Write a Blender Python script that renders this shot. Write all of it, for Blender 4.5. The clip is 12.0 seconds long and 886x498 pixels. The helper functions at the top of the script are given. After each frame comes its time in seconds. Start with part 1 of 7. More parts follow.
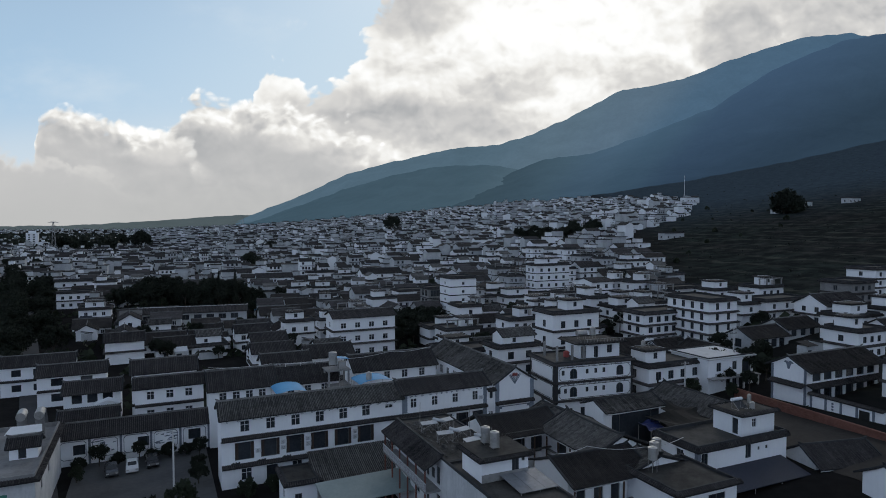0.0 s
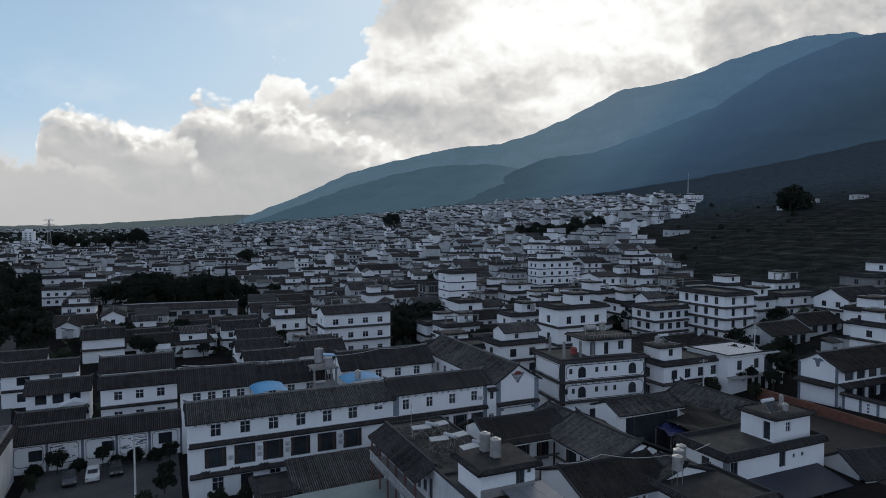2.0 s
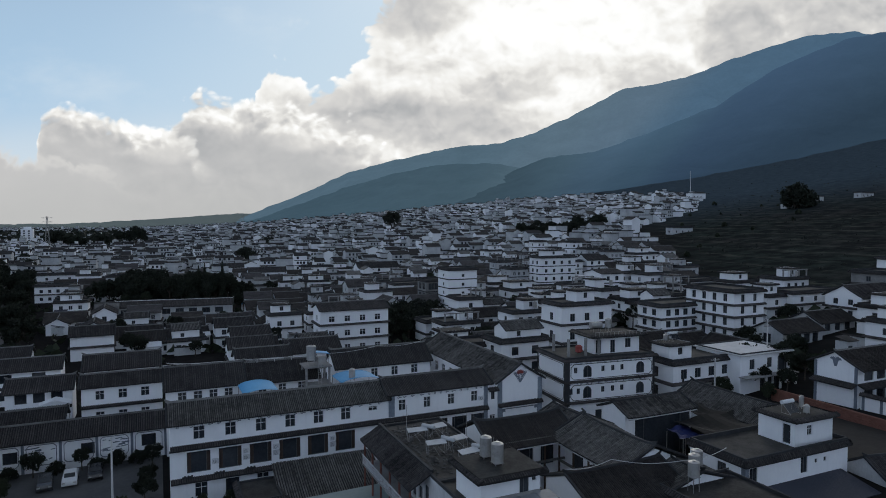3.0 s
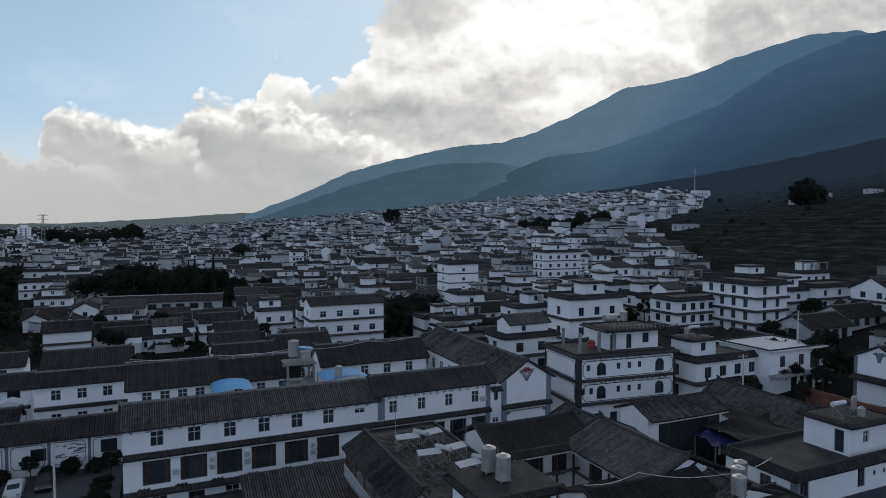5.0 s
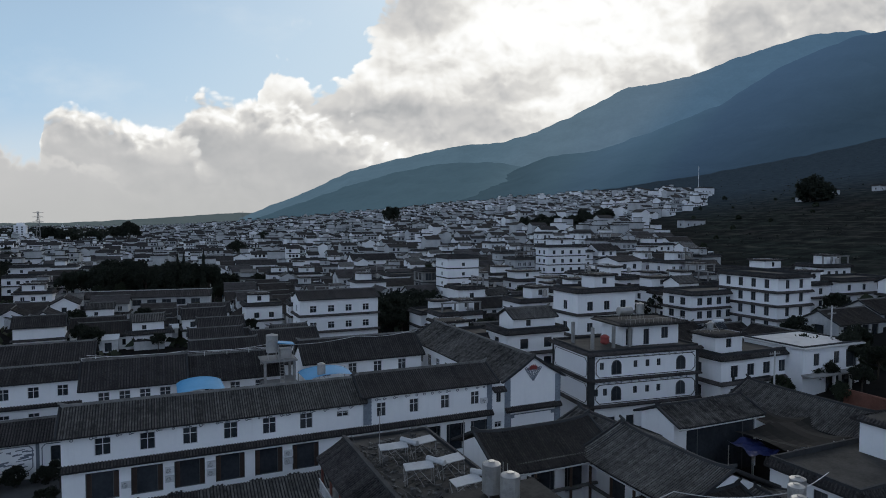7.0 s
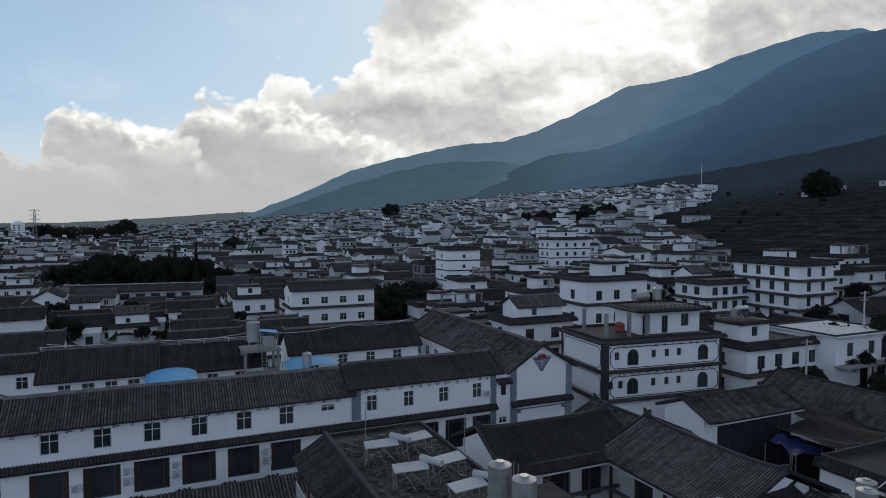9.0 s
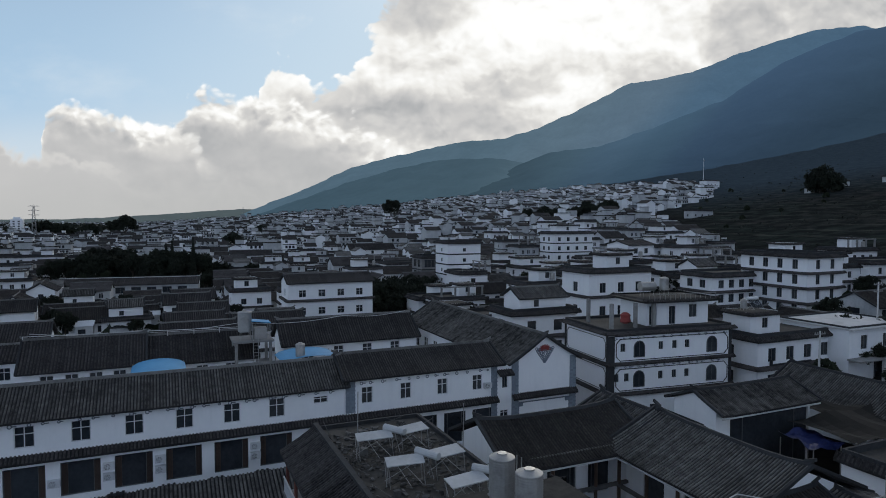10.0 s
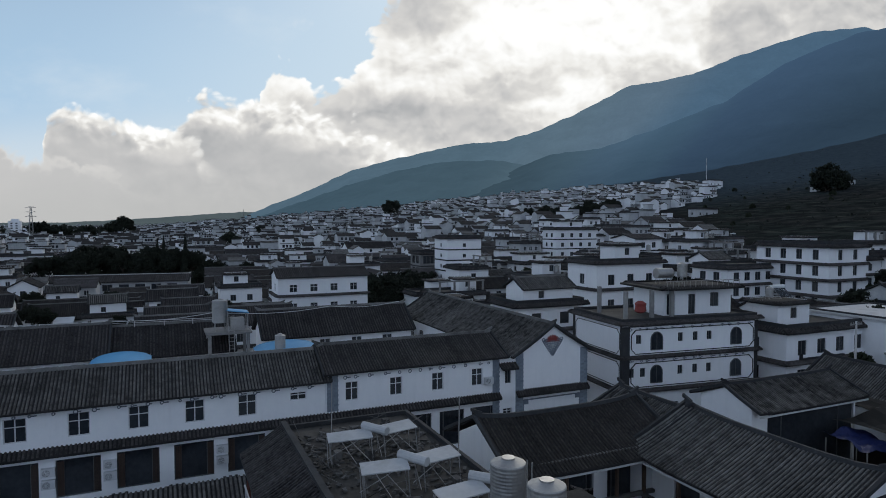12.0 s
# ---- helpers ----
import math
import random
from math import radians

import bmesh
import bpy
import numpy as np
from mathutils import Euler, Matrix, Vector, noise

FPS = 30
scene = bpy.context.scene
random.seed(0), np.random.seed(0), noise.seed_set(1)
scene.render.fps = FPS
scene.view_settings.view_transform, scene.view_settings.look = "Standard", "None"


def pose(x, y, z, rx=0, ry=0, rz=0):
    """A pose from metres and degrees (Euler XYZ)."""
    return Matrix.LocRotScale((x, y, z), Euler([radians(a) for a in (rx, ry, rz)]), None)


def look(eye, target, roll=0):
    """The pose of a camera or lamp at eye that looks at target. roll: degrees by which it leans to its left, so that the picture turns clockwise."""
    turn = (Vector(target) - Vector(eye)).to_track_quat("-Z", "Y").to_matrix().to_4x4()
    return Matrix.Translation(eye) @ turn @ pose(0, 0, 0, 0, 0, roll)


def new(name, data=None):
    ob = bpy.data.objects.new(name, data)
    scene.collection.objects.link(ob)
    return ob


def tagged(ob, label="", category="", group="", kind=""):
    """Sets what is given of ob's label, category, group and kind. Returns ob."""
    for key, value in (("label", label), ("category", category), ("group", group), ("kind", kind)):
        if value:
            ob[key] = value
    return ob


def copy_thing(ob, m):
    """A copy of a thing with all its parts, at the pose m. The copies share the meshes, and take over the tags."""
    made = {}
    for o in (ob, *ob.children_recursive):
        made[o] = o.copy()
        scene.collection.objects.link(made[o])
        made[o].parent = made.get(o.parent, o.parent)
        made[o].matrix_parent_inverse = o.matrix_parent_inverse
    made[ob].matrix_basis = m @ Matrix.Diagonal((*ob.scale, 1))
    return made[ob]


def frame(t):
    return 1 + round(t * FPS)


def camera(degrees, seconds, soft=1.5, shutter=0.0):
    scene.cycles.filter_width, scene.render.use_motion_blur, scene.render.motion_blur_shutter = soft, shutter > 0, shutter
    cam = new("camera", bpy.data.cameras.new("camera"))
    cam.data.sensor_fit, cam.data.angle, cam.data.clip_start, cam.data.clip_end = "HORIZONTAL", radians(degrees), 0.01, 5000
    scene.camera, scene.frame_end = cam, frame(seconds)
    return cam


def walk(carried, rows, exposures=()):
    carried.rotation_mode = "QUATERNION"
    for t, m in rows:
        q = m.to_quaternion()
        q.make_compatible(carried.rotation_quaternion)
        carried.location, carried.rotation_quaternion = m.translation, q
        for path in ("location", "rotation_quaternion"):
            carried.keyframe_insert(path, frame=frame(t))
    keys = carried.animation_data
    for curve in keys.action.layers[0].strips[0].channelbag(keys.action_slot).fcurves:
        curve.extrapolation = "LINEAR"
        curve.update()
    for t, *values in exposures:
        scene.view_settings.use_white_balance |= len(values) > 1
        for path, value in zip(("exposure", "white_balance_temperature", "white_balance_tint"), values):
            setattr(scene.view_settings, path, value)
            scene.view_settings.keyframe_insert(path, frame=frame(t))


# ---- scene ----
cam = camera(70.0, 12.0, soft=0.95)
PATH = [
    (0, (-1.935, -14.685, 37.591), (-1.936, -12.686, 37.508), -0.1),
    (0.5, (-1.681, -12.064, 36.991), (-1.683, -10.066, 36.906), -0.1),
    (1, (-1.505, -9.683, 36.329), (-1.507, -7.685, 36.243), -0.1),
    (1.5, (-1.333, -7.383, 35.677), (-1.337, -5.385, 35.593), -0.1),
    (2, (-1.164, -5.053, 35.014), (-1.168, -3.054, 34.931), -0.1),
    (2.5, (-1.015, -2.456, 34.352), (-1.021, -0.458, 34.267), -0.1),
    (3, (-0.885, -0.157, 33.76), (-0.891, 1.841, 33.675), -0.0),
    (5, (-0.354, 9.954, 31.025), (-0.364, 11.952, 30.94), 0.0),
    (5.5, (-0.164, 12.445, 30.403), (-0.175, 14.443, 30.317), 0.1),
    (6, (-0.017, 14.829, 29.761), (-0.028, 16.827, 29.676), 0.1),
    (6.5, (0.071, 17.233, 29.097), (0.06, 19.231, 29.012), 0.1),
    (7, (0.142, 19.349, 28.516), (0.13, 21.347, 28.432), 0.1),
    (9, (0.342, 26.606, 25.766), (0.328, 28.604, 25.681), 0.0),
    (9.5, (0.395, 27.96, 25.136), (0.382, 29.957, 25.045), 0.0),
    (10, (0.497, 29.332, 24.504), (0.481, 31.329, 24.411), 0.1),
    (10.5, (0.612, 30.85, 23.896), (0.596, 32.848, 23.802), 0.1),
    (11, (0.706, 32.658, 23.296), (0.688, 34.656, 23.206), 0.1),
    (11.5, (0.793, 34.389, 22.712), (0.775, 36.387, 22.627), 0.0),
    (12, (0.936, 35.951, 22.071), (0.917, 37.949, 21.987), 0.0),
]
walk(cam, [(t, look(eye, target, roll)) for t, eye, target, roll in PATH])
world = bpy.data.worlds.new("sky")
scene.world = world
world.use_nodes = True


def sky_nodes(tree):
    """A blue sky with a bank of cumulus that thins towards the upper left, brightest round the veiled sun."""
    N, L = tree.nodes, tree.links
    N.clear()

    def m(op, a, b=None, c=None):
        n = N.new("ShaderNodeMath")
        n.operation = op
        for i, v in enumerate((a, b, c)):
            if v is None:
                continue
            if isinstance(v, (int, float)):
                n.inputs[i].default_value = v
            else:
                L.new(v, n.inputs[i])
        return n.outputs[0]

    def ramp(fac, stops):
        n = N.new("ShaderNodeValToRGB")
        e = n.color_ramp.elements
        while len(e) < len(stops):
            e.new(0.5)
        for el, (p, c) in zip(e, stops):
            el.position = p
            el.color = (c, c, c, 1) if isinstance(c, (int, float)) else (*c, 1)
        L.new(fac, n.inputs[0])
        return n.outputs[0]

    def smooth(x, a, b):
        n = N.new("ShaderNodeMapRange")
        n.interpolation_type = "SMOOTHSTEP"
        L.new(x, n.inputs[0])
        n.inputs[1].default_value, n.inputs[2].default_value = a, b
        return n.outputs[0]

    def fbm(vec, scale, detail, rough=0.55):
        n = N.new("ShaderNodeTexNoise")
        n.inputs["Scale"].default_value = scale
        n.inputs["Detail"].default_value = detail
        n.inputs["Roughness"].default_value = rough
        L.new(vec, n.inputs["Vector"])
        return n.outputs[0]

    def mix(fac, a, b):
        n = N.new("ShaderNodeMix")
        n.data_type = "RGBA"
        L.new(fac, n.inputs[0])
        for i, v in ((6, a), (7, b)):
            if isinstance(v, tuple):
                n.inputs[i].default_value = (*v, 1)
            else:
                L.new(v, n.inputs[i])
        return n.outputs[2]

    tc = N.new("ShaderNodeTexCoord").outputs["Generated"]
    sep = N.new("ShaderNodeSeparateXYZ")
    L.new(tc, sep.inputs[0])
    ahead = m("MAXIMUM", sep.outputs[1], 0.12)
    a0 = m("DIVIDE", sep.outputs[0], ahead)
    b0 = m("DIVIDE", sep.outputs[2], ahead)
    comb = N.new("ShaderNodeCombineXYZ")
    L.new(a0, comb.inputs[0])
    L.new(b0, comb.inputs[1])
    plane = comb.outputs[0]
    warp = N.new("ShaderNodeTexNoise")
    warp.inputs["Scale"].default_value, warp.inputs["Detail"].default_value = 11.0, 5.0
    L.new(plane, warp.inputs["Vector"])
    bent = N.new("ShaderNodeVectorMath")
    bent.operation = "MULTIPLY_ADD"
    L.new(warp.outputs["Color"], bent.inputs[0])
    bent.inputs[1].default_value = (0.05, 0.04, 0.0)
    L.new(plane, bent.inputs[2])
    bent_xy = N.new("ShaderNodeSeparateXYZ")
    L.new(bent.outputs[0], bent_xy.inputs[0])
    aw, bw = m("SUBTRACT", bent_xy.outputs[0], 0.025), m("SUBTRACT", bent_xy.outputs[1], 0.02)

    def moved(vec, da, db, stretch=1.0):
        n = N.new("ShaderNodeMapping")
        n.inputs["Location"].default_value = (da, db * stretch, 0)
        n.inputs["Scale"].default_value = (1, stretch, 1)
        L.new(vec, n.inputs[0])
        return n.outputs[0]

    def billow(vec):
        """Heaped, rounded lumps at four sizes, about zero on the mean."""
        total = None
        for scale, w in ((10.0, 0.30), (21.0, 0.27), (43.0, 0.20), (88.0, 0.12)):
            v = N.new("ShaderNodeTexVoronoi")
            v.feature = "SMOOTH_F1"
            v.inputs["Scale"].default_value, v.inputs["Smoothness"].default_value = scale, 0.35
            L.new(vec, v.inputs["Vector"])
            k = m("MULTIPLY", m("SUBTRACT", 0.42, v.outputs["Distance"]), w)
            total = k if total is None else m("ADD", total, k)
        return m("ADD", total, m("MULTIPLY", m("SUBTRACT", fbm(vec, 14.0, 8, 0.58), 0.5), 0.42))

    heap = billow(moved(bent.outputs[0], 0.0, 0.0, 1.25))
    sunward = billow(moved(bent.outputs[0], 0.006, 0.016, 1.25))
    relief = m("SUBTRACT", heap, sunward)
    veil = m("SUBTRACT", fbm(moved(bent.outputs[0], 3.0, 1.0, 1.8), 7.0, 8, 0.55), 0.5)
    along = m("MULTIPLY_ADD", m("MULTIPLY_ADD", m("SUBTRACT", aw, a0), 0.6, a0), 0.5, 0.5)

    def spot(a, b, ra, rb):
        da, db = m("DIVIDE", m("SUBTRACT", aw, a), ra), m("DIVIDE", m("SUBTRACT", bw, b), rb)
        return smooth(m("ADD", m("MULTIPLY", da, da), m("MULTIPLY", db, db)), 1.0, 0.0)

    def bank(tops, ragged):
        """Depth below a cloud bank's top, whose heights are given by bearing."""
        line = ramp(along, [(0.5 + 0.5 * a, b + 0.1) for a, b in tops])
        return m("ADD", m("SUBTRACT", m("SUBTRACT", line, 0.086), b0), m("MULTIPLY", heap, ragged))

    def total(start, terms):
        for f, k in terms:
            start = m("MULTIPLY_ADD", f, k, start)
        return start

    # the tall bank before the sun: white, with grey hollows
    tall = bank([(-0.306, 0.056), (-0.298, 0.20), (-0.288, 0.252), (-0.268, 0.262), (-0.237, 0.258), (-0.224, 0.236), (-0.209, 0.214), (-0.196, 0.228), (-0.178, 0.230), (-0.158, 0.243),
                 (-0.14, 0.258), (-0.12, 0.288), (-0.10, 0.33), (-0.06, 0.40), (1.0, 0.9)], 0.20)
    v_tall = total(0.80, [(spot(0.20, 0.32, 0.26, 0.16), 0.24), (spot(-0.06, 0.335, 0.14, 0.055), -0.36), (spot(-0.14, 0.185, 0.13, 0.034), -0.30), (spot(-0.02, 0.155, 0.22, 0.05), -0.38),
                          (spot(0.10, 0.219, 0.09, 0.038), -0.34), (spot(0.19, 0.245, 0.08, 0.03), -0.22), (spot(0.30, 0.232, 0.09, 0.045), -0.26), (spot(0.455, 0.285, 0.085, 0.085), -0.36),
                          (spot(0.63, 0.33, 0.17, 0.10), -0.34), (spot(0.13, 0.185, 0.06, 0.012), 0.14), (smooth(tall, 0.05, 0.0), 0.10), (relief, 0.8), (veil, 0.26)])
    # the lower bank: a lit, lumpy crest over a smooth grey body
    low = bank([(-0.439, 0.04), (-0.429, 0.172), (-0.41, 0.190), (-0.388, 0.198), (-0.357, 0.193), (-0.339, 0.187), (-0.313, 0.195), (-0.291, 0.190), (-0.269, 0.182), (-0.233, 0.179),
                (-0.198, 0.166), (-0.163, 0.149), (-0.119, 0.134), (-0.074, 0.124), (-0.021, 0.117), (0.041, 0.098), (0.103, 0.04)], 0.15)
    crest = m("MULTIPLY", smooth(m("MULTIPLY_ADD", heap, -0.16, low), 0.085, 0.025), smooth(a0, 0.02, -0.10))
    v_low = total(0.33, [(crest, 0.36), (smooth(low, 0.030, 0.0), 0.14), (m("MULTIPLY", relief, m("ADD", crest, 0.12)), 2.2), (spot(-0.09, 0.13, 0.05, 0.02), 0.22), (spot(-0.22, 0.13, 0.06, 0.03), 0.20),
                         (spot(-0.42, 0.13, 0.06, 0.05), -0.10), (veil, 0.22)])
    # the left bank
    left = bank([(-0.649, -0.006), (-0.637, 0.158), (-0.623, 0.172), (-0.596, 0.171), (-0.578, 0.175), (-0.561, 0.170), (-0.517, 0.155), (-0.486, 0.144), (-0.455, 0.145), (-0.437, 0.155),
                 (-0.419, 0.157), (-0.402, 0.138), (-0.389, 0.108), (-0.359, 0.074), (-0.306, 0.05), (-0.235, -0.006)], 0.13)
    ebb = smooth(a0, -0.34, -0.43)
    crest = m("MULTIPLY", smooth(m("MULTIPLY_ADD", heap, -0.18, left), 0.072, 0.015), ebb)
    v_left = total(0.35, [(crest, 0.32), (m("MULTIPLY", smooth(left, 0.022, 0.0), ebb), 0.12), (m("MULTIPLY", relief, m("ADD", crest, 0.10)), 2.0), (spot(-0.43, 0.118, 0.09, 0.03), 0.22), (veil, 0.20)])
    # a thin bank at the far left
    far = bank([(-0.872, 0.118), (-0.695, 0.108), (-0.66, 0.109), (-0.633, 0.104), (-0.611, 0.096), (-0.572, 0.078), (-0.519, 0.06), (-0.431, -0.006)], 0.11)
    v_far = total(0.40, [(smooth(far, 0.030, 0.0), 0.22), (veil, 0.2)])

    def paint(value):
        return ramp(m("MULTIPLY", value, 0.8), [(0.0, (0.33, 0.345, 0.36)), (0.16, (0.43, 0.44, 0.45)), (0.34, (0.575, 0.573, 0.57)), (0.50, (0.70, 0.69, 0.67)), (0.62, (0.85, 0.84, 0.81)), (0.76, (0.98, 0.98, 0.965)), (1.0, (1.12, 1.12, 1.11))])

    clear = N.new("ShaderNodeTexSky")
    clear.sky_type = "NISHITA"
    clear.sun_disc = False
    clear.sun_elevation, clear.sun_rotation = radians(SUN_UP), radians(SUN_TURN)
    dim = N.new("ShaderNodeVectorMath")
    dim.operation = "SCALE"
    L.new(clear.outputs[0], dim.inputs[0])
    dim.inputs["Scale"].default_value = SKY
    wisp = smooth(m("ADD", fbm(moved(plane, 0, 0, 2.0), 4.0, 8), m("MULTIPLY", b0, -0.15)), 0.48, 0.74)
    hazy = mix(smooth(b0, 0.75, 0.12), dim.outputs[0], (0.405, 0.585, 0.775))
    hazy = mix(smooth(m("MULTIPLY_ADD", b0, -1.6, a0), -1.15, -0.30), hazy, (0.60, 0.73, 0.835))
    hazy = mix(m("MULTIPLY", smooth(b0, 0.20, 0.09), 0.7), hazy, (0.66, 0.74, 0.80))
    front = mix(m("MULTIPLY", wisp, 0.35), hazy, (0.74, 0.81, 0.86))
    scrap = m("MULTIPLY", smooth(m("MULTIPLY_ADD", m("ADD", heap, veil), 2.0, spot(-0.228, 0.309, 0.034, 0.022)), 0.45, 1.2), 0.6)
    front = mix(scrap, front, (0.86, 0.88, 0.89))
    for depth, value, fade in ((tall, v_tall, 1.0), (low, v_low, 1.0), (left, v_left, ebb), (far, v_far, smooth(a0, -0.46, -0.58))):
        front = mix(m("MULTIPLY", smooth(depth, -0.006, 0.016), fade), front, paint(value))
    # thick pale air low over the plain
    front = mix(m("MULTIPLY", smooth(b0, 0.10, 0.0), 0.75), front, (0.50, 0.505, 0.50))
    # behind and overhead: unseen broken cloud, brightened low and dimmed overhead so walls outshine roofs
    spread = smooth(fbm(tc, 2.2, 7), 0.40, 0.62)
    behind = mix(spread, BLUE_BEHIND, CLOUD_BEHIND)
    graded = N.new("ShaderNodeVectorMath")
    graded.operation = "SCALE"
    L.new(behind, graded.inputs[0])
    L.new(ramp(sep.outputs[2], [(0.0, LOW_BEHIND), (0.35, LOW_BEHIND), (0.85, OVERHEAD), (1.0, OVERHEAD)]), graded.inputs["Scale"])
    sky = mix(smooth(sep.outputs[1], 0.15, 0.55), graded.outputs[0], front)
    bg = N.new("ShaderNodeBackground")
    L.new(sky, bg.inputs[0])
    bg.inputs[1].default_value = 1.0
    out = N.new("ShaderNodeOutputWorld")
    L.new(bg.outputs[0], out.inputs[0])


SUN_UP, SUN_TURN, SKY = 24, 11, 0.09
LOW_BEHIND, OVERHEAD = 1.42, 0.42
BLUE_BEHIND, CLOUD_BEHIND = (0.26, 0.375, 0.59), (0.46, 0.52, 0.60)
sky_nodes(world.node_tree)
lamp = bpy.data.lights.new("sun", "SUN")
lamp.energy, lamp.angle, lamp.color = 0.32, radians(18), (1.0, 0.95, 0.87)
sun = new("sun", lamp)
sun.matrix_basis = look((0, 0, 200), (-math.sin(radians(SUN_TURN)) * 100, -math.cos(radians(SUN_TURN)) * 100, 200 - 100 * math.tan(radians(SUN_UP))))


# ---- materials ----
def mat(name, dark, light, scale=1.0, rough=0.8, bump=0.3, metal=0.0, island=0.0, stain=0.0, wave=None, spec=0.35, streak=0.0, speck=0.5):
    """A surface with grain and broad patches; stain adds dark weathering, streak drips, island varies loose pieces."""
    ma = bpy.data.materials.new(name)
    ma.use_nodes = True
    N, L = ma.node_tree.nodes, ma.node_tree.links
    bs = N["Principled BSDF"]
    co = N.new("ShaderNodeTexCoord").outputs["Object"]
    info = N.new("ShaderNodeObjectInfo")
    shift = N.new("ShaderNodeVectorMath")
    shift.operation = "MULTIPLY_ADD"
    L.new(info.outputs["Random"], shift.inputs[0])
    shift.inputs[1].default_value = (37.0, 53.0, 11.0)
    L.new(co, shift.inputs[2])
    vec = shift.outputs[0]

    def noise_tex(sc, detail=5.0, src=None):
        n = N.new("ShaderNodeTexNoise")
        n.inputs["Scale"].default_value = sc
        n.inputs["Detail"].default_value = detail
        n.inputs["Roughness"].default_value = 0.62
        L.new(src or vec, n.inputs["Vector"])
        return n.outputs[0]

    def math_node(op, a, b):
        n = N.new("ShaderNodeMath")
        n.operation = op
        for i, v in enumerate((a, b)):
            if isinstance(v, (int, float)):
                n.inputs[i].default_value = v
            else:
                L.new(v, n.inputs[i])
        return n.outputs[0]

    broad, grain = noise_tex(scale * 0.35), noise_tex(scale * 4.0, 8.0)
    fac = math_node("ADD", math_node("MULTIPLY", broad, 0.9), math_node("MULTIPLY", grain, speck))
    if island:
        geo = N.new("ShaderNodeNewGeometry")
        fac = math_node("ADD", fac, math_node("MULTIPLY", geo.outputs["Random Per Island"], island))
    fac = math_node("ADD", fac, math_node("MULTIPLY", info.outputs["Random"], 0.22))
    span = N.new("ShaderNodeMapRange")
    span.inputs[1].default_value, span.inputs[2].default_value = 0.25 + speck / 2, 0.9 + speck / 2 + island
    L.new(fac, span.inputs[0])
    col = N.new("ShaderNodeMix")
    col.data_type = "RGBA"
    L.new(span.outputs[0], col.inputs[0])
    col.inputs[6].default_value, col.inputs[7].default_value = (*dark, 1), (*light, 1)
    colour = col.outputs[2]
    if stain or streak:
        if streak:
            mp = N.new("ShaderNodeMapping")
            mp.inputs["Scale"].default_value = (2.2, 2.2, 0.22)
            L.new(vec, mp.inputs[0])
            drip = noise_tex(1.0, 6.0, mp.outputs[0])
        else:
            drip = noise_tex(scale * 0.8, 7.0)
        sm = N.new("ShaderNodeMapRange")
        sm.inputs[1].default_value, sm.inputs[2].default_value = 0.52, 0.78
        L.new(drip, sm.inputs[0])
        mx = N.new("ShaderNodeMix")
        mx.data_type, mx.blend_type = "RGBA", "MULTIPLY"
        L.new(math_node("MULTIPLY", sm.outputs[0], max(stain, streak)), mx.inputs[0])
        L.new(colour, mx.inputs[6])
        mx.inputs[7].default_value = (0.33, 0.33, 0.34, 1)
        colour = mx.outputs[2]
    L.new(colour, bs.inputs["Base Color"])
    bs.inputs["Roughness"].default_value = rough
    bs.inputs["Metallic"].default_value = metal
    bs.inputs["Specular IOR Level"].default_value = spec
    if bump:
        bn = N.new("ShaderNodeBump")
        bn.inputs["Strength"].default_value = bump
        bn.inputs["Distance"].default_value = 0.03
        high = grain
        if wave:
            wv = N.new("ShaderNodeTexWave")
            wv.bands_direction = wave[0]
            wv.inputs["Scale"].default_value = wave[1]
            wv.inputs["Distortion"].default_value = 0.6
            L.new(co, wv.inputs["Vector"])
            high = math_node("ADD", math_node("MULTIPLY", wv.outputs["Fac"], 1.2), grain)
        L.new(high, bn.inputs["Height"])
        L.new(bn.outputs[0], bs.inputs["Normal"])
    return ma


PLASTER = mat("white_plaster", (0.79, 0.81, 0.84), (0.90, 0.91, 0.93), 0.6, 0.85, 0.12, streak=0.08)
PLASTER_OLD = mat("weathered_plaster", (0.36, 0.38, 0.40), (0.64, 0.65, 0.66), 0.8, 0.9, 0.2, streak=0.30)
TILE = mat("grey_roof_tile", (0.014, 0.0135, 0.014), (0.115, 0.106, 0.105), 1.2, 0.82, 0.5, island=0.22, stain=0.5, wave=("Y", 4.5), spec=0.12, speck=1.5)
TILE_OLD = mat("mossy_roof_tile", (0.022, 0.0215, 0.021), (0.215, 0.207, 0.196), 0.5, 0.85, 0.5, island=0.25, stain=0.7, wave=("Y", 4.5), spec=0.15, speck=1.5)
TILE_DARK = mat("blackened_roof_tile", (0.010, 0.0095, 0.0095), (0.080, 0.071, 0.066), 1.2, 0.85, 0.5, island=0.22, stain=0.4, wave=("Y", 4.5), spec=0.12, speck=1.5)
# darker than the cover tiles: shade between them is put into this colour
TILE_BED = mat("roof_tile_channel", (0.009, 0.0088, 0.009), (0.042, 0.040, 0.041), 1.2, 0.9, 0.4, stain=0.3)
RIDGE = mat("ridge_mortar", (0.06, 0.06, 0.06), (0.22, 0.22, 0.215), 2.0, 0.85, 0.4, stain=0.6)
ROOF_FLAT = mat("flat_roof_concrete", (0.008, 0.008, 0.008), (0.085, 0.08, 0.072), 1.1, 0.9, 0.4, stain=0.7)
CONCRETE = mat("grey_concrete", (0.16, 0.16, 0.16), (0.34, 0.335, 0.33), 0.8, 0.9, 0.3, stain=0.5)
CONCRETE_LIGHT = mat("pale_concrete", (0.48, 0.48, 0.48), (0.68, 0.67, 0.66), 0.8, 0.85, 0.2, stain=0.35)
TRIM = mat("blue_grey_trim", (0.09, 0.11, 0.14), (0.21, 0.24, 0.29), 2.5, 0.8, 0.3)
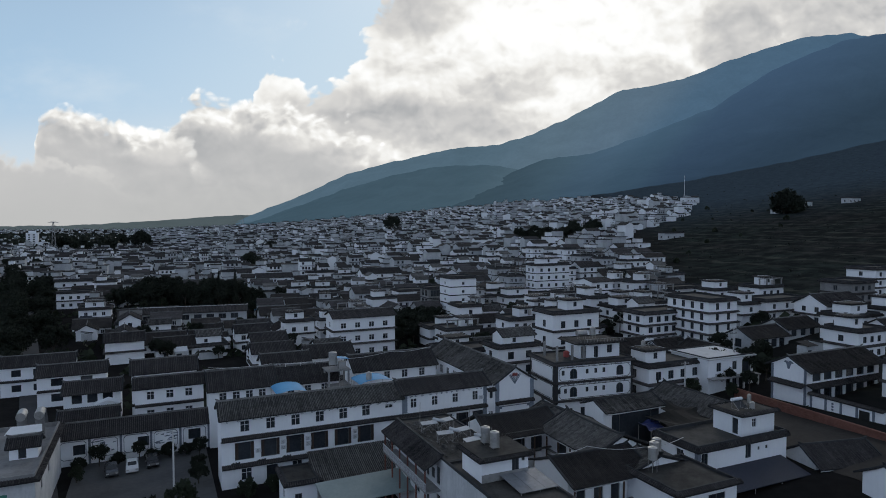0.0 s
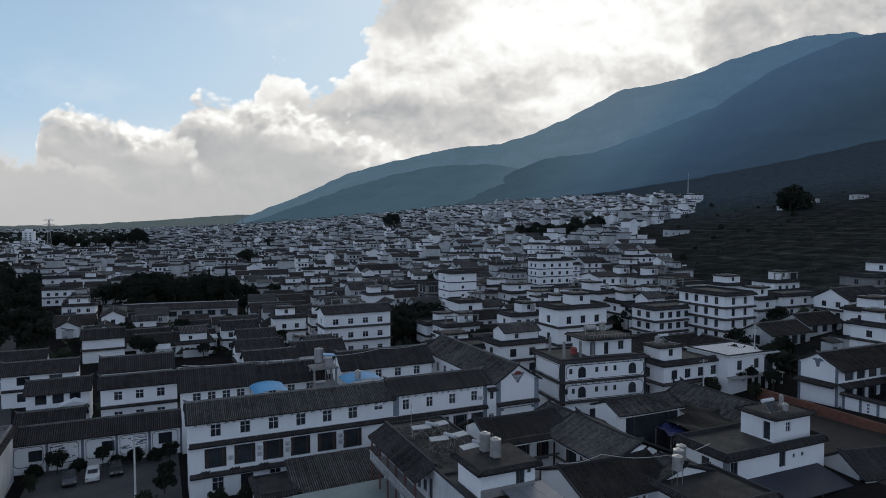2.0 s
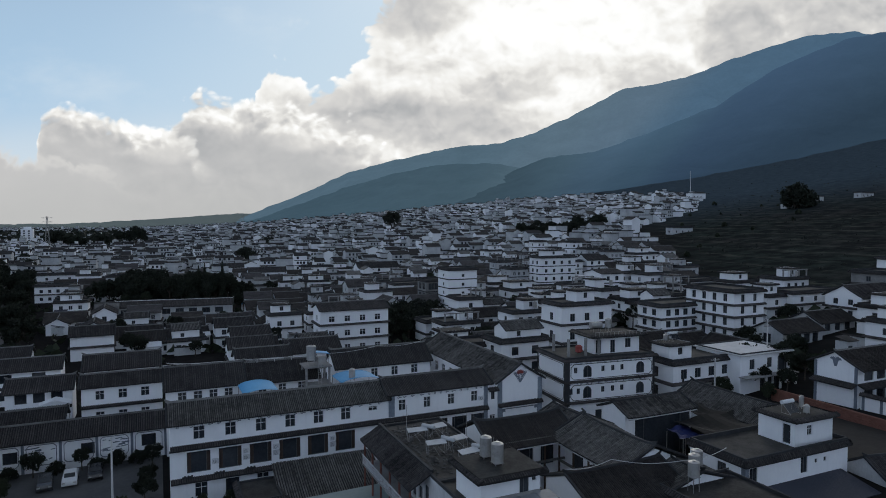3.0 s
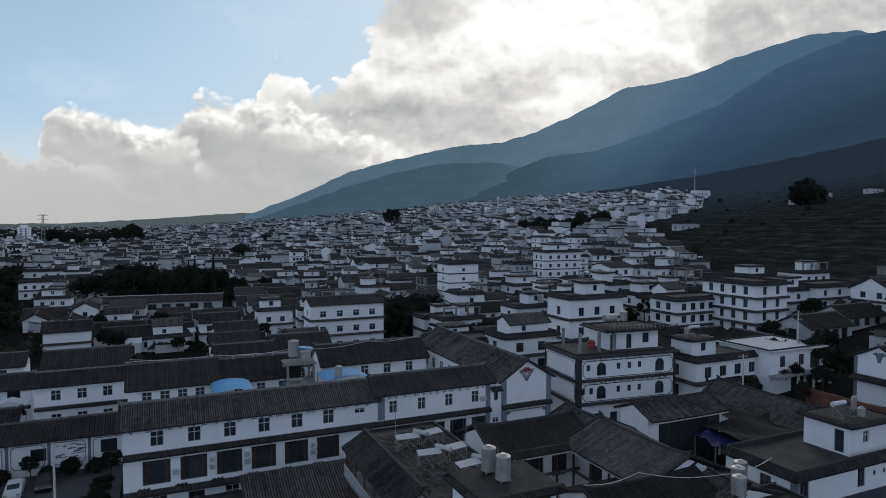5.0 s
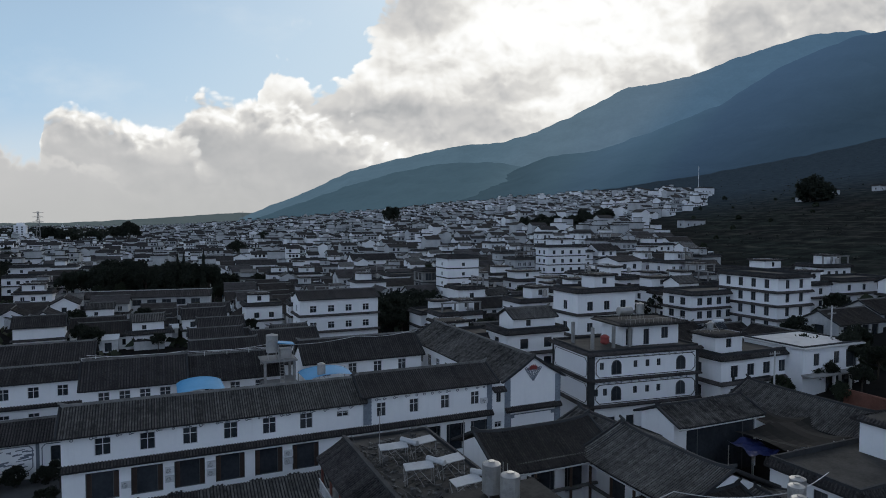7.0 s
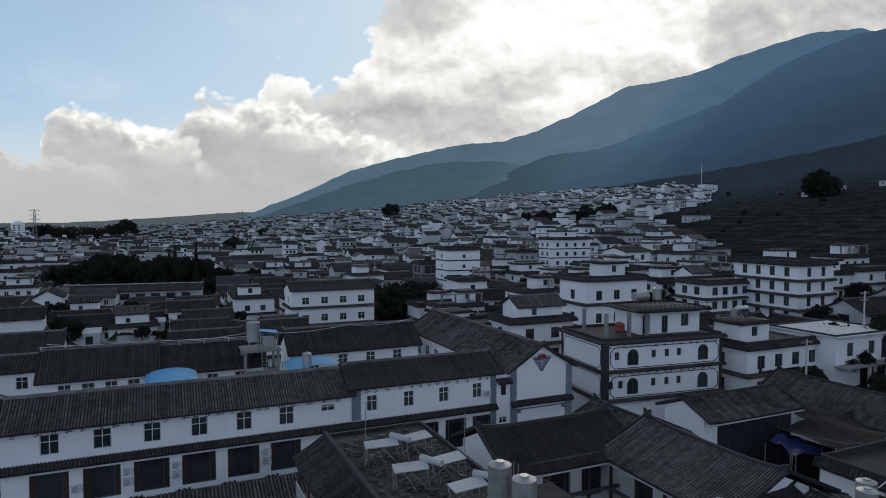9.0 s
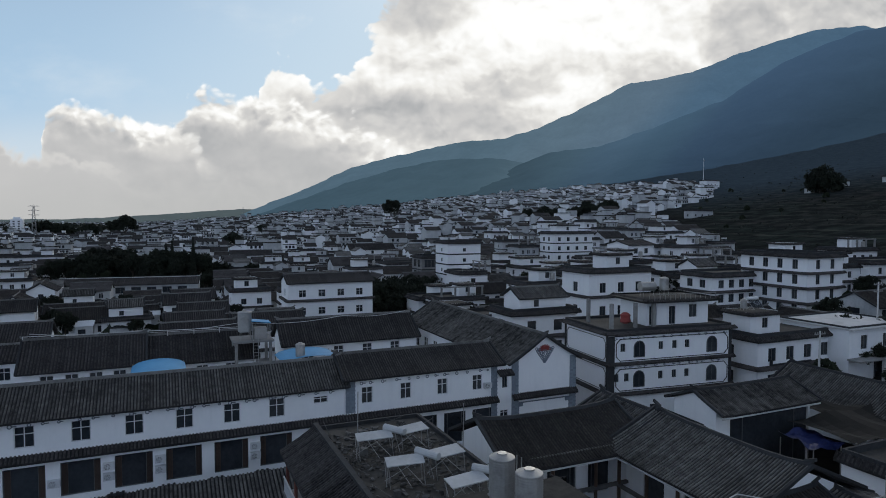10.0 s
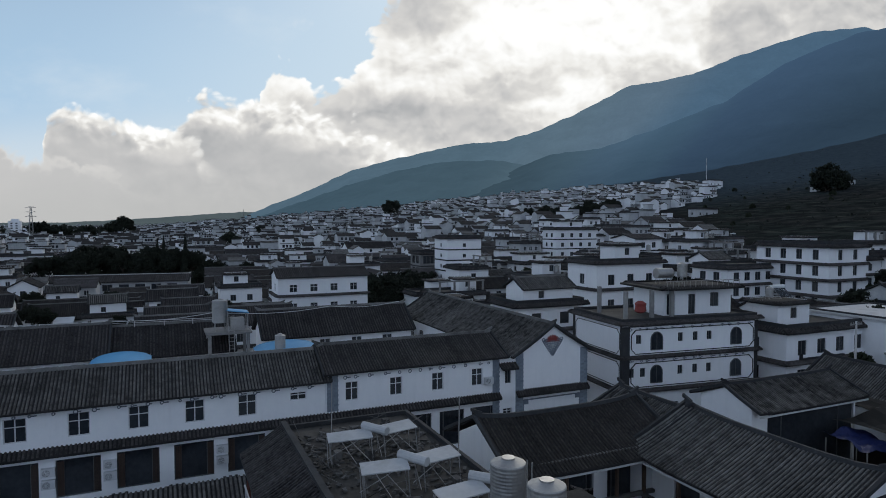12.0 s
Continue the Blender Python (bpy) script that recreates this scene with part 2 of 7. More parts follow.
TRIM_DARK = mat("dark_grey_trim", (0.017, 0.018, 0.021), (0.055, 0.058, 0.062), 2.0, 0.85, 0.4, stain=0.4)
MOTIF = mat("ink_blue_motif", (0.09, 0.11, 0.145), (0.22, 0.25, 0.30), 4.0, 0.8, 0.1)
RED_PAINT = mat("red_ornament", (0.16, 0.03, 0.03), (0.34, 0.07, 0.06), 4.0, 0.7, 0.2)
BRICK_BLUE = mat("blue_grey_brick", (0.12, 0.15, 0.19), (0.27, 0.31, 0.36), 2.0, 0.85, 0.3)
GLASS = mat("dark_window_glass", (0.010, 0.012, 0.016), (0.055, 0.064, 0.075), 0.8, 0.08, 0.0, spec=0.6)
FRAME = mat("white_window_frame", (0.50, 0.52, 0.55), (0.70, 0.71, 0.73), 2.0, 0.5, 0.0)
FRAME_DARK = mat("dark_window_frame", (0.05, 0.055, 0.06), (0.12, 0.13, 0.14), 2.0, 0.5, 0.0)
DARK = mat("dark_interior", (0.012, 0.012, 0.013), (0.03, 0.029, 0.028), 0.8, 0.9, 0.0)
WOOD = mat("dark_wood", (0.05, 0.035, 0.028), (0.13, 0.085, 0.06), 2.0, 0.7, 0.4, wave=("X", 3.0))
WOOD_RED = mat("red_brown_wood", (0.10, 0.035, 0.028), (0.20, 0.08, 0.06), 2.0, 0.7, 0.3)
STEEL = mat("galvanised_steel", (0.30, 0.30, 0.295), (0.50, 0.49, 0.47), 1.6, 0.45, 0.1, metal=0.55, stain=0.6)
STEEL_DULL = mat("weathered_steel", (0.22, 0.22, 0.22), (0.42, 0.41, 0.40), 2.5, 0.6, 0.2, metal=0.4)
WHITE_SHEET = mat("white_metal_sheet", (0.60, 0.62, 0.65), (0.78, 0.79, 0.80), 1.0, 0.5, 0.1, stain=0.2)
BLUE_SHEET = mat("sky_blue_canopy", (0.05, 0.27, 0.52), (0.12, 0.42, 0.72), 0.6, 0.5, 0.1)
NAVY_SHEET = mat("slate_blue_roof_sheet", (0.016, 0.019, 0.032), (0.036, 0.04, 0.06), 0.5, 0.55, 0.3, wave=("X", 2.0))
TARP = mat("blue_tarpaulin", (0.012, 0.018, 0.075), (0.03, 0.042, 0.15), 1.0, 0.5, 0.5)
NET = mat("black_shade_net", (0.005, 0.005, 0.005), (0.02, 0.018, 0.015), 0.35, 0.95, 0.8)
GREEN_SHEET = mat("pale_green_roof_sheet", (0.17, 0.22, 0.22), (0.28, 0.34, 0.33), 0.6, 0.6, 0.2)
BRICK = mat("red_brick", (0.13, 0.055, 0.04), (0.27, 0.125, 0.095), 1.0, 0.9, 0.4, stain=0.5)
EARTH = mat("brown_earth", (0.014, 0.012, 0.011), (0.05, 0.043, 0.036), 0.5, 0.95, 0.6, stain=0.3)
YARD = mat("yard_paving", (0.06, 0.061, 0.063), (0.13, 0.13, 0.13), 0.4, 0.95, 0.3, stain=0.3)
ASPHALT = mat("asphalt", (0.035, 0.036, 0.038), (0.075, 0.075, 0.078), 0.5, 0.9, 0.2)
LEAF = mat("dark_foliage", (0.005, 0.008, 0.0055), (0.022, 0.029, 0.016), 0.8, 0.8, 0.0, island=0.8)
LEAF_LIGHT = mat("green_foliage", (0.010, 0.016, 0.009), (0.036, 0.046, 0.023), 0.8, 0.8, 0.0, island=0.8)
BARK = mat("bark", (0.03, 0.025, 0.02), (0.09, 0.075, 0.06), 3.0, 0.95, 0.6)
CAR_WHITE = mat("white_car_paint", (0.55, 0.56, 0.57), (0.68, 0.69, 0.70), 0.5, 0.25, 0.0, spec=0.6)
CAR_BLACK = mat("black_car_paint", (0.012, 0.012, 0.013), (0.02, 0.02, 0.022), 0.5, 0.22, 0.0, spec=0.6)
CAR_GREY = mat("dark_grey_car_paint", (0.03, 0.032, 0.035), (0.05, 0.052, 0.056), 0.5, 0.25, 0.0, spec=0.6)
RUBBER = mat("tyre_rubber", (0.012, 0.012, 0.012), (0.025, 0.025, 0.025), 3.0, 0.9, 0.2)
CURTAIN = mat("green_window_screen", (0.05, 0.22, 0.17), (0.08, 0.32, 0.24), 1.0, 0.8, 0.0)
CURTAIN_BROWN = mat("brown_curtain", (0.03, 0.022, 0.02), (0.08, 0.055, 0.045), 1.5, 0.9, 0.2)
DEBRIS = mat("rooftop_rubble", (0.010, 0.010, 0.010), (0.20, 0.195, 0.19), 3.0, 0.95, 0.5, island=0.9)


SCRUB = mat("dry_scrub", (0.018, 0.021, 0.018), (0.045, 0.050, 0.040), 0.8, 0.9, 0.0, island=0.8)
SHELTER = mat("dull_shelter_sheet", (0.15, 0.16, 0.175), (0.30, 0.31, 0.33), 1.0, 0.6, 0.1, stain=0.5)
RACK_SHEET = mat("dusty_rack_sheet", (0.34, 0.36, 0.38), (0.56, 0.57, 0.58), 1.0, 0.6, 0.1, stain=0.5)


# ---- mesh building ----
class Geo:
    def __init__(self):
        self.v, self.f, self.m = [], [], []

    def poly(self, pts, m=0):
        n = len(self.v)
        self.v.extend(tuple(p) for p in pts)
        self.f.append(tuple(range(n, n + len(pts))))
        self.m.append(m)

    def box(self, x0, y0, z0, x1, y1, z1, m=0):
        n = len(self.v)
        self.v += [(x0, y0, z0), (x1, y0, z0), (x1, y1, z0), (x0, y1, z0), (x0, y0, z1), (x1, y0, z1), (x1, y1, z1), (x0, y1, z1)]
        self.f += [(n, n + 3, n + 2, n + 1), (n + 4, n + 5, n + 6, n + 7), (n, n + 1, n + 5, n + 4), (n + 1, n + 2, n + 6, n + 5), (n + 2, n + 3, n + 7, n + 6), (n + 3, n, n + 4, n + 7)]
        self.m += [m] * 6

    def slab(self, top, thick, m=0):
        """A plate under a four-sided top face."""
        a = [Vector(p) for p in top]
        b = [p - Vector((0, 0, thick)) for p in a]
        self.poly(a, m)
        self.poly(b[::-1], m)
        for i in range(len(a)):
            j = (i + 1) % len(a)
            self.poly((b[i], b[j], a[j], a[i]), m)

    def tube(self, p, q, r, n=6, r2=None, m=0, caps=True):
        p, q = Vector(p), Vector(q)
        r2 = r if r2 is None else r2
        d = (q - p).normalized()
        s = d.orthogonal().normalized()
        t = d.cross(s)
        k = len(self.v)
        for c, rr in ((p, r), (q, r2)):
            for i in range(n):
                a = 2 * math.pi * i / n
                self.v.append(tuple(c + (s * math.cos(a) + t * math.sin(a)) * rr))
        for i in range(n):
            j = (i + 1) % n
            self.f.append((k + i, k + j, k + n + j, k + n + i))
            self.m.append(m)
        if caps:
            self.f += [tuple(range(k + n - 1, k - 1, -1)), tuple(range(k + n, k + 2 * n))]
            self.m += [m, m]

    def lathe(self, x, y, prof, n=16, m=0):
        """A turned body from (radius, height) pairs."""
        k = len(self.v)
        for r, z in prof:
            for i in range(n):
                a = 2 * math.pi * i / n
                self.v.append((x + r * math.cos(a), y + r * math.sin(a), z))
        for j in range(len(prof) - 1):
            for i in range(n):
                q = (i + 1) % n
                self.f.append((k + j * n + i, k + j * n + q, k + (j + 1) * n + q, k + (j + 1) * n + i))
                self.m.append(m)
        self.f += [tuple(range(k + n - 1, k - 1, -1)), tuple(range(k + (len(prof) - 1) * n, k + len(prof) * n))]
        self.m += [m, m]

    def mesh(self, name, *mats, smooth=False):
        me = bpy.data.meshes.new(name)
        me.from_pydata(self.v, [], self.f)
        for ma in mats:
            me.materials.append(ma)
        me.polygons.foreach_set("material_index", self.m)
        if smooth:
            me.polygons.foreach_set("use_smooth", [True] * len(self.f))
        me.update()
        return me


def part(name, geo, material, parent, label="", m=None, smooth=False):
    """Links a mesh as one part under a thing or part."""
    me = geo if isinstance(geo, bpy.types.Mesh) else geo.mesh(name, *(material if isinstance(material, tuple) else (material,)), smooth=smooth)
    ob = new(name, me)
    ob.parent = parent
    if m is not None:
        ob.matrix_basis = m
    return tagged(ob, label)


# ---- the lie of the land ----
TURN = 24.5
TC, TS = math.cos(radians(TURN)), math.sin(radians(TURN))


def site(u, v):
    """Metres along and across the lanes to world metres."""
    return -8.6 + u * TC - v * TS, 84.2 + u * TS + v * TC


def soft(u, w):
    return np.where(u / w > 40, u, w * np.log1p(np.exp(np.minimum(u / w, 40))))


def land(x, y):
    """Height of the ground: a plain that rises to a hillside on the right and far ahead."""
    x, y = np.asarray(x, float), np.asarray(y, float)
    k = np.minimum(1.0, 1300 / np.maximum(y, 1))
    x, y = x * k, y * k
    u = 0.09 * x + 0.02 * soft(y - 110, 20) + 0.035 * soft(y - 300, 60)
    return -0.2 + soft(u, 1.2) + 0.00008 * np.maximum(0, x) ** 2


def thing(name, label, category, u, v, z=None, rz=0.0, group="", world_xy=None):
    ob = new(name)
    x, y = world_xy or site(u, v)
    ob.matrix_basis = pose(x, y, float(land(x, y)) if z is None else z, 0, 0, TURN + rz)
    return tagged(ob, label, category, group)


# ---- parts of houses ----
MESHES = {}


def lattice(geo, xs, zs, solid, y0, y1):
    """A flat grille in one piece: cells of a grid that solid(i, j) fills, between the planes y0 and y1."""
    nx, nz = len(xs), len(zs)
    k = len(geo.v)
    geo.v += [(x, y, z) for y in (y0, y1) for z in zs for x in xs]

    def at(i, j, back=0):
        return k + back * nx * nz + j * nx + i

    def full(i, j):
        return 0 <= i < nx - 1 and 0 <= j < nz - 1 and solid(i, j)

    for i in range(nx - 1):
        for j in range(nz - 1):
            if not full(i, j):
                continue
            faces = [(at(i, j), at(i + 1, j), at(i + 1, j + 1), at(i, j + 1)), (at(i, j, 1), at(i, j + 1, 1), at(i + 1, j + 1, 1), at(i + 1, j, 1))]
            for di, dj, p, q in ((-1, 0, (i, j), (i, j + 1)), (1, 0, (i + 1, j), (i + 1, j + 1)), (0, -1, (i, j), (i + 1, j)), (0, 1, (i, j + 1), (i + 1, j + 1))):
                if not full(i + di, j + dj):
                    faces.append((at(*p), at(*q), at(*q, 1), at(*p, 1)))
            geo.f += faces
            geo.m += [0] * len(faces)


def window_mesh(w, h, style):
    """Frame and pane of a window whose outer face lies in the plane y = 0, shared by all of one size."""
    key = (round(w, 2), round(h, 2), style)
    if key in MESHES:
        return MESHES[key]
    fr, pane = Geo(), Geo()
    b = 0.07 if style != "far" else 0.09
    if style == "arch":
        r, k = w / 2, 10
        pts = [(0, 0), (w, 0), (w, h - r)] + [(r + r * math.cos(math.pi * i / k), h - r + r * math.sin(math.pi * i / k)) for i in range(1, k)] + [(0, h - r)]
        pane.poly([(x, -0.012, z) for x, z in pts])
        for i in range(len(pts)):
            (x0, z0), (x1, z1) = pts[i], pts[(i + 1) % len(pts)]
            fr.tube((x0, -0.01, z0), (x1, -0.01, z1), 0.06, 4)
        fr.tube((r, -0.015, 0), (r, -0.015, h), 0.025, 4)
    else:
        bars = (0.17 * w, 0.83 * w) if style == "dark" and w > 2.2 else () if style == "dark" else (w / 2,)
        xs = [0, b] + [x + s * b / 2 for x in bars for s in (-1, 1)] + [w - b, w]
        cross = style == "cross"
        zs = [0, b] + ([h * 0.62, h * 0.62 + b * 0.8] if cross else []) + [h - b, h]
        y0, y1 = (0.05, 0.13) if style == "dark" else (0.0, 0.085)
        lattice(fr, xs, zs, lambda i, j: i % 2 == 0 or j % 2 == 0, y0, y1)
        pane.box(b * 0.5, y0 + 0.045, b * 0.5, w - b * 0.5, y0 + 0.06, h - b * 0.5)
    frame_mat = {"cross": FRAME}.get(style, FRAME_DARK)
    MESHES[key] = (fr.mesh("window", frame_mat), pane.mesh("pane", GLASS))
    return MESHES[key]


def on_face(face, ox, oy, w, d, s, z, ww, depth):
    if face == "front":
        return pose(ox + s, oy + depth, z)
    if face == "back":
        return pose(ox + s + ww, oy + d - depth, z, 0, 0, 180)
    if face == "left":
        return pose(ox + depth, oy + s + ww, z, 0, 0, -90)
    return pose(ox + w - depth, oy + s, z, 0, 0, 90)


def block(house, ox, oy, w, d, z0, z1, holes=(), wall=PLASTER, name="wall", gable=None, joined=False):
    """Four walls with openings through them; holes are (face, along, sill, width, height, style). gable: height of a ridge along x over the walls."""
    g = Geo()
    for face in ("front", "left", "right", "back"):
        span = w if face in ("front", "back") else d
        hs = [h for h in holes if h[0] == face]
        cut = [h for h in hs if h[5] != "arch"]
        xs = sorted({0.0, span, *(h[1] for h in cut), *(h[1] + h[3] for h in cut)})
        zs = sorted({z0, z1, *(h[2] for h in cut), *(h[2] + h[4] for h in cut)})

        def at(s, z, dep=0.0):
            return {"front": (ox + s, oy + dep, z), "back": (ox + s, oy + d - dep, z), "left": (ox + dep, oy + s, z), "right": (ox + w - dep, oy + s, z)}[face]

        for a, b in zip(xs, xs[1:]):
            for c, e in zip(zs, zs[1:]):
                mx, mz = (a + b) / 2, (c + e) / 2
                if not any(h[1] < mx < h[1] + h[3] and h[2] < mz < h[2] + h[4] for h in cut):
                    g.poly((at(a, c), at(b, c), at(b, e), at(a, e)))
        for h in cut:
            s, z, ww, hh, t = h[1], h[2], h[3], h[4], 0.24
            for p, q in (((s, z), (s + ww, z)), ((s + ww, z), (s + ww, z + hh)), ((s + ww, z + hh), (s, z + hh)), ((s, z + hh), (s, z))):
                g.poly((at(*p), at(*q), at(*q, t), at(*p, t)))
    if gable:
        for x in (ox, ox + w):
            g.poly(((x, oy, z1), (x, oy + d, z1), (x, oy + d / 2, z1 + gable)))
    part(name, g, wall, house)
    if joined and holes:
        far = Geo()
        for face, s, z, ww, hh, style in holes:
            k, m = len(far.v), on_face(face, ox, oy, w, d, s, z, ww, 0.1)
            far.box(0, 0.05, 0, ww, 0.07, hh, 1)
            far.box(-0.02, 0, 0, 0.09, 0.05, hh), far.box(ww - 0.09, 0, 0, ww + 0.02, 0.05, hh), far.box(0.09, 0, hh - 0.1, ww - 0.09, 0.05, hh), far.box(ww / 2 - 0.05, 0, 0, ww / 2 + 0.05, 0.05, hh - 0.1)
            far.v[k:] = [tuple(m @ Vector(p)) for p in far.v[k:]]
        tagged(part("glazing", far, (FRAME, GLASS), house), kind="stuff")
        return
    for h in holes:
        face, s, z, ww, hh, style = h
        fr, pane = window_mesh(ww, hh, style)
        depth = 0.0 if style == "arch" else 0.10
        win = part("window", fr, None, house, m=on_face(face, ox, oy, w, d, s, z, ww, depth))
        if pane:
            part("pane", pane, None, win)


def tiled_slope(tiles, bed, x0, x1, ye, ze, yr, zr, rib, thick=0.14, lift=0.0, ns=3):
    """One roof slope: a bed with channels and rounded cover tiles that run from eave to ridge."""
    xm, half = (x0 + x1) / 2, (x1 - x0) / 2

    def at(x, s, up=0.0):
        q = abs((x - xm) / half) ** 4
        return (x, ye + (yr - ye) * s, ze + (zr - ze) * (0.84 * s + 0.16 * s * s) + lift * q + up)

    nx = 8 if lift else 1
    for i in range(nx):
        a, b = x0 + (x1 - x0) * i / nx, x0 + (x1 - x0) * (i + 1) / nx
        for k in range(ns):
            s, t = k / ns, (k + 1) / ns
            bed.poly((at(a, s), at(b, s), at(b, t), at(a, t)))
            bed.poly((at(a, s, -thick), at(b, s, -thick), at(b, t, -thick), at(a, t, -thick)))
        bed.poly((at(a, 0), at(b, 0), at(b, 0, -thick), at(a, 0, -thick)))
    for x in (x0, x1):
        for k in range(ns):
            s, t = k / ns, (k + 1) / ns
            bed.poly((at(x, s), at(x, t), at(x, t, -thick), at(x, s, -thick)))
    if rib:
        n = max(2, int((x1 - x0) / rib))
        r = (x1 - x0) / n
        for i in range(n + 1):
            x = x0 + r * i
            jig = random.uniform(-0.015, 0.015)
            up = r * 0.30
            k0 = len(tiles.v)
            for k in range(ns + 1):
                s = k / ns
                for dx, h in ((-0.30 * r, 0.0), (-0.17 * r, up), (0.17 * r, up), (0.30 * r, 0.0)):
                    p = at(min(max(x + dx + jig, x0), x1), s, h + 0.004)
                    tiles.v.append(p)
            for k in range(ns):
                for j in range(3):
                    a = k0 + 4 * k + j
                    tiles.f.append((a, a + 1, a + 5, a + 4))
                    tiles.m.append(0)
            tiles.f.append((k0, k0 + 1, k0 + 2, k0 + 3))
            tiles.m.append(0)


def gable_roof(house, ox, oy, w, d, ze, rise, over=0.6, side=0.35, rib=0.3, tile=TILE, lift=0.0, label="", ends=True, cap=RIDGE):
    """A tiled saddle roof with its ridge along x over the walls' top ze, mortared ridge and verges."""
    tiles, bed, ridge = Geo(), Geo(), Geo()
    slope = rise / (d / 2)
    x0, x1, ym = ox - side, ox + w + side, oy + d / 2
    zo = ze - slope * over + 0.12
    zr = ze + rise + 0.12
    tiled_slope(tiles, bed, x0, x1, oy - over, zo, ym, zr, rib, lift=lift)
    tiled_slope(tiles, bed, x0, x1, oy + d + over, zo, ym, zr, rib, lift=lift)
    n = 8
    for i in range(n):
        a, b = x0 + (x1 - x0) * i / n, x0 + (x1 - x0) * (i + 1) / n
        qa, qb = (lift * abs(2 * i / n - 1) ** 4, lift * abs(2 * (i + 1) / n - 1) ** 4)
        ridge.poly(((a, ym - 0.14, zr + qa - 0.03), (b, ym - 0.14, zr + qb - 0.03), (b, ym - 0.08, zr + qb + 0.2), (a, ym - 0.08, zr + qa + 0.2)))
        ridge.poly(((a, ym + 0.14, zr + qa - 0.03), (b, ym + 0.14, zr + qb - 0.03), (b, ym + 0.08, zr + qb + 0.2), (a, ym + 0.08, zr + qa + 0.2)))
        ridge.poly(((a, ym - 0.08, zr + qa + 0.2), (b, ym - 0.08, zr + qb + 0.2), (b, ym + 0.08, zr + qb + 0.2), (a, ym + 0.08, zr + qa + 0.2)))
    if ends:
        for x, s in ((x0, -1), (x1, 1)):
            ridge.slab([(x - s * 0.5, ym - 0.1, zr + lift + 0.22), (x + s * 0.18, ym - 0.08, zr + lift + 0.5), (x + s * 0.18, ym + 0.08, zr + lift + 0.5), (x - s * 0.5, ym + 0.1, zr + lift + 0.22)], 0.2)
    roof = part("roof", bed, TILE_BED if rib else tile, house, label)
    if tiles.f:
        tagged(part("tile", tiles, tile, roof), kind="stuff")
    if rib < 0.55:
        part("ridge", ridge, cap, roof)
    if ends:
        for x in (x0, x1):
            verge = Geo()
            for y0, y1 in ((oy - over, ym), (oy + d + over, ym)):
                za = zo + lift
                verge.slab([(x - 0.09, y0, za + 0.12), (x + 0.09, y0, za + 0.12), (x + 0.09, y1, zr + lift + 0.12), (x - 0.09, y1, zr + lift + 0.12)], 0.2)
            part("verge", verge, TRIM_DARK, roof)
    return roof


def skirt(house, ox, oy, w, d, z, out=0.6, drop=0.32, rib=0.34, faces=("front", "left", "right", "back"), tile=TILE, name="eave"):
    """A narrow tiled eave round the walls."""
    tiles, bed = Geo(), Geo()
    for face in faces:
        span = w if face in ("front", "back") else d
        t2, b2 = Geo(), Geo()
        e = out if len(faces) == 4 else 0.0
        tiled_slope(t2, b2, -e, span + e, -out, -drop, 0.0, 0.0, rib, thick=0.16, lift=0.04 if len(faces) == 4 else 0.0, ns=1)
        m = on_face(face, ox, oy, w, d, 0 if face in ("front", "right") else 0, z, span if face in ("back", "left") else 0, 0.0)
        for src, dst in ((t2, tiles), (b2, bed)):
            n = len(dst.v)
            dst.v += [tuple(m @ Vector(p)) for p in src.v]
            dst.f += [tuple(i + n for i in f) for f in src.f]
            dst.m += src.m
    ob = part(name, bed, TILE_BED if rib else tile, house)
    if tiles.f:
        tagged(part("tile", tiles, tile, ob), kind="stuff")
    return ob


def band(house, ox, oy, w, d, z, h=0.35, out=0.08, material=TRIM_DARK, name="cornice"):
    g = Geo()
    g.box(ox - out, oy - out, z, ox + w + out, oy, z + h)
    g.box(ox - out, oy + d, z, ox + w + out, oy + d + out, z + h)
    g.box(ox - out, oy, z, ox, oy + d, z + h)
    g.box(ox + w, oy, z, ox + w + out, oy + d, z + h)
    return part(name, g, material, house)


def flat_roof(house, ox, oy, w, d, z, parapet=0.35, material=ROOF_FLAT):
    g = Geo()
    g.box(ox + 0.01, oy + 0.01, z - 0.18, ox + w - 0.01, oy + d - 0.01, z)
    part("roof", g, material, house)
    if parapet:
        p, t = Geo(), 0.2
        p.box(ox, oy, z, ox + w, oy + t, z + parapet), p.box(ox, oy + d - t, z, ox + w, oy + d, z + parapet)
        p.box(ox, oy + t, z, ox + t, oy + d - t, z + parapet), p.box(ox + w - t, oy + t, z, ox + w, oy + d - t, z + parapet)
        part("parapet", p, TRIM_DARK if parapet < 0.6 else CONCRETE, house)


def rows(face, span, n, levels, sh, size, style="far", first=0, margin=0.9):
    """Window openings in even rows, storey by storey."""
    out = []
    w, h = size
    for k in range(first, levels):
        for i in range(n):
            s = margin + (span - 2 * margin) * (i + 0.5) / n - w / 2
            out.append((face, s, k * sh + 0.95, w, h, style))
    return out


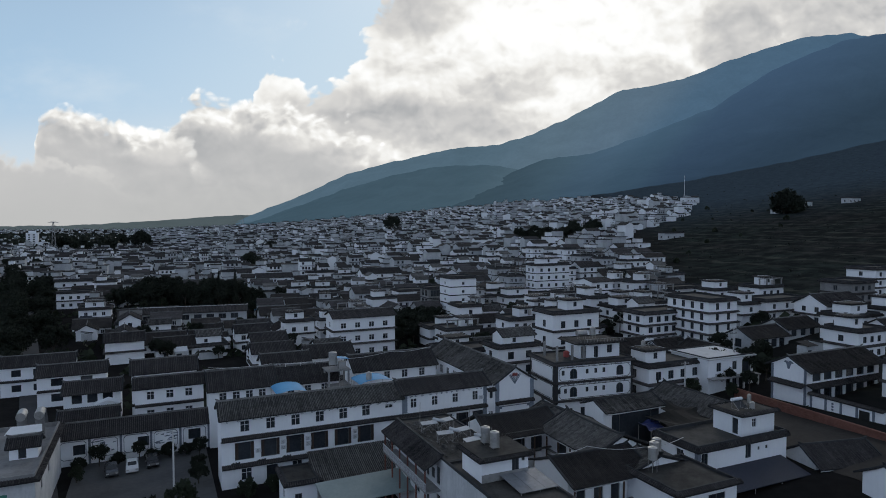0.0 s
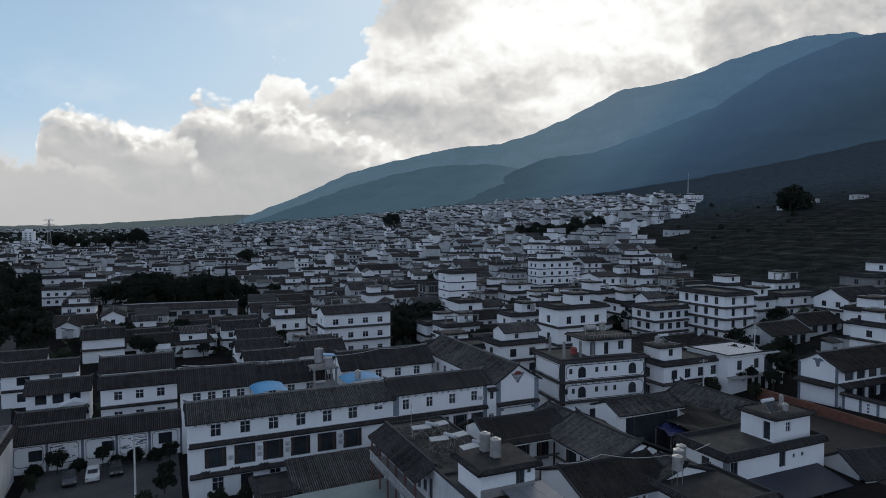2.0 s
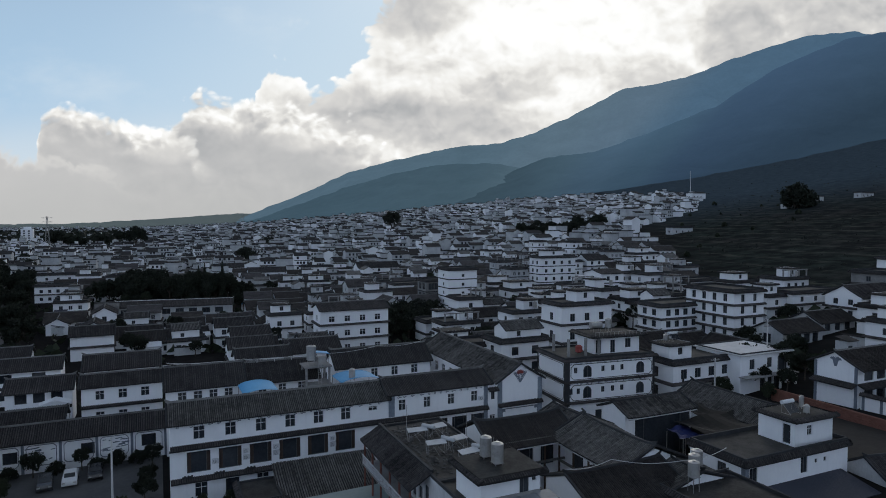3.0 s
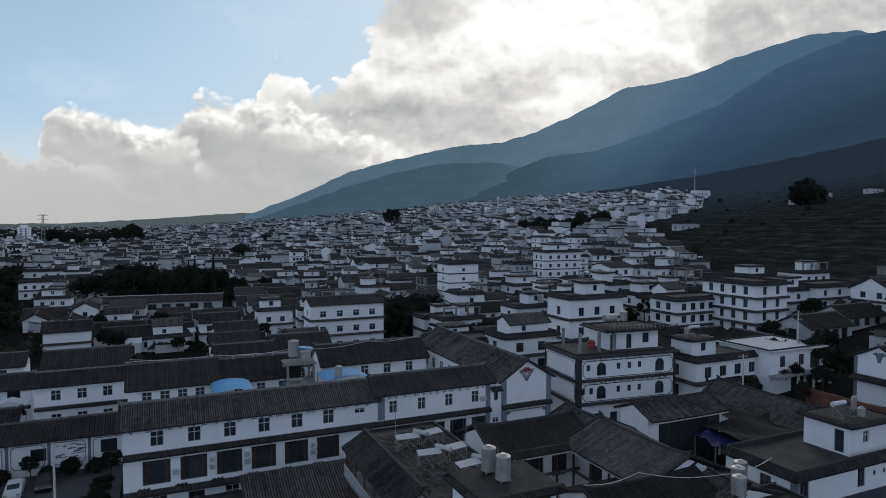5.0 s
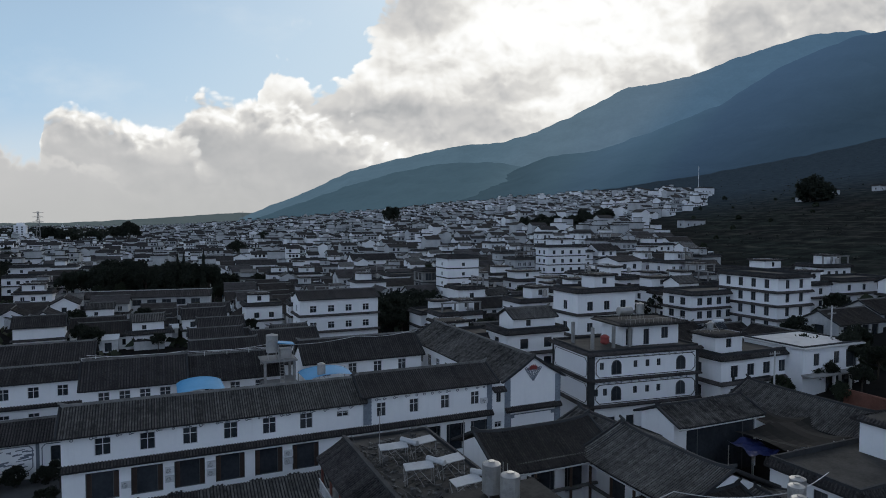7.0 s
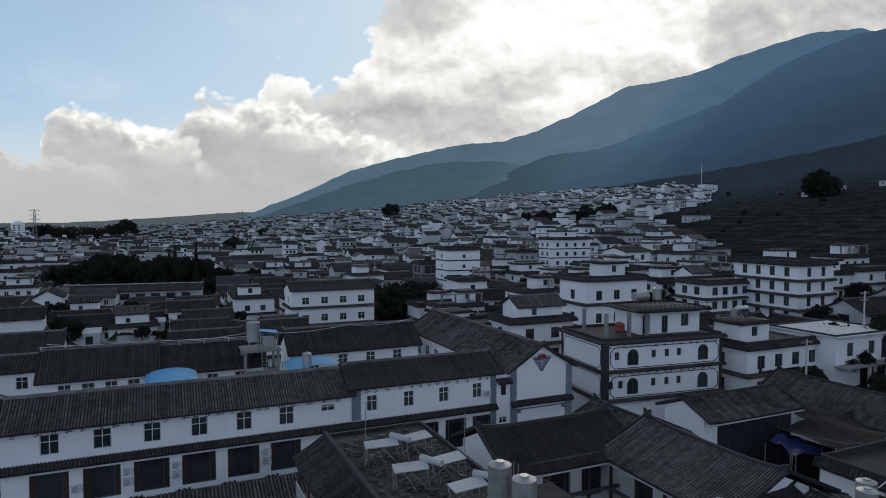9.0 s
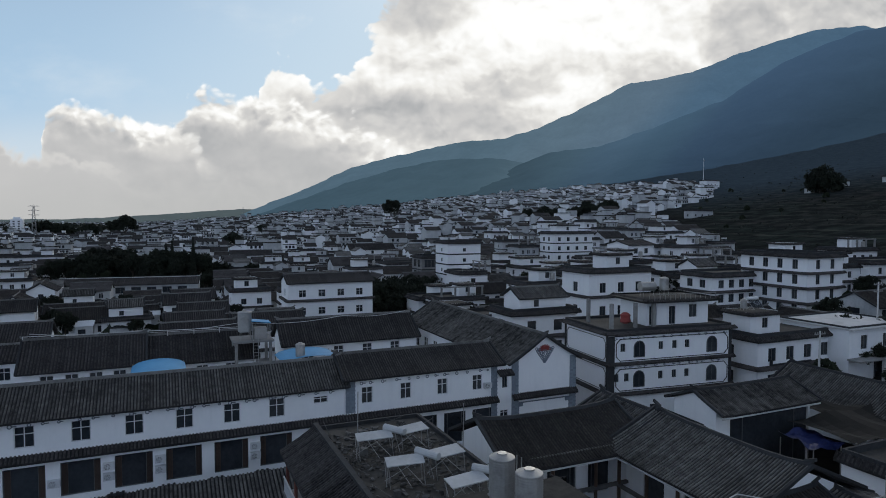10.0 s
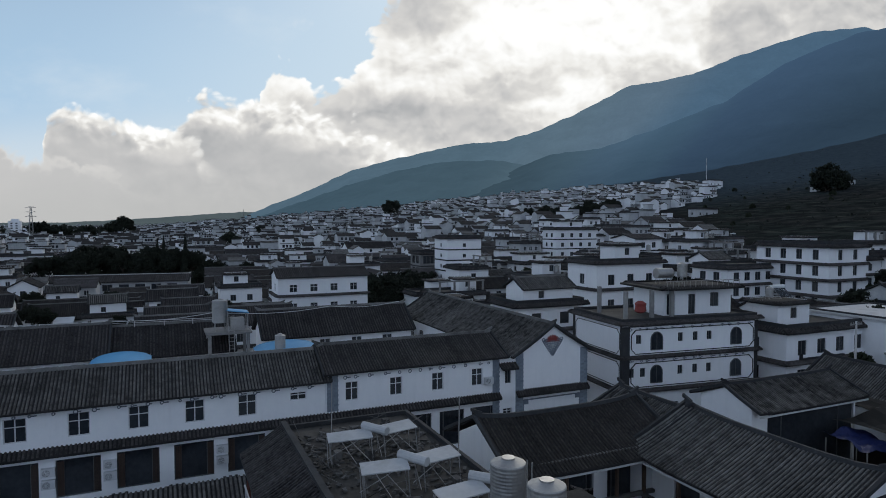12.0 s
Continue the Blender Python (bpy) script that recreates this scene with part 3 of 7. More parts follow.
def village_house(label, u, v, w, d, levels, roof="gable", rz=0.0, z=None, sh=3.1, rise=None, win=(3, 1, 1), size=(1.2, 1.35), style="far", pent=True,
                  rib=0.36, wall=PLASTER, tile=TILE, box=None, upper=None, columns=0, group="village houses", world_xy=None, first=0, trim=True, joined=False):
    """A plastered house of the village with a saddle or flat roof, tiled eaves at each floor, and windows. box: (x, y, w, d) of a room on a flat roof;
    upper: (x, y, w, d, h) of a saddle-roofed room there; columns: bare posts left standing along the roof's edge."""
    house = thing("house", label, "house", u, v, z, rz, group, world_xy)
    top = levels * sh + 0.3
    holes = rows("front", w, win[0], levels, sh, size, style, first) + rows("left", d, win[1], levels, sh, size, style, first) + rows("right", d, win[2], levels, sh, size, style, first)
    if roof == "gable":
        rise = rise or d * 0.27
        block(house, 0, 0, w, d, -1.5, top, holes, wall, gable=rise, joined=joined)
        gable_roof(house, 0, 0, w, d, top, rise, rib=rib, tile=tile, ends=0 < rib < 0.5)
    else:
        block(house, 0, 0, w, d, -1.5, top + 0.5, holes, wall, joined=joined)
        flat_roof(house, 0, 0, w, d, top + 0.45, 0.5)
        skirt(house, 0, 0, w, d, top + 0.5, out=0.6, drop=0.4, rib=rib, tile=tile)
    if trim:
        for k in range(1, levels):
            if pent:
                skirt(house, 0, 0, w, d, k * sh + 0.5, out=0.5, drop=0.32, rib=0, tile=tile, name="cornice")
            else:
                band(house, 0, 0, w, d, k * sh + 0.05)
    zb = top + 0.45
    if box:
        bx, by, bw, bd = box
        block(house, bx, by, bw, bd, zb, zb + 2.7, [("front", bw / 2 - 0.5, zb + 0.8, 1.0, 1.2, style)], wall, name="roof_room", joined=joined)
        flat_roof(house, bx, by, bw, bd, zb + 2.65, 0)
        skirt(house, bx, by, bw, bd, zb + 2.68, out=0.5, drop=0.22, rib=rib if rib < 0.4 else 0, tile=tile)
    if upper:
        bx, by, bw, bd, bh = upper
        block(house, bx, by, bw, bd, zb, zb + bh, [("front", bw * 0.3, zb + 0.5, 0.9, 1.0, style)], wall, name="roof_room", gable=bd * 0.25, joined=joined)
        gable_roof(house, bx, by, bw, bd, zb + bh, bd * 0.25, over=0.45, rib=rib, tile=TILE_OLD, ends=0 < rib < 0.5)
    for i in range(columns):
        g = Geo()
        x = 0.3 + (w - 0.95) * i / max(1, columns - 1)
        g.box(x, 0.25, zb, x + 0.32, 0.57, zb + 2.3)
        part("column", g, CONCRETE, house)
    if columns:
        g = Geo()
        g.box(0.2, 0.2, zb + 2.3, w - 0.2, 0.62, zb + 2.55)
        part("beam", g, CONCRETE, house)
    return house, top


def water_tank(u, v, z, r=0.55, h=1.6, legs=0.6, label="ribbed stainless steel water tank on a stand on the roof"):
    t = thing("water_tank", label, "water tank", u, v, z, group="rooftop water tanks")
    body = Geo()
    prof = [(r, legs)]
    n = 30
    for i in range(n):
        prof += [(r * (1.0 if i % 2 else 0.985), legs + h * (i + 0.5) / n)]
    prof += [(r, legs + h), (r * 0.96, legs + h + 0.03), (r * 0.6, legs + h + 0.09), (0.2, legs + h + 0.13), (0.2, legs + h + 0.18), (0.02, legs + h + 0.19)]
    body.lathe(0, 0, prof, 20)
    part("tank_body", body, STEEL, t, smooth=False)
    for a in range(4):
        leg = Geo()
        c, s = math.cos(a * 1.571 + 0.785) * r * 0.85, math.sin(a * 1.571 + 0.785) * r * 0.85
        leg.tube((c * 1.1, s * 1.1, 0), (c, s, legs), 0.03, 5)
        part("leg", leg, STEEL_DULL, t)
    ring = Geo()
    ring.box(-r * 0.8, -r * 0.8, legs - 0.08, r * 0.8, r * 0.8, legs - 0.02)
    part("stand", ring, STEEL_DULL, t)
    return t


def solar_heater(u, v, z, rz=0.0, label="solar water heater with a white tank on a roof"):
    t = thing("solar_heater", label, "solar heater", u, v, z, rz, group="rooftop solar heaters")
    a, b, c = Geo(), Geo(), Geo()
    a.tube((-0.95, 0.55, 1.25), (0.95, 0.55, 1.25), 0.24, 12)
    part("tank_body", a, WHITE_SHEET, t)
    for i in range(12):
        x = -0.8 + 1.6 * i / 11
        b.tube((x, -0.55, 0.2), (x, 0.45, 1.15), 0.035, 5)
    tagged(part("collector", b, GLASS, t), kind="stuff")
    for x in (-0.85, 0.85):
        c.tube((x, -0.6, 0.05), (x, 0.5, 1.1), 0.03, 4), c.tube((x, 0.6, 0), (x, 0.6, 1.1), 0.03, 4), c.tube((x, -0.6, 0.03), (x, 0.6, 0.03), 0.03, 4)
    part("frame", c, STEEL_DULL, t)
    return t


def utility_pole(x, y, h, label="concrete utility pole with two crossarms", arms=2, rz=0.0, r=0.15):
    t = thing("utility_pole", label, "pole", 0, 0, float(land(x, y)), rz, "utility poles", (x, y))
    g = Geo()
    g.tube((0, 0, -0.5), (0, 0, h), r, 8, r * 0.6)
    part("pole", g, CONCRETE_LIGHT, t)
    for k in range(arms):
        a = Geo()
        a.box(-0.9, -0.05, h - 0.4 - 0.9 * k, 0.9, 0.05, h - 0.28 - 0.9 * k)
        for x_ in (-0.8, -0.4, 0.4, 0.8):
            a.lathe(x_, 0, [(0.05, h - 0.28 - 0.9 * k), (0.07, h - 0.2 - 0.9 * k), (0.04, h - 0.1 - 0.9 * k)], 6)
        part("crossarm", a, CONCRETE, t)
    return t


# ---- ground, hills and mountains ----
def ground_sheet():
    xs = np.concatenate([-np.geomspace(4600, 120, 46), np.linspace(-110, 330, 111), np.geomspace(338, 4600, 60)])
    ys = np.concatenate([np.linspace(-500, -30, 12), np.linspace(-20, 520, 136), np.geomspace(526, 4600, 90)])
    X, Y = np.meshgrid(xs, ys)
    Z = land(X, Y)
    hill = np.clip((X - 90 - 0.12 * np.maximum(Y - 150, 0)) / 60, 0, 1) * np.clip((Y - 150) / 80, 0, 1) * np.clip((900 - Y) / 300, 0, 1)
    step = 2.2
    terr = np.floor(Z / step) * step + step * np.clip((Z / step % 1) * 4 - 3, 0, 1)
    rough = np.array([[noise.noise((x * 0.03, y * 0.03, 0)) for x in xs] for y in ys])
    Z = Z + hill * ((terr - Z) * 0.35 + rough * 1.0) + np.clip((Y - 900) / 600, 0, 1) * rough * 6
    nx, ny = len(xs), len(ys)
    V = np.stack([X, Y, Z], -1).reshape(-1, 3)
    i = (np.arange(ny - 1)[:, None] * nx + np.arange(nx - 1)[None]).ravel()
    me = bpy.data.meshes.new("ground")
    me.from_pydata(V.tolist(), [], np.stack([i, i + 1, i + nx + 1, i + nx], 1).tolist())
    return me


def ground_material():
    """Trodden village ground; on the hillside dry grass, dark scrub and pale terrace banks; woods far up, with blue
    haze painted into their colour.
    """
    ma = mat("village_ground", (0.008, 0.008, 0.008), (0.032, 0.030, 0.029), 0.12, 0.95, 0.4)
    N, L = ma.node_tree.nodes, ma.node_tree.links
    bs = N["Principled BSDF"]
    bs.inputs["Specular IOR Level"].default_value = 0.0
    town = bs.inputs["Base Color"].links[0].from_socket
    co = N.new("ShaderNodeTexCoord").outputs["Object"]
    sep = N.new("ShaderNodeSeparateXYZ")
    L.new(co, sep.inputs[0])

    def m(op, a, b, c=0.0):
        n = N.new("ShaderNodeMath")
        n.operation = op
        for i, v in enumerate((a, b, c)):
            if isinstance(v, (int, float)):
                n.inputs[i].default_value = v
            else:
                L.new(v, n.inputs[i])
        return n.outputs[0]

    def fade(x, lo, hi):
        n = N.new("ShaderNodeMapRange")
        n.interpolation_type = "SMOOTHSTEP"
        L.new(x, n.inputs[0])
        n.inputs[1].default_value, n.inputs[2].default_value = lo, hi
        return n.outputs[0]

    def grain(scale, detail, stretch=(1, 1, 1)):
        mp = N.new("ShaderNodeMapping")
        mp.inputs["Scale"].default_value = stretch
        L.new(co, mp.inputs[0])
        n = N.new("ShaderNodeTexNoise")
        n.inputs["Scale"].default_value, n.inputs["Detail"].default_value, n.inputs["Roughness"].default_value = scale, detail, 0.68
        L.new(mp.outputs[0], n.inputs["Vector"])
        return n.outputs[0]

    def mix(fac, a, b):
        n = N.new("ShaderNodeMix")
        n.data_type = "RGBA"
        L.new(fac, n.inputs[0])
        for i, v in ((6, a), (7, b)):
            if isinstance(v, tuple):
                n.inputs[i].default_value = (*v, 1)
            else:
                L.new(v, n.inputs[i])
        return n.outputs[2]

    broad, fine, strips = grain(0.012, 8), grain(0.11, 9), grain(0.05, 6, (0.25, 1.4, 1.0))
    hill = mix(fade(broad, 0.38, 0.62), (0.044, 0.041, 0.038), (0.038, 0.047, 0.040))
    hill = mix(fade(fine, 0.40, 0.66), (0.019, 0.021, 0.020), hill)
    bank = fade(m("FRACT", m("ADD", m("MULTIPLY", sep.outputs[2], 0.4545), m("MULTIPLY", strips, 1.1)), 0.0), 0.72, 0.98)
    hill = mix(m("MULTIPLY", m("MULTIPLY", bank, fade(strips, 0.42, 0.60)), 0.75), hill, (0.085, 0.088, 0.070))
    # the haze over the far slope is put into the ground colour
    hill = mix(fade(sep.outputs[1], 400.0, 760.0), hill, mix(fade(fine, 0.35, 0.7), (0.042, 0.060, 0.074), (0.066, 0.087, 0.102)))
    edge = fade(m("ADD", m("MULTIPLY_ADD", sep.outputs[1], -0.2, -50.0), sep.outputs[0]), -20.0, 30.0)
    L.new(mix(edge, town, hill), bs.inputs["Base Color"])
    return ma


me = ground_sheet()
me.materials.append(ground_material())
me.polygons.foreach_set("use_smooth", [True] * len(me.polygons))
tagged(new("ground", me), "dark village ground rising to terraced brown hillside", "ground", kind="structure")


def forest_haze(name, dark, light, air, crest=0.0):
    """Far wooded slopes with blue haze painted on as emission. air: its colour by bearing, brightest in painted beams
    that slant down from the sun.
    """
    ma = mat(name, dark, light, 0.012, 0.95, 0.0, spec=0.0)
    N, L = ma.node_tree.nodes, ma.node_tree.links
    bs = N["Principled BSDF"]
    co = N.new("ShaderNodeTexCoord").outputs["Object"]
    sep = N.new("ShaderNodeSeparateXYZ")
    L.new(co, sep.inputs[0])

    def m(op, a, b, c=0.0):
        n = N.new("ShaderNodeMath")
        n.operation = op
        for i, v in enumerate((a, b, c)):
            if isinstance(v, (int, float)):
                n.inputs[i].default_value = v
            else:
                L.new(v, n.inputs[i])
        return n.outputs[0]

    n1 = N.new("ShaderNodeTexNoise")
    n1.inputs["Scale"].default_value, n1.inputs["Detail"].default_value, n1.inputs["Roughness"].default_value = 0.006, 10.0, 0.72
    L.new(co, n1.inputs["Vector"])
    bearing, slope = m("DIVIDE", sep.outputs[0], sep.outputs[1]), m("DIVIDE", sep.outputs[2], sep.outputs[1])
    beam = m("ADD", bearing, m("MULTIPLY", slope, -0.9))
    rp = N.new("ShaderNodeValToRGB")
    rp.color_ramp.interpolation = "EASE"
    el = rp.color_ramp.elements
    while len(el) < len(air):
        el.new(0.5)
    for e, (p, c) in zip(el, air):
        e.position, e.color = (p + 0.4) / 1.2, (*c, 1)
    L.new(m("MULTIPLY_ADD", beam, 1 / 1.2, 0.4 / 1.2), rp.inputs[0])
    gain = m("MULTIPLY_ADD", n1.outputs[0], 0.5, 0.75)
    # more of the painted haze towards the crest line
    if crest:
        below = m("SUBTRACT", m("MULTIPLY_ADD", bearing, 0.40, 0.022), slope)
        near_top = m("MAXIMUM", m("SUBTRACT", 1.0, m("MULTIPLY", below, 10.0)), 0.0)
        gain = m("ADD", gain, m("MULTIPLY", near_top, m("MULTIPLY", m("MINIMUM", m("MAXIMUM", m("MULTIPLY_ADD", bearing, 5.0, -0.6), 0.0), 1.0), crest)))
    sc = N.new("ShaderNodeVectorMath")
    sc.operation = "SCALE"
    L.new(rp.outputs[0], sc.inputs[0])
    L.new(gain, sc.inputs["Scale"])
    # haze and sun beams glow from the slopes themselves; no air is modelled
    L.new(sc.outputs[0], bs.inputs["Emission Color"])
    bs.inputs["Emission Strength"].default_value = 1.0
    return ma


def mountain(name, label, crest, near, far, material, seed, rough):
    """A wooded range: slopes climb from near to a crest line far off. crest: (bearing as x over depth, height as z over depth)."""
    ca, cb = [c[0] for c in crest], [c[1] for c in crest]
    na, nr = 260, 70
    V, Fc = [], []
    for j in range(nr):
        s = j / (nr - 1)
        for i in range(na):
            a = ca[0] + (ca[-1] - ca[0]) * i / (na - 1)
            b = float(np.interp(a, ca, cb))
            q = min(1.0, s / 0.85)
            depth = near + (far - near) * s
            x, y = a * depth, depth
            base = float(land(x, y)) - 6
            spur = noise.fractal((x * 0.0016 + seed, y * 0.0005, seed), 0.9, 2.1, 6) - 0.5 * abs(noise.noise((x * 0.0042 + seed, y * 0.0007, seed * 2)))
            fine = noise.fractal((x * 0.012, y * 0.012, seed), 0.9, 2.1, 4)
            peak = 30 + b * far * 0.955
            rise = q ** 1.25 if s <= 0.85 else 1.0 - (s - 0.85) * 1.5
            h = base + (peak - base) * rise + spur * rough * math.sin(math.pi * q) * max(0.0, peak) * 0.5 + fine * rough * 26 * min(1, q * 3)
            V.append((x, y, h))
    for j in range(nr - 1):
        for i in range(na - 1):
            k = j * na + i
            Fc.append((k, k + 1, k + na + 1, k + na))
    me = bpy.data.meshes.new(name)
    me.from_pydata(V, [], Fc)
    me.materials.append(material)
    me.polygons.foreach_set("use_smooth", [True] * len(Fc))
    return tagged(new(name, me), label, "mountain", kind="structure")


CREST_FAR = [(-0.34, 0.0), (-0.29, 0.019), (-0.2, 0.056), (-0.146, 0.08), (-0.075, 0.098), (0.014, 0.117), (0.086, 0.123), (0.139, 0.139), (0.193, 0.163), (0.273, 0.204),
             (0.371, 0.222), (0.461, 0.257), (0.568, 0.288), (0.639, 0.294), (0.675, 0.288), (0.75, 0.29), (1.1, 0.33)]
CREST_MID = [(-0.32, 0.0), (-0.29, 0.008), (-0.22, 0.032), (-0.164, 0.052), (-0.12, 0.064), (-0.075, 0.078), (-0.02, 0.088), (0.03, 0.0915), (0.07, 0.092), (0.12, 0.086), (0.2, 0.06), (0.32, 0.02)]
CREST_NEAR = [(-0.25, -0.005), (-0.05, 0.02), (0.03, 0.042), (0.068, 0.061), (0.12, 0.084), (0.16, 0.098), (0.24, 0.110), (0.33, 0.14), (0.42, 0.175), (0.52, 0.235), (0.62, 0.275), (0.7, 0.289), (1.1, 0.34)]
CREST_PLAIN = [(-0.95, -0.004), (-0.6, -0.002), (-0.5, 0.003), (-0.42, 0.008), (-0.34, 0.014), (-0.27, 0.017), (-0.2, 0.01)]
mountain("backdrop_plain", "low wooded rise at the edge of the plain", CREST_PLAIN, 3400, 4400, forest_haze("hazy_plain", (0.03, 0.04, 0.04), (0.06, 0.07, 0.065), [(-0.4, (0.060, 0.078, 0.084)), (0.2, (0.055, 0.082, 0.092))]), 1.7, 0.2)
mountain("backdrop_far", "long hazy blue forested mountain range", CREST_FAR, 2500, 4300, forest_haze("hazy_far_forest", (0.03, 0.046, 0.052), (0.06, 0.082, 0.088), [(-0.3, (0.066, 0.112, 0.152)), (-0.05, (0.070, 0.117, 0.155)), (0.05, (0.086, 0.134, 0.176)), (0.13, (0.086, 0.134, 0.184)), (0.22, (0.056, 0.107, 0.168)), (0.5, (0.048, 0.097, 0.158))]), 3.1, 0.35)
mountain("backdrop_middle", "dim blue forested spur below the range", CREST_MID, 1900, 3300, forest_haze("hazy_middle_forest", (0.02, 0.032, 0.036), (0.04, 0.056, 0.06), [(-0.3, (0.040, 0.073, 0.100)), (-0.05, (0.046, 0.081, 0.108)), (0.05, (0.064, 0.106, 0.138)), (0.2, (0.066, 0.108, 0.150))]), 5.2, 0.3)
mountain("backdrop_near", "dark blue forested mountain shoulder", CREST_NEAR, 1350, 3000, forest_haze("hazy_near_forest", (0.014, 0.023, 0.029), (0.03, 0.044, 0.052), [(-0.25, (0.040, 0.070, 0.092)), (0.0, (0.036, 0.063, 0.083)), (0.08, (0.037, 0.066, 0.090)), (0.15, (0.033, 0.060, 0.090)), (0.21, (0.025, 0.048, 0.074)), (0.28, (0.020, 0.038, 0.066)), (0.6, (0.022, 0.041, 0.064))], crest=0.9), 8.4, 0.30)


# ---- the guesthouse round its courtyard ----
def frieze(house, x0, x1, y, z, seed, h=0.28):
    """A painted strip of scrolls under the eave."""
    rnd = random.Random(seed)
    g = Geo()
    x = x0
    while x < x1 - 0.5:
        w = rnd.uniform(0.35, 0.8)
        r = rnd.uniform(0.08, 0.14)
        for k in range(8):
            a, b = k * math.pi / 4, (k + 1) * math.pi / 4
            g.tube((x + w / 2 + r * math.cos(a), y - 0.012, z + r * math.sin(a)), (x + w / 2 + r * math.cos(b), y - 0.012, z + r * math.sin(b)), 0.045, 4, caps=False)
        if rnd.random() < 0.75:
            g.box(x + w / 2 + r, y - 0.015, z - 0.05, x + w + 0.1, y, z + 0.03)
        x += w + rnd.uniform(0.1, 0.9)
    tagged(part("frieze", g, MOTIF, house), kind="stuff")


def brick_pilaster(house, x0, x1, y, z0, z1):
    """Blue-grey bricks laid in courses, some proud."""
    p = Geo()
    p.box(x0 + 0.02, y - 0.03, z0, x1 - 0.02, y, z1)
    ob = part("pilaster", p, BRICK_BLUE, house)
    key = "course_brick"
    if key not in MESHES:
        b = Geo()
        b.box(0, -0.035, 0, 0.34, 0, 0.15)
        MESHES[key] = b.mesh("brick", BRICK_BLUE)
    k, z = 0, z0 + 0.02
    while z < z1 - 0.17:
        part("brick", MESHES[key], None, ob, m=pose(x0 if k % 2 else x1 - 0.34, y - 0.03, z))
        z += 0.19
        k += 1


def air_conditioner(house, x, y, z):
    g, f = Geo(), Geo()
    g.box(x, y - 0.34, z, x + 0.8, y - 0.02, z + 0.56)
    ob = part("air_conditioner", g, FRAME, house, "white outdoor air conditioner unit")
    for r in (0.08, 0.15, 0.21):
        for k in range(10):
            a, b = k * math.pi / 5, (k + 1) * math.pi / 5
            f.tube((x + 0.3 + r * math.cos(a), y - 0.35, z + 0.28 + r * math.sin(a)), (x + 0.3 + r * math.cos(b), y - 0.35, z + 0.28 + r * math.sin(b)), 0.012, 4, caps=False)
    part("fan_grille", f, FRAME_DARK, ob)


def guesthouse_front():
    h = thing("guesthouse_wing", "long white three-storey guesthouse wing with grey tiled roof", "building", -27, 0, 0.1, group="guesthouse wings")
    # lower and higher section share one front
    bays = [2.55 + 3.6 * i for i in range(6)]
    holes = [("front", x, 7.75, 1.3, 1.6, "cross") for x in bays]
    holes += [("front", x - 0.75, 3.75, 2.65, 2.55, "dark") for x in bays]
    holes += [("front", x + 0.1, 0.75, 1.45, 1.75, "cross") for x in bays[::2]] + [("front", bays[1], 0.05, 1.6, 2.4, "dark")]
    holes += [("front", 24.3, 8.5, 1.25, 0.62, "cross"), ("front", 24.4, 4.9, 0.8, 0.6, "cross")]
    block(h, 0, 0, 27, 5.8, -1.0, 10.0, holes, gable=1.6)
    gable_roof(h, 0, 0, 27, 5.8, 10.0, 1.6, over=0.55, rib=0.23, tile=TILE_OLD)
    holes = [("front", 1.55 + 3.68 * i, 8.0, 1.05, 1.5, "cross") for i in range(4)]
    holes += [("front", 0.6 + 3.0 * i, 3.2, 2.3, 2.95, "dark") for i in range(5)]
    block(h, 27.02, -0.02, 15.3, 6.0, -1.0, 10.5, holes, name="wall", gable=1.35)
    gable_roof(h, 27.1, 0, 15.6, 6.0, 10.45, 1.4, over=0.5, rib=0.23, side=0.3)
    for i, x in enumerate(bays):
        for k in range(6):
            g = Geo()
            g.box(x - 0.75 + 0.2 * k - 0.55, -0.30 + 0.035 * abs(k - 2.5), 3.2 + 0.10 * (k % 2), x - 0.75 + 0.2 * k - 0.36, 0.0, 3.42 + 0.10 * (k % 2))
            part("sill_ornament", g, TRIM_DARK, h)
        for s in (-0.66, 1.46):
            c = Geo()
            for k in range(4):
                c.box(x + s + 0.1 * k, 0.10 + 0.012 * (k % 2), 3.85, x + s + 0.1 * k + 0.09, 0.125 + 0.012 * (k % 2), 6.15)
            part("curtain", c, CURTAIN_BROWN, h)
        if i in (1, 2, 4):
            air_conditioner(h, x + 2.05, 0, 4.55)
        if i in (1, 2, 4, 0):
            air_conditioner(h, x + 2.05, 0, 5.35 if i else 4.6)
    skirt(h, 0, 0, 42.3, 5.8, 7.2, out=0.55, drop=0.4, rib=0.26, faces=("front",), name="eave")
    g = Geo()
    g.box(-0.1, -0.2, 6.55, 42.3, 0, 6.75)
    part("cornice", g, TRIM_DARK, h)
    skirt(h, 0, 0, 27, 5.8, 3.25, out=0.6, drop=0.35, rib=0.26, faces=("front",), name="eave")
    frieze(h, 0.5, 26.5, 0, 9.42, 5)
    frieze(h, 28.2, 41.5, -0.02, 9.86, 6)
    brick_pilaster(h, 27.1, 28.0, -0.02, 7.3, 10.2)
    brick_pilaster(h, 41.6, 42.3, -0.02, 3.2, 10.2)
    air_conditioner(h, 40.75, -0.02, 8.1)
    return h


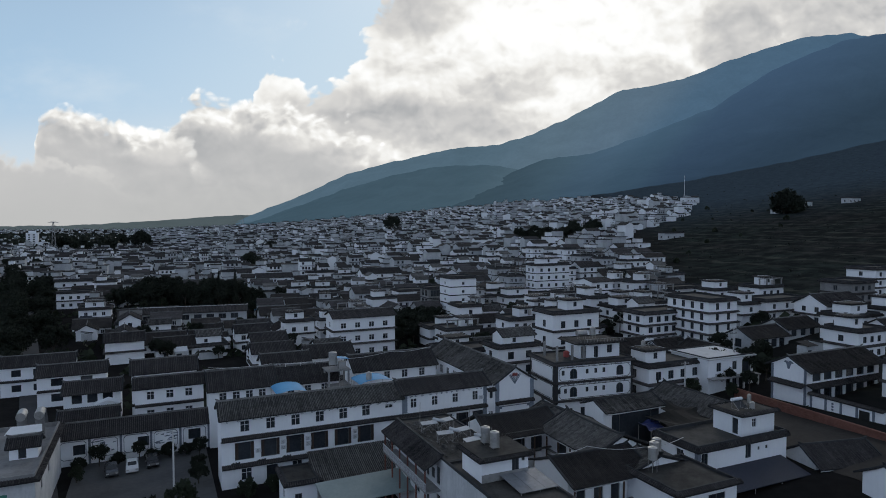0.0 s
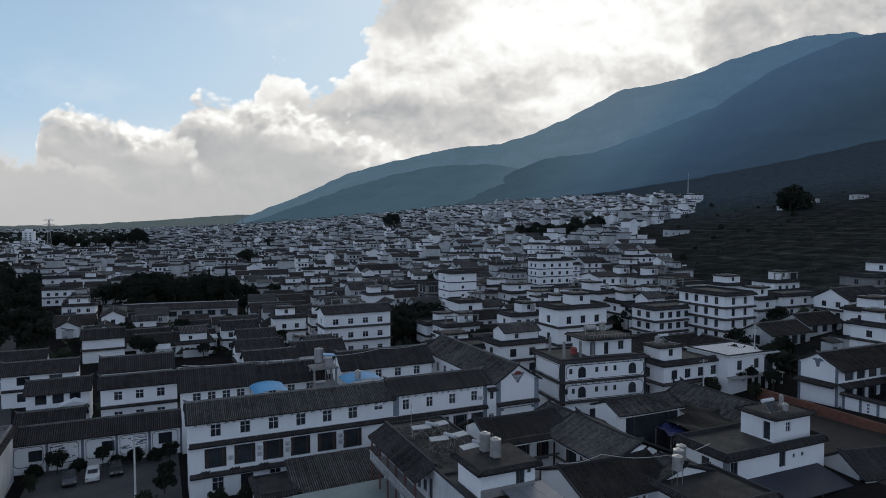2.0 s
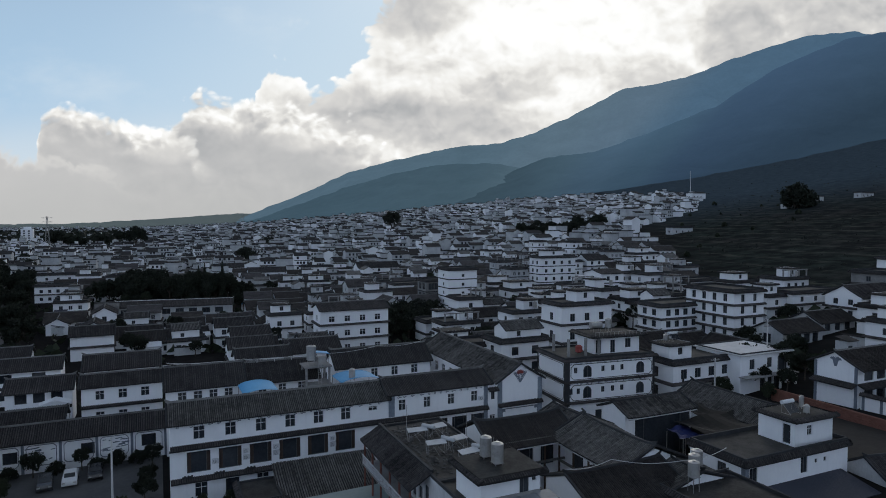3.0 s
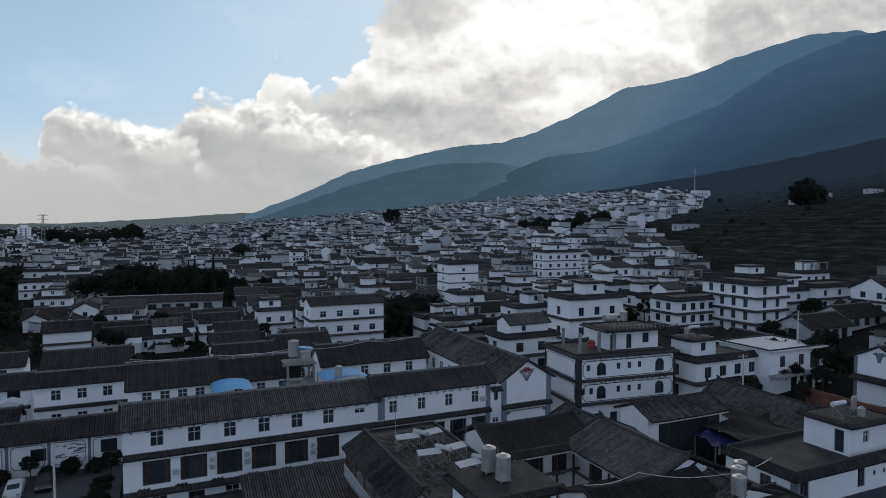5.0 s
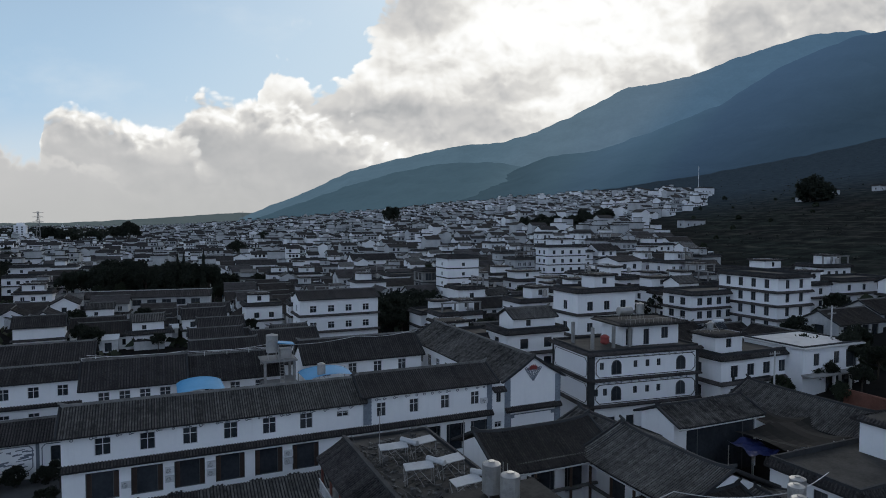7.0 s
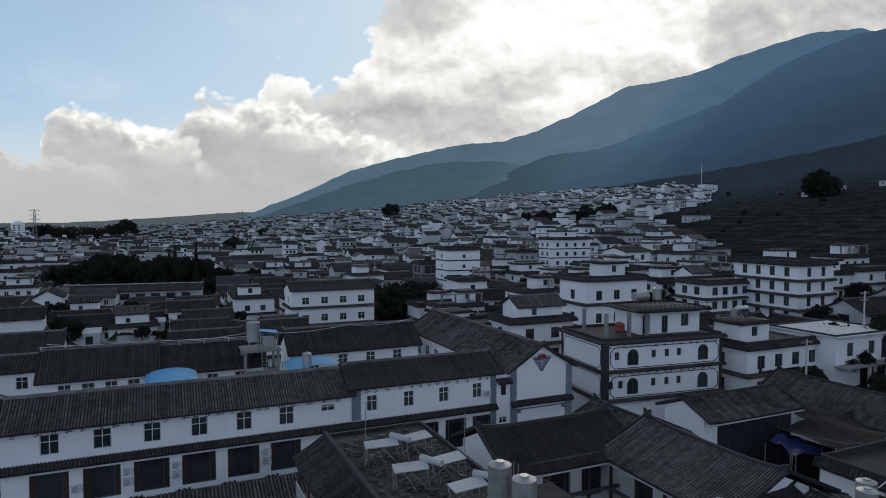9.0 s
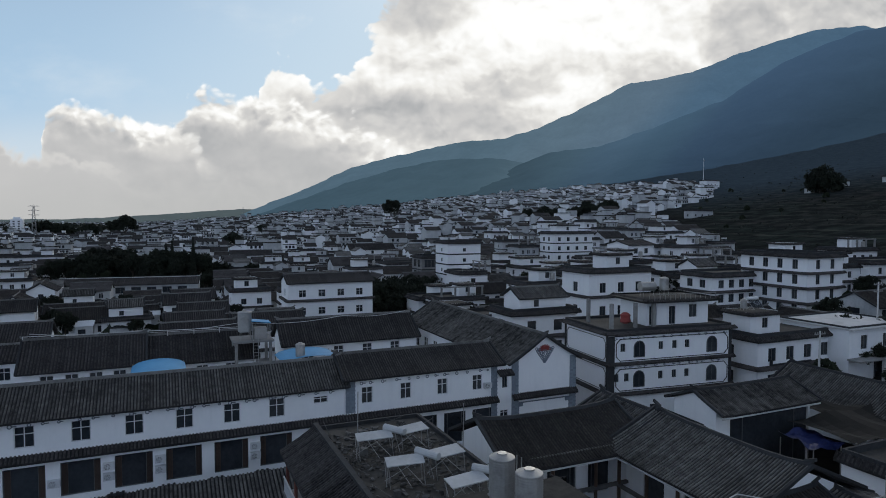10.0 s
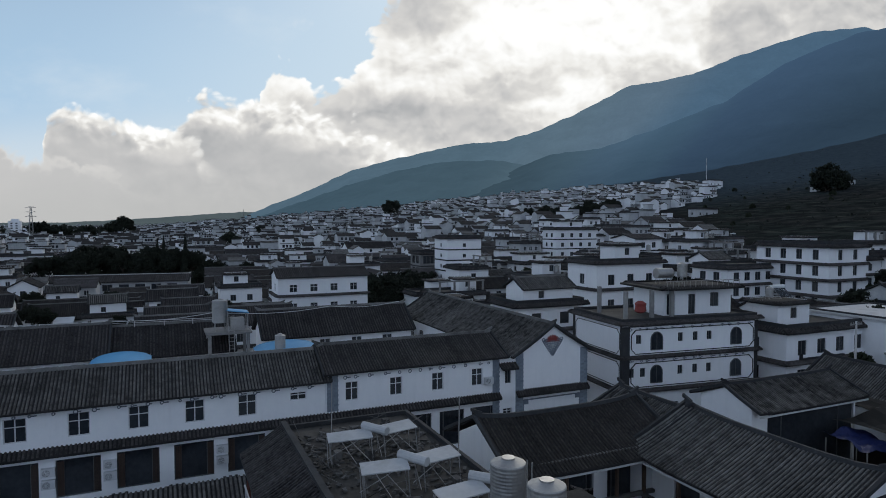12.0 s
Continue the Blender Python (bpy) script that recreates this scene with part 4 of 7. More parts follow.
def guesthouse_gable():
    """The wing that runs back from a gable front; its ridge lies along the depth."""
    h = thing("guesthouse_wing", "guesthouse wing with a decorated white gable and grey tiled roof", "building", 24.45, -0.15, 0.1, 90, "guesthouse wings")
    # local x runs back from the front, local y runs to the left
    L, W = 28.5, 7.6
    holes = []
    for k in range(7):
        holes.append(("back", 6.5 + 3.0 * k, 7.4, 1.4, 1.7, "cross"))
    block(h, 0, 0, L, W, -1.0, 10.4, holes, gable=2.35)
    gable_roof(h, 0, 0, L, W, 10.4, 2.35, over=0.45, side=0.4, rib=0.23, tile=TILE_OLD)
    deco = Geo()
    # red lotus and blue scroll under the gable peak
    for k in range(9):
        a = math.pi * (k / 8)
        r = 0.62
        deco.slab([(-0.03, 3.8, 11.35), (-0.05, 3.8 + r * math.cos(a) - 0.1, 11.35 + r * 0.75 * math.sin(a)), (-0.05, 3.8 + r * math.cos(a) * 1.15, 11.4 + r * 0.85 * math.sin(a)), (-0.05, 3.8 + r * math.cos(a) + 0.1, 11.35 + r * 0.75 * math.sin(a))], 0.12)
    part("ornament", deco, RED_PAINT, h, "red painted lotus ornament")
    sc = Geo()
    rs = random.Random(2)
    for k in range(34):
        t = (k // 2) / 16
        y = 3.8 + (0.95 - 0.9 * t) * (1 if k % 2 else -1) * (1.0 if k % 4 < 2 else rs.uniform(0.1, 0.75))
        z = 11.45 - 1.35 * t
        for q in range(6):
            a, b = q * math.pi / 3, (q + 1) * math.pi / 3
            r = 0.16 - 0.06 * t
            sc.tube((-0.03, y + r * math.cos(a), z + r * math.sin(a)), (-0.03, y + r * math.cos(b), z + r * math.sin(b)), 0.045, 4, caps=False)
    part("scroll", sc, TRIM, h, "blue-grey scroll ornament")
    skirt(h, 0, 0, L, W, 7.2, out=0.5, drop=0.38, rib=0.26, faces=("left",), name="eave")
    for y0, y1 in ((0.0, 0.75), (6.85, 7.6)):
        g = Geo()
        g.box(-0.05, y0, -1, 0.0, y1, 10.5)
        p = part("pilaster", g, BRICK_BLUE, h)
        for k in range(48):
            b = Geo()
            z = 0.9 + 0.19 * k
            b.box(-0.085, (y0 if k % 2 else y1 - 0.34), z, -0.05, (y0 if k % 2 else y1 - 0.34) + 0.34, z + 0.15)
            part("brick", b, BRICK_BLUE, p)
    # dark corner brackets of the lower panel
    c = Geo()
    c.box(-0.03, 0.75, 6.2, 0.0, 6.85, 6.32), c.box(-0.03, 0.75, 2.6, 0, 0.86, 6.2), c.box(-0.03, 6.74, 2.6, 0, 6.85, 6.2)
    for y in (0.86, 6.3):
        c.slab([(-0.03, y, 6.2), (-0.03, y + 0.44, 6.2), (0, y + 0.44, 6.2), (0, y, 6.2)], 0.34)
    part("panel_border", c, TRIM, h)
    # narrow link with a small tiled hood
    block(h, 0.12, W, 6.0, 1.6, -1.0, 10.3, [("left", 0.4, 7.9, 0.6, 1.3, "plain"), ("left", 0.3, 5.0, 0.9, 0.7, "cross")])
    skirt(h, 0.12, W, 6, 1.6, 9.7, out=0.7, drop=0.35, rib=0.26, faces=("left",), name="hood")
    flat_roof(h, 0.12, W, 6.0, 1.6, 10.3, 0, TILE_BED)
    return h


def guesthouse_back(u, v, w, ze, rise, wins, d=6.6, lab="white rear guesthouse wing with grey tiled roof"):
    h = thing("guesthouse_wing", lab, "building", u, v, 0.1, group="guesthouse wings")
    holes = [("front", 1.1 + (w - 2.2) * (i + 0.5) / wins - 0.6, ze - 2.2, 1.2, 1.5, "cross") for i in range(wins)]
    holes += [("front", 1.1 + (w - 2.2) * (i + 0.5) / wins - 0.6, ze - 5.4, 1.2, 1.7, "dark") for i in range(wins)]
    block(h, 0, 0, w, d, -1, ze, holes, gable=rise)
    gable_roof(h, 0, 0, w, d, ze, rise, over=0.55, rib=0.29)
    return h


guesthouse_front()
guesthouse_gable()
guesthouse_back(-27.2, 18.6, 10.8, 9.6, 2.3, 4)
guesthouse_back(-16.2, 19.0, 11.2, 9.3, 2.2, 3)
guesthouse_back(-1.6, 20.6, 16.6, 9.9, 2.2, 4)
pp = thing("roof_pipe", "white water pipe on brackets along the rear roof ridges", "pipe", -27.5, 21.9, 0.1)
g = Geo()
g.tube((0, 0, 12.4), (22.4, 0.35, 11.95), 0.035, 6), g.tube((0, 0, 12.2), (22.4, 0.35, 11.8), 0.025, 5)
part("pipe", g, CONCRETE_LIGHT, pp)
for k in range(9):
    g = Geo()
    g.box(2.7 * k, -0.1 + 0.04 * k, 11.5, 2.7 * k + 0.07, 0.0 + 0.04 * k, 12.42 - 0.05 * k)
    part("bracket", g, CONCRETE_LIGHT, pp)


def canopy(u0, u1, v0, v1, z, label):
    """A vaulted plastic sheet on thin posts."""
    t = thing("canopy", label, "canopy", u0, v0, 0.1, group="courtyard canopies")
    w, d = u1 - u0, v1 - v0
    g = Geo()
    n = 10
    for i in range(n):
        for j in range(4):
            q = []
            for a, b in ((i, j), (i + 1, j), (i + 1, j + 1), (i, j + 1)):
                x, y = w * a / n, d * b / 4
                q.append((x, y, z + 0.6 * math.sin(math.pi * a / n) ** 0.6 - 0.2 * (b / 4)))
            g.poly(q)
            g.poly([(x, y, zz - 0.03) for x, y, zz in q])
    part("sheet", g, BLUE_SHEET, t)
    for x in (0.1, w - 0.1):
        for y in (0.1, d - 0.1):
            p = Geo()
            p.tube((x, y, -0.3), (x, y, z), 0.05, 6)
            part("post", p, STEEL_DULL, t)


canopy(-17.4, -12.4, 10.5, 17.5, 9.6, "sky blue plastic canopy over the guesthouse courtyard")
canopy(-3.2, 3.0, 11.5, 17.5, 9.6, "sky blue plastic canopy beside the stair tower")
# stair tower with its tank
st = thing("stair_tower", "open concrete stair tower with a ladder in the courtyard", "stair tower", -7.4, 17.0, 0.1)
g = Geo()
for x, y in ((0, 0), (3.6, 0), (0, 3.2), (3.6, 3.2)):
    g.box(x, y, -0.5, x + 0.3, y + 0.3, 11.2)
part("post", g, CONCRETE, st)
g = Geo()
g.box(-0.2, -0.2, 8.2, 4.1, 3.7, 8.4), g.box(-0.2, -0.2, 11.0, 4.1, 3.7, 11.2)
part("deck", g, CONCRETE, st)
g = Geo()
g.tube((1.9, -0.5, 7.6), (1.9, -0.1, 11.8), 0.04, 5), g.tube((2.4, -0.5, 7.6), (2.4, -0.1, 11.8), 0.04, 5)
for k in range(11):
    g.tube((1.9, -0.5 + 0.036 * k, 7.8 + 0.36 * k), (2.4, -0.5 + 0.036 * k, 7.8 + 0.36 * k), 0.03, 4)
part("ladder", g, STEEL_DULL, st)
g = Geo()
g.slab([(1.8, 0.6, 13.3), (3.9, 0.6, 13.0), (3.9, 2.4, 13.0), (1.8, 2.4, 13.3)], 0.08)
part("hood", g, BLUE_SHEET, st, "blue sheet hood")
g = Geo()
for x in (1.9, 3.8):
    for y in (0.7, 2.3):
        g.tube((x, y, 11.2), (x, y, 13.1), 0.05, 5)
g.box(2.2, 0.9, 11.2, 3.5, 2.1, 12.4)
part("frame", g, STEEL_DULL, st)
water_tank(-6.2, 18.4, 11.3, 0.75, 2.1, 0.9)
water_tank(-1.3, 12.6, 9.7, 0.5, 1.3, 0.4)


# ---- neighbours ----
def outlined_panel(house, x0, x1, z0, z1, y=-0.015, cut=0.5, line=TRIM_DARK):
    """A dark line round a wall panel with clipped corners."""
    g = Geo()
    pts = [(x0 + cut, z0), (x1 - cut, z0), (x1, z0 + cut), (x1, z1 - cut), (x1 - cut, z1), (x0 + cut, z1), (x0, z1 - cut), (x0, z0 + cut)]
    for i in range(8):
        (a, b), (c, d) = pts[i], pts[(i + 1) % 8]
        g.tube((a, y, b), (c, y, d), 0.06, 4)
    part("panel_line", g, line, house)


def arched_house():
    h = thing("house", "white three-storey house with arched windows and roof terrace", "house", 29.4, 0.8, 1.4, -6, "houses beside the guesthouse")
    W, D = 16.3, 9.5
    holes = []
    for z in (4.9, 8.2):
        xs = (1.5, 6.4, 8.2, 9.9) if z > 5 else (0.7, 2.0, 6.4, 8.2, 9.9)
        holes += [("front", x, z + 0.55, 0.62, 0.9, "plain") for x in xs]
    holes += [("front", 2.6 + 0.2 * k, 0.2, 1.2, 2.5, "dark") for k in (0, 14, 40)]
    block(h, 0, 0, W, D, -1.2, 10.7, holes)
    for z in (4.8, 8.1):
        for x in (3.2, 12.9):
            fr, pane = window_mesh(1.35, 1.75, "arch")
            w = part("window", fr, None, h, m=pose(x, -0.02, z))
            part("pane", pane, None, w)
    for z in (4.35, 7.65):
        outlined_panel(h, 0.95, W - 0.5, z + 0.12, z + 2.5)
        skirt(h, 0, 0, W, D, z - 0.02, out=0.42, drop=0.2, rib=0)
    frieze(h, 0.6, W - 0.6, 0, 10.2, 8), frieze(h, 0.6, W - 0.6, 0, 7.05, 9)
    for x0, y0, x1, y1 in ((-0.06, -0.06, 0.75, 0.0), (W - 0.35, -0.06, W + 0.06, 0.0), (-0.06, 0, 0, 0.4), (-0.06, D - 0.4, 0, D)):
        g = Geo()
        g.box(x0, y0, 3.6, x1, y1, 10.5)
        part("pilaster", g, TRIM_DARK, h)
    for z in (10.42, 7.22):
        g = Geo()
        g.box(0.75, -0.03, z, W - 0.35, 0.0, z + 0.22)
        part("cornice_band", g, TRIM_DARK, h)
    # outlined side wall
    o = Geo()
    for z in (7.75, 4.5):
        pts = [(1.0, z), (D - 1.0, z), (D - 0.55, z + 0.45), (D - 0.55, z + 2.0), (D - 1.0, z + 2.45), (1.0, z + 2.45), (0.55, z + 2.0), (0.55, z + 0.45)]
        for i in range(8):
            (a, b), (c, d) = pts[i], pts[(i + 1) % 8]
            o.tube((-0.015, a, b), (-0.015, c, d), 0.045, 4)
    part("panel_line", o, TRIM_DARK, h)
    skirt(h, 0, 0, W, D, 10.98, out=0.5, drop=0.22, rib=0)
    flat_roof(h, 0, 0, W, D, 10.95, 0.3)
    # roof room, pergola posts and slab
    block(h, 6.6, 2.6, 8.6, 5.2, 10.95, 13.75, [("front", 3.1, 11.0, 0.9, 2.1, "plain"), ("front", 5.9, 11.7, 1.1, 1.5, "plain"), ("front", 0.4, 11.0, 1.0, 2.2, "dark")], name="roof_room")
    g = Geo()
    g.box(5.2, 1.6, 13.75, 15.8, 8.4, 13.95)
    part("roof", g, ROOF_FLAT, h)
    skirt(h, 6.2, 2.0, 9.4, 6.2, 14.05, out=0.5, drop=0.25, rib=0.3)
    for x, y in ((1.5, 1.9), (4.6, 1.9), (7.0, 1.9), (1.5, 6.8)):
        g = Geo()
        g.box(x, y, 10.95, x + 0.35, y + 0.35, 13.75)
        part("column", g, CONCRETE, h)
    g = Geo()
    for k in range(14):
        g.tube((6.4 + 0.7 * k, 1.75, 13.95), (6.4 + 0.7 * k, 1.75, 14.6), 0.03, 4)
    g.tube((6.3, 1.75, 14.6), (15.6, 1.75, 14.6), 0.04, 4)
    part("railing", g, STEEL_DULL, h)
    rz = 1.4 + 13.98
    water_tank(28.4 + 12.5, 4.9, rz, 0.55, 1.35, 0.75)
    c = thing("water_tank", "horizontal steel water tank on legs on the terrace roof", "water tank", 28.4 + 10.3, 5.4, rz, -6, "rooftop water tanks")
    b = Geo()
    b.tube((-1.0, 0, 1.15), (1.0, 0, 1.15), 0.55, 16)
    part("tank_body", b, STEEL, c)
    for x in (-0.7, 0.7):
        for y in (-0.35, 0.35):
            q = Geo()
            q.tube((x, y, 0), (x, y, 0.8), 0.035, 5)
            part("leg", q, STEEL_DULL, c)
    r = thing("laundry_bundle", "red cloth bundle on the roof terrace", "laundry", 28.4 + 5.4, 3.4, 1.4 + 11.3)
    b = Geo()
    b.lathe(0, 0, [(0.3, 0.0), (0.62, 0.2), (0.55, 0.7), (0.6, 1.0), (0.25, 1.25)], 9)
    part("cloth", b, RED_PAINT, r)


arched_house()

# flat-roofed house with a roof room, and the pale concrete house beyond
h, top = village_house("cream two-storey house with a dark tiled eave and small roof room", 48.2, -2.4, 14.0, 8.0, 2, "flat", z=3.9, win=(4, 1, 1), size=(1.35, 1.6), style="plain", rib=0.3,
                       box=(0.6, 1.6, 5.0, 4.0), group="houses beside the guesthouse")
g = Geo()
g.box(2.0, -0.25, 3.6, 9.0, 0.0, 3.75), g.box(2.0, -0.35, 3.75, 2.1, 0, 4.3)
part("window_box", g, TRIM_DARK, h)
water_tank(50.0, 1.2, 3.9 + 6.95 + 2.75, 0.4, 0.9, 0.3)
solar_heater(52.0, 1.2, 3.9 + 6.95 + 2.75)
h = thing("house", "unfinished pale concrete house with open garage bays", "house", 60.4, -5.0, 4.6, group="houses beside the guesthouse")
block(h, 0, 0, 12, 9.5, -1.2, 6.9, [("front", 2.2, 4.3, 1.2, 1.7, "plain"), ("front", 6.4, 4.3, 1.2, 1.7, "plain"), ("front", 4.8, 0.0, 2.9, 2.9, "dark"), ("front", 8.2, 0.0, 2.9, 2.9, "dark"), ("left", 3.5, 4.3, 1.2, 1.5, "plain"), ("front", 9.0, 3.5, 2.4, 2.6, "dark")], PLASTER)
flat_roof(h, 0, 0, 12, 9.5, 6.97, 0.2, CONCRETE_LIGHT)
g = Geo()
g.box(-0.3, -1.6, 3.15, 12.4, 0, 3.35)
part("balcony_slab", g, CONCRETE, h)
for x in (4.4, 7.85, 11.7):
    g = Geo()
    g.box(x, -1.5, -1, x + 0.3, -1.2, 3.15)
    part("column", g, CONCRETE_LIGHT, h)
g = Geo()
g.box(-0.35, -0.5, 6.75, 12.5, 10.0, 6.95)
part("roof_slab", g, CONCRETE_LIGHT, h)


# ---- the old courtyard house in front ----
def old_wing(label, u, v, w, d, ze, rise, rz, z=1.0, holes=(), rib=0.23, tile=TILE, lift=0.35, end_wall=PLASTER, posts=0, over=1.1):
    h = thing("courtyard_house_wing", label, "house", u, v, z, rz, "old courtyard houses")
    block(h, 0, 0, w, d, -1.2, ze, holes, end_wall, gable=rise)
    gable_roof(h, 0, 0, w, d, ze, rise, over=over, side=0.25, rib=rib, tile=tile, lift=lift, cap=TRIM_DARK)
    slope = rise / (d / 2)
    g = Geo()
    g.box(-0.2, -over + 0.02, ze - slope * over - 0.16, w + 0.2, -over + 0.08, ze - slope * over - 0.04)
    part("fascia", g, PLASTER_OLD, h)
    for i in range(posts):
        g = Geo()
        x = 0.4 + (w - 0.8) * i / max(1, posts - 1)
        g.tube((x, -0.8, -1), (x, -0.8, ze - 0.4), 0.12, 8)
        part("post", g, WOOD, h)
    if posts:
        g = Geo()
        g.box(0, -0.95, ze - 0.55, w, -0.68, ze - 0.3)
        g.box(0, -0.95, ze - 3.3, w, -0.68, ze - 3.1)
        part("beam", g, RIDGE, h)
    return h


dark_bays = [("front", 1.2 + 3.1 * i, 0.3, 1.5, 2.5, "dark") for i in range(4)] + [("front", 1.2 + 3.1 * i, 3.6, 1.2, 2.6, "dark") for i in range(4)]
old_wing("old courtyard house with a dark grey tiled roof and white gable", 5.3, -17.9, 11.4, 5.0, 8.15, 1.2, 0, tile=TILE_DARK, over=1.75, holes=[("front", 0.6 + 3.4 * i, 4.2, 2.4, 3.0, "dark") for i in range(3)], posts=4)
old_wing("side wing of an old courtyard house with weathered tiles", 15.5, -18.4, 11.8, 6.0, 8.05, 1.3, -90, over=1.75, holes=[("front", 2.0 + 3.6 * i, 4.2, 1.9, 2.6, "dark") for i in range(3)], tile=TILE_OLD, posts=5)
old_wing("low link roof behind the old courtyard house", 14.6, -12.4, 6.2, 7.4, 7.6, 1.7, -90, tile=TILE_OLD, lift=0.1)
old_wing("old tiled house facing a small yard", 7.6, -33.7, 11.4, 7.0, 6.74, 1.36, 0, z=1.2, tile=TILE_DARK, over=1.4, lift=0.15, holes=[("front", 1.2 + 2.5 * i, 3.2, 1.3, 2.6, "dark") for i in range(4)], posts=4)
old_wing("small tiled wing beside the roof tanks", 17.6, -30.0, 4.4, 6.4, 6.9, 1.0, -90, z=1.0, tile=TILE_OLD, lift=0.2)
# houses round the netted yard
# one wide dark pane stands in for the deep shade under the eave
old_wing("white gabled house with a grey tiled roof by the netted yard", 26.6, -16.3, 11.3, 4.6, 7.05, 0.95, 0, z=1.9, tile=TILE_OLD, lift=0.1, over=0.9, holes=[("front", 1.6, 0.3, 9.5, 6.0, "dark")])
old_wing("long tiled house behind the netted yard", 44.2, -7.6, 15.5, 5.8, 4.3, 1.6, -90, z=3.2, tile=TILE_OLD, lift=0.15)
n = thing("shade_net", "black shade net stretched over a yard", "shade net", 33.4, -23.4, 2.6)
for x0, y0, x1, y1 in ((0, 0, 14.6, 5.9), (5.0, 5.95, 14.6, 11.0)):
    g = Geo()
    for i in range(12):
        for j in range(8):
            q = []
            for a, b in ((i, j), (i + 1, j), (i + 1, j + 1), (i, j + 1)):
                p, r = a / 12, b / 8
                q.append((x0 + (x1 - x0) * p, y0 + (y1 - y0) * r, 4.9 + 0.22 * math.sin(a * 1.1 + b * 0.4) - 0.55 * math.sin(math.pi * p) * math.sin(math.pi * r) + 0.15 * r))
            g.poly(q)
            g.poly([(x, y, z - 0.02) for x, y, z in q])
    part("net", g, NET, n)
for x, y in ((0.1, 0.1), (6.5, 0.1), (14.5, 0.1), (14.5, 5.8), (14.5, 10.9), (5.1, 10.9)):
    p = Geo()
    p.tube((x, y, -1.5), (x, y, 5.0), 0.06, 6)
    part("post", p, STEEL_DULL, n)
t = thing("tarpaulin", "crumpled blue tarpaulin over a yard shelter", "tarpaulin", 31.3, -21.4, 2.0)
g = Geo()
for i in range(12):
    for j in range(12):
        q = []
        for a, b in ((i, j), (i + 1, j), (i + 1, j + 1), (i, j + 1)):
            x, y = 3.1 * a / 12, 3.4 * b / 12
            q.append((x + 0.12 * y, y - 0.15 * x, 4.75 + 0.4 * noise.noise((x * 1.1, y * 1.1, 2)) + 0.10 * y + 0.12 * math.sin(x * 2.6 + y)))
        g.poly(q)
        g.poly([(x, y, z - 0.02) for x, y, z in q])
part("sheet", g, TARP, t)
for x, y in ((0.2, 0.1), (3.0, -0.2), (0.5, 3.2), (3.3, 2.8)):
    p = Geo()
    p.tube((x, y, -1), (x, y, 4.7), 0.05, 5)
    part("post", p, STEEL_DULL, t)


# ---- the flat roof with its clutter and tanks ----
def cluttered_roof():
    h = thing("house", "three-storey house with a littered flat roof and tiled eaves", "house", -5.6, -39.5, 0.6, group="houses in front of the guesthouse")
    W, D, Z = 7.6, 27.0, 9.9
    N = 10.2
    block(h, 0, -3.5, W, N + 3.49, -1.2, Z, [("front", 1.2 + 3.0 * i, 6.6, 1.2, 1.6, "plain") for i in range(2)], PLASTER_OLD, name="front_wall")
    flat_roof(h, 0, -3.5, W, N + 3.49, Z + 0.05, 0.25)
    block(h, 0, N, 7.6, D - N, -1.2, Z, [("left", 2.0 + 3.1 * i, 6.6, 1.1, 2.2, "dark") for i in range(5)] + [("left", 3.5 + 3.1 * i, 6.9, 1.0, 1.3, "plain") for i in range(4)] + [("left", 2.0 + 3.1 * i, 3.3, 1.1, 2.2, "dark") for i in range(5)], PLASTER_OLD)
    flat_roof(h, 0, N + 0.01, 7.6, D - N, Z + 0.05, 0.25)
    # walkway roof along the left side
    tiles, bed = Geo(), Geo()
    tiled_slope(tiles, bed, 0.0, 15.0, -2.1, Z - 0.95, 0.15, Z + 0.35, 0.27, ns=2)
    for lot in (tiles, bed):
        lot.v = [(p[1], 26.8 - p[0], p[2]) for p in lot.v]
    ob = part("eave", bed, TILE_BED, h)
    tagged(part("tile", tiles, TILE, ob), kind="stuff")
    r = Geo()
    r.box(0.1, 12, Z + 0.25, 0.4, 27.0, Z + 0.55)
    part("ridge", r, TRIM_DARK, ob)
    for i in range(6):
        g = Geo()
        g.tube((-1.7, 12.6 + 2.75 * i, -1), (-1.7, 12.6 + 2.75 * i, Z - 0.8), 0.11, 7)
        part("post", g, WOOD_RED, h)
    g = Geo()
    g.box(-1.9, 12, 6.1, 0, 26.8, 6.3)
    part("gallery_floor", g, CONCRETE, h)
    g = Geo()
    for k in range(60):
        g.box(-1.88, 12.1 + 0.245 * k, 6.3, -1.84, 12.16 + 0.245 * k, 7.2)
    g.box(-1.9, 12, 7.2, -1.82, 26.8, 7.28)
    part("railing", g, FRAME, h)
    # roof room under the tanks
    block(h, 1.0, 3.8, 5.6, 4.6, Z, Z + 2.6, [("front", 3.6, Z + 0.1, 0.9, 2.0, "plain"), ("front", 4.8, Z + 1.7, 0.4, 0.4, "plain")], PLASTER, name="roof_room")
    g = Geo()
    g.box(0.8, 3.6, Z + 2.6, 6.8, 8.6, Z + 2.78)
    part("roof", g, ROOF_FLAT, h)
    skirt(h, 1.0, 3.8, 5.6, 4.6, Z + 2.7, out=0.55, drop=0.25, rib=0.23)
    g = Geo()
    g.box(0.98, 3.78, Z, 6.62, 3.8, Z + 0.9)
    part("plinth", g, CONCRETE, h)
    return h, 0.6 + Z


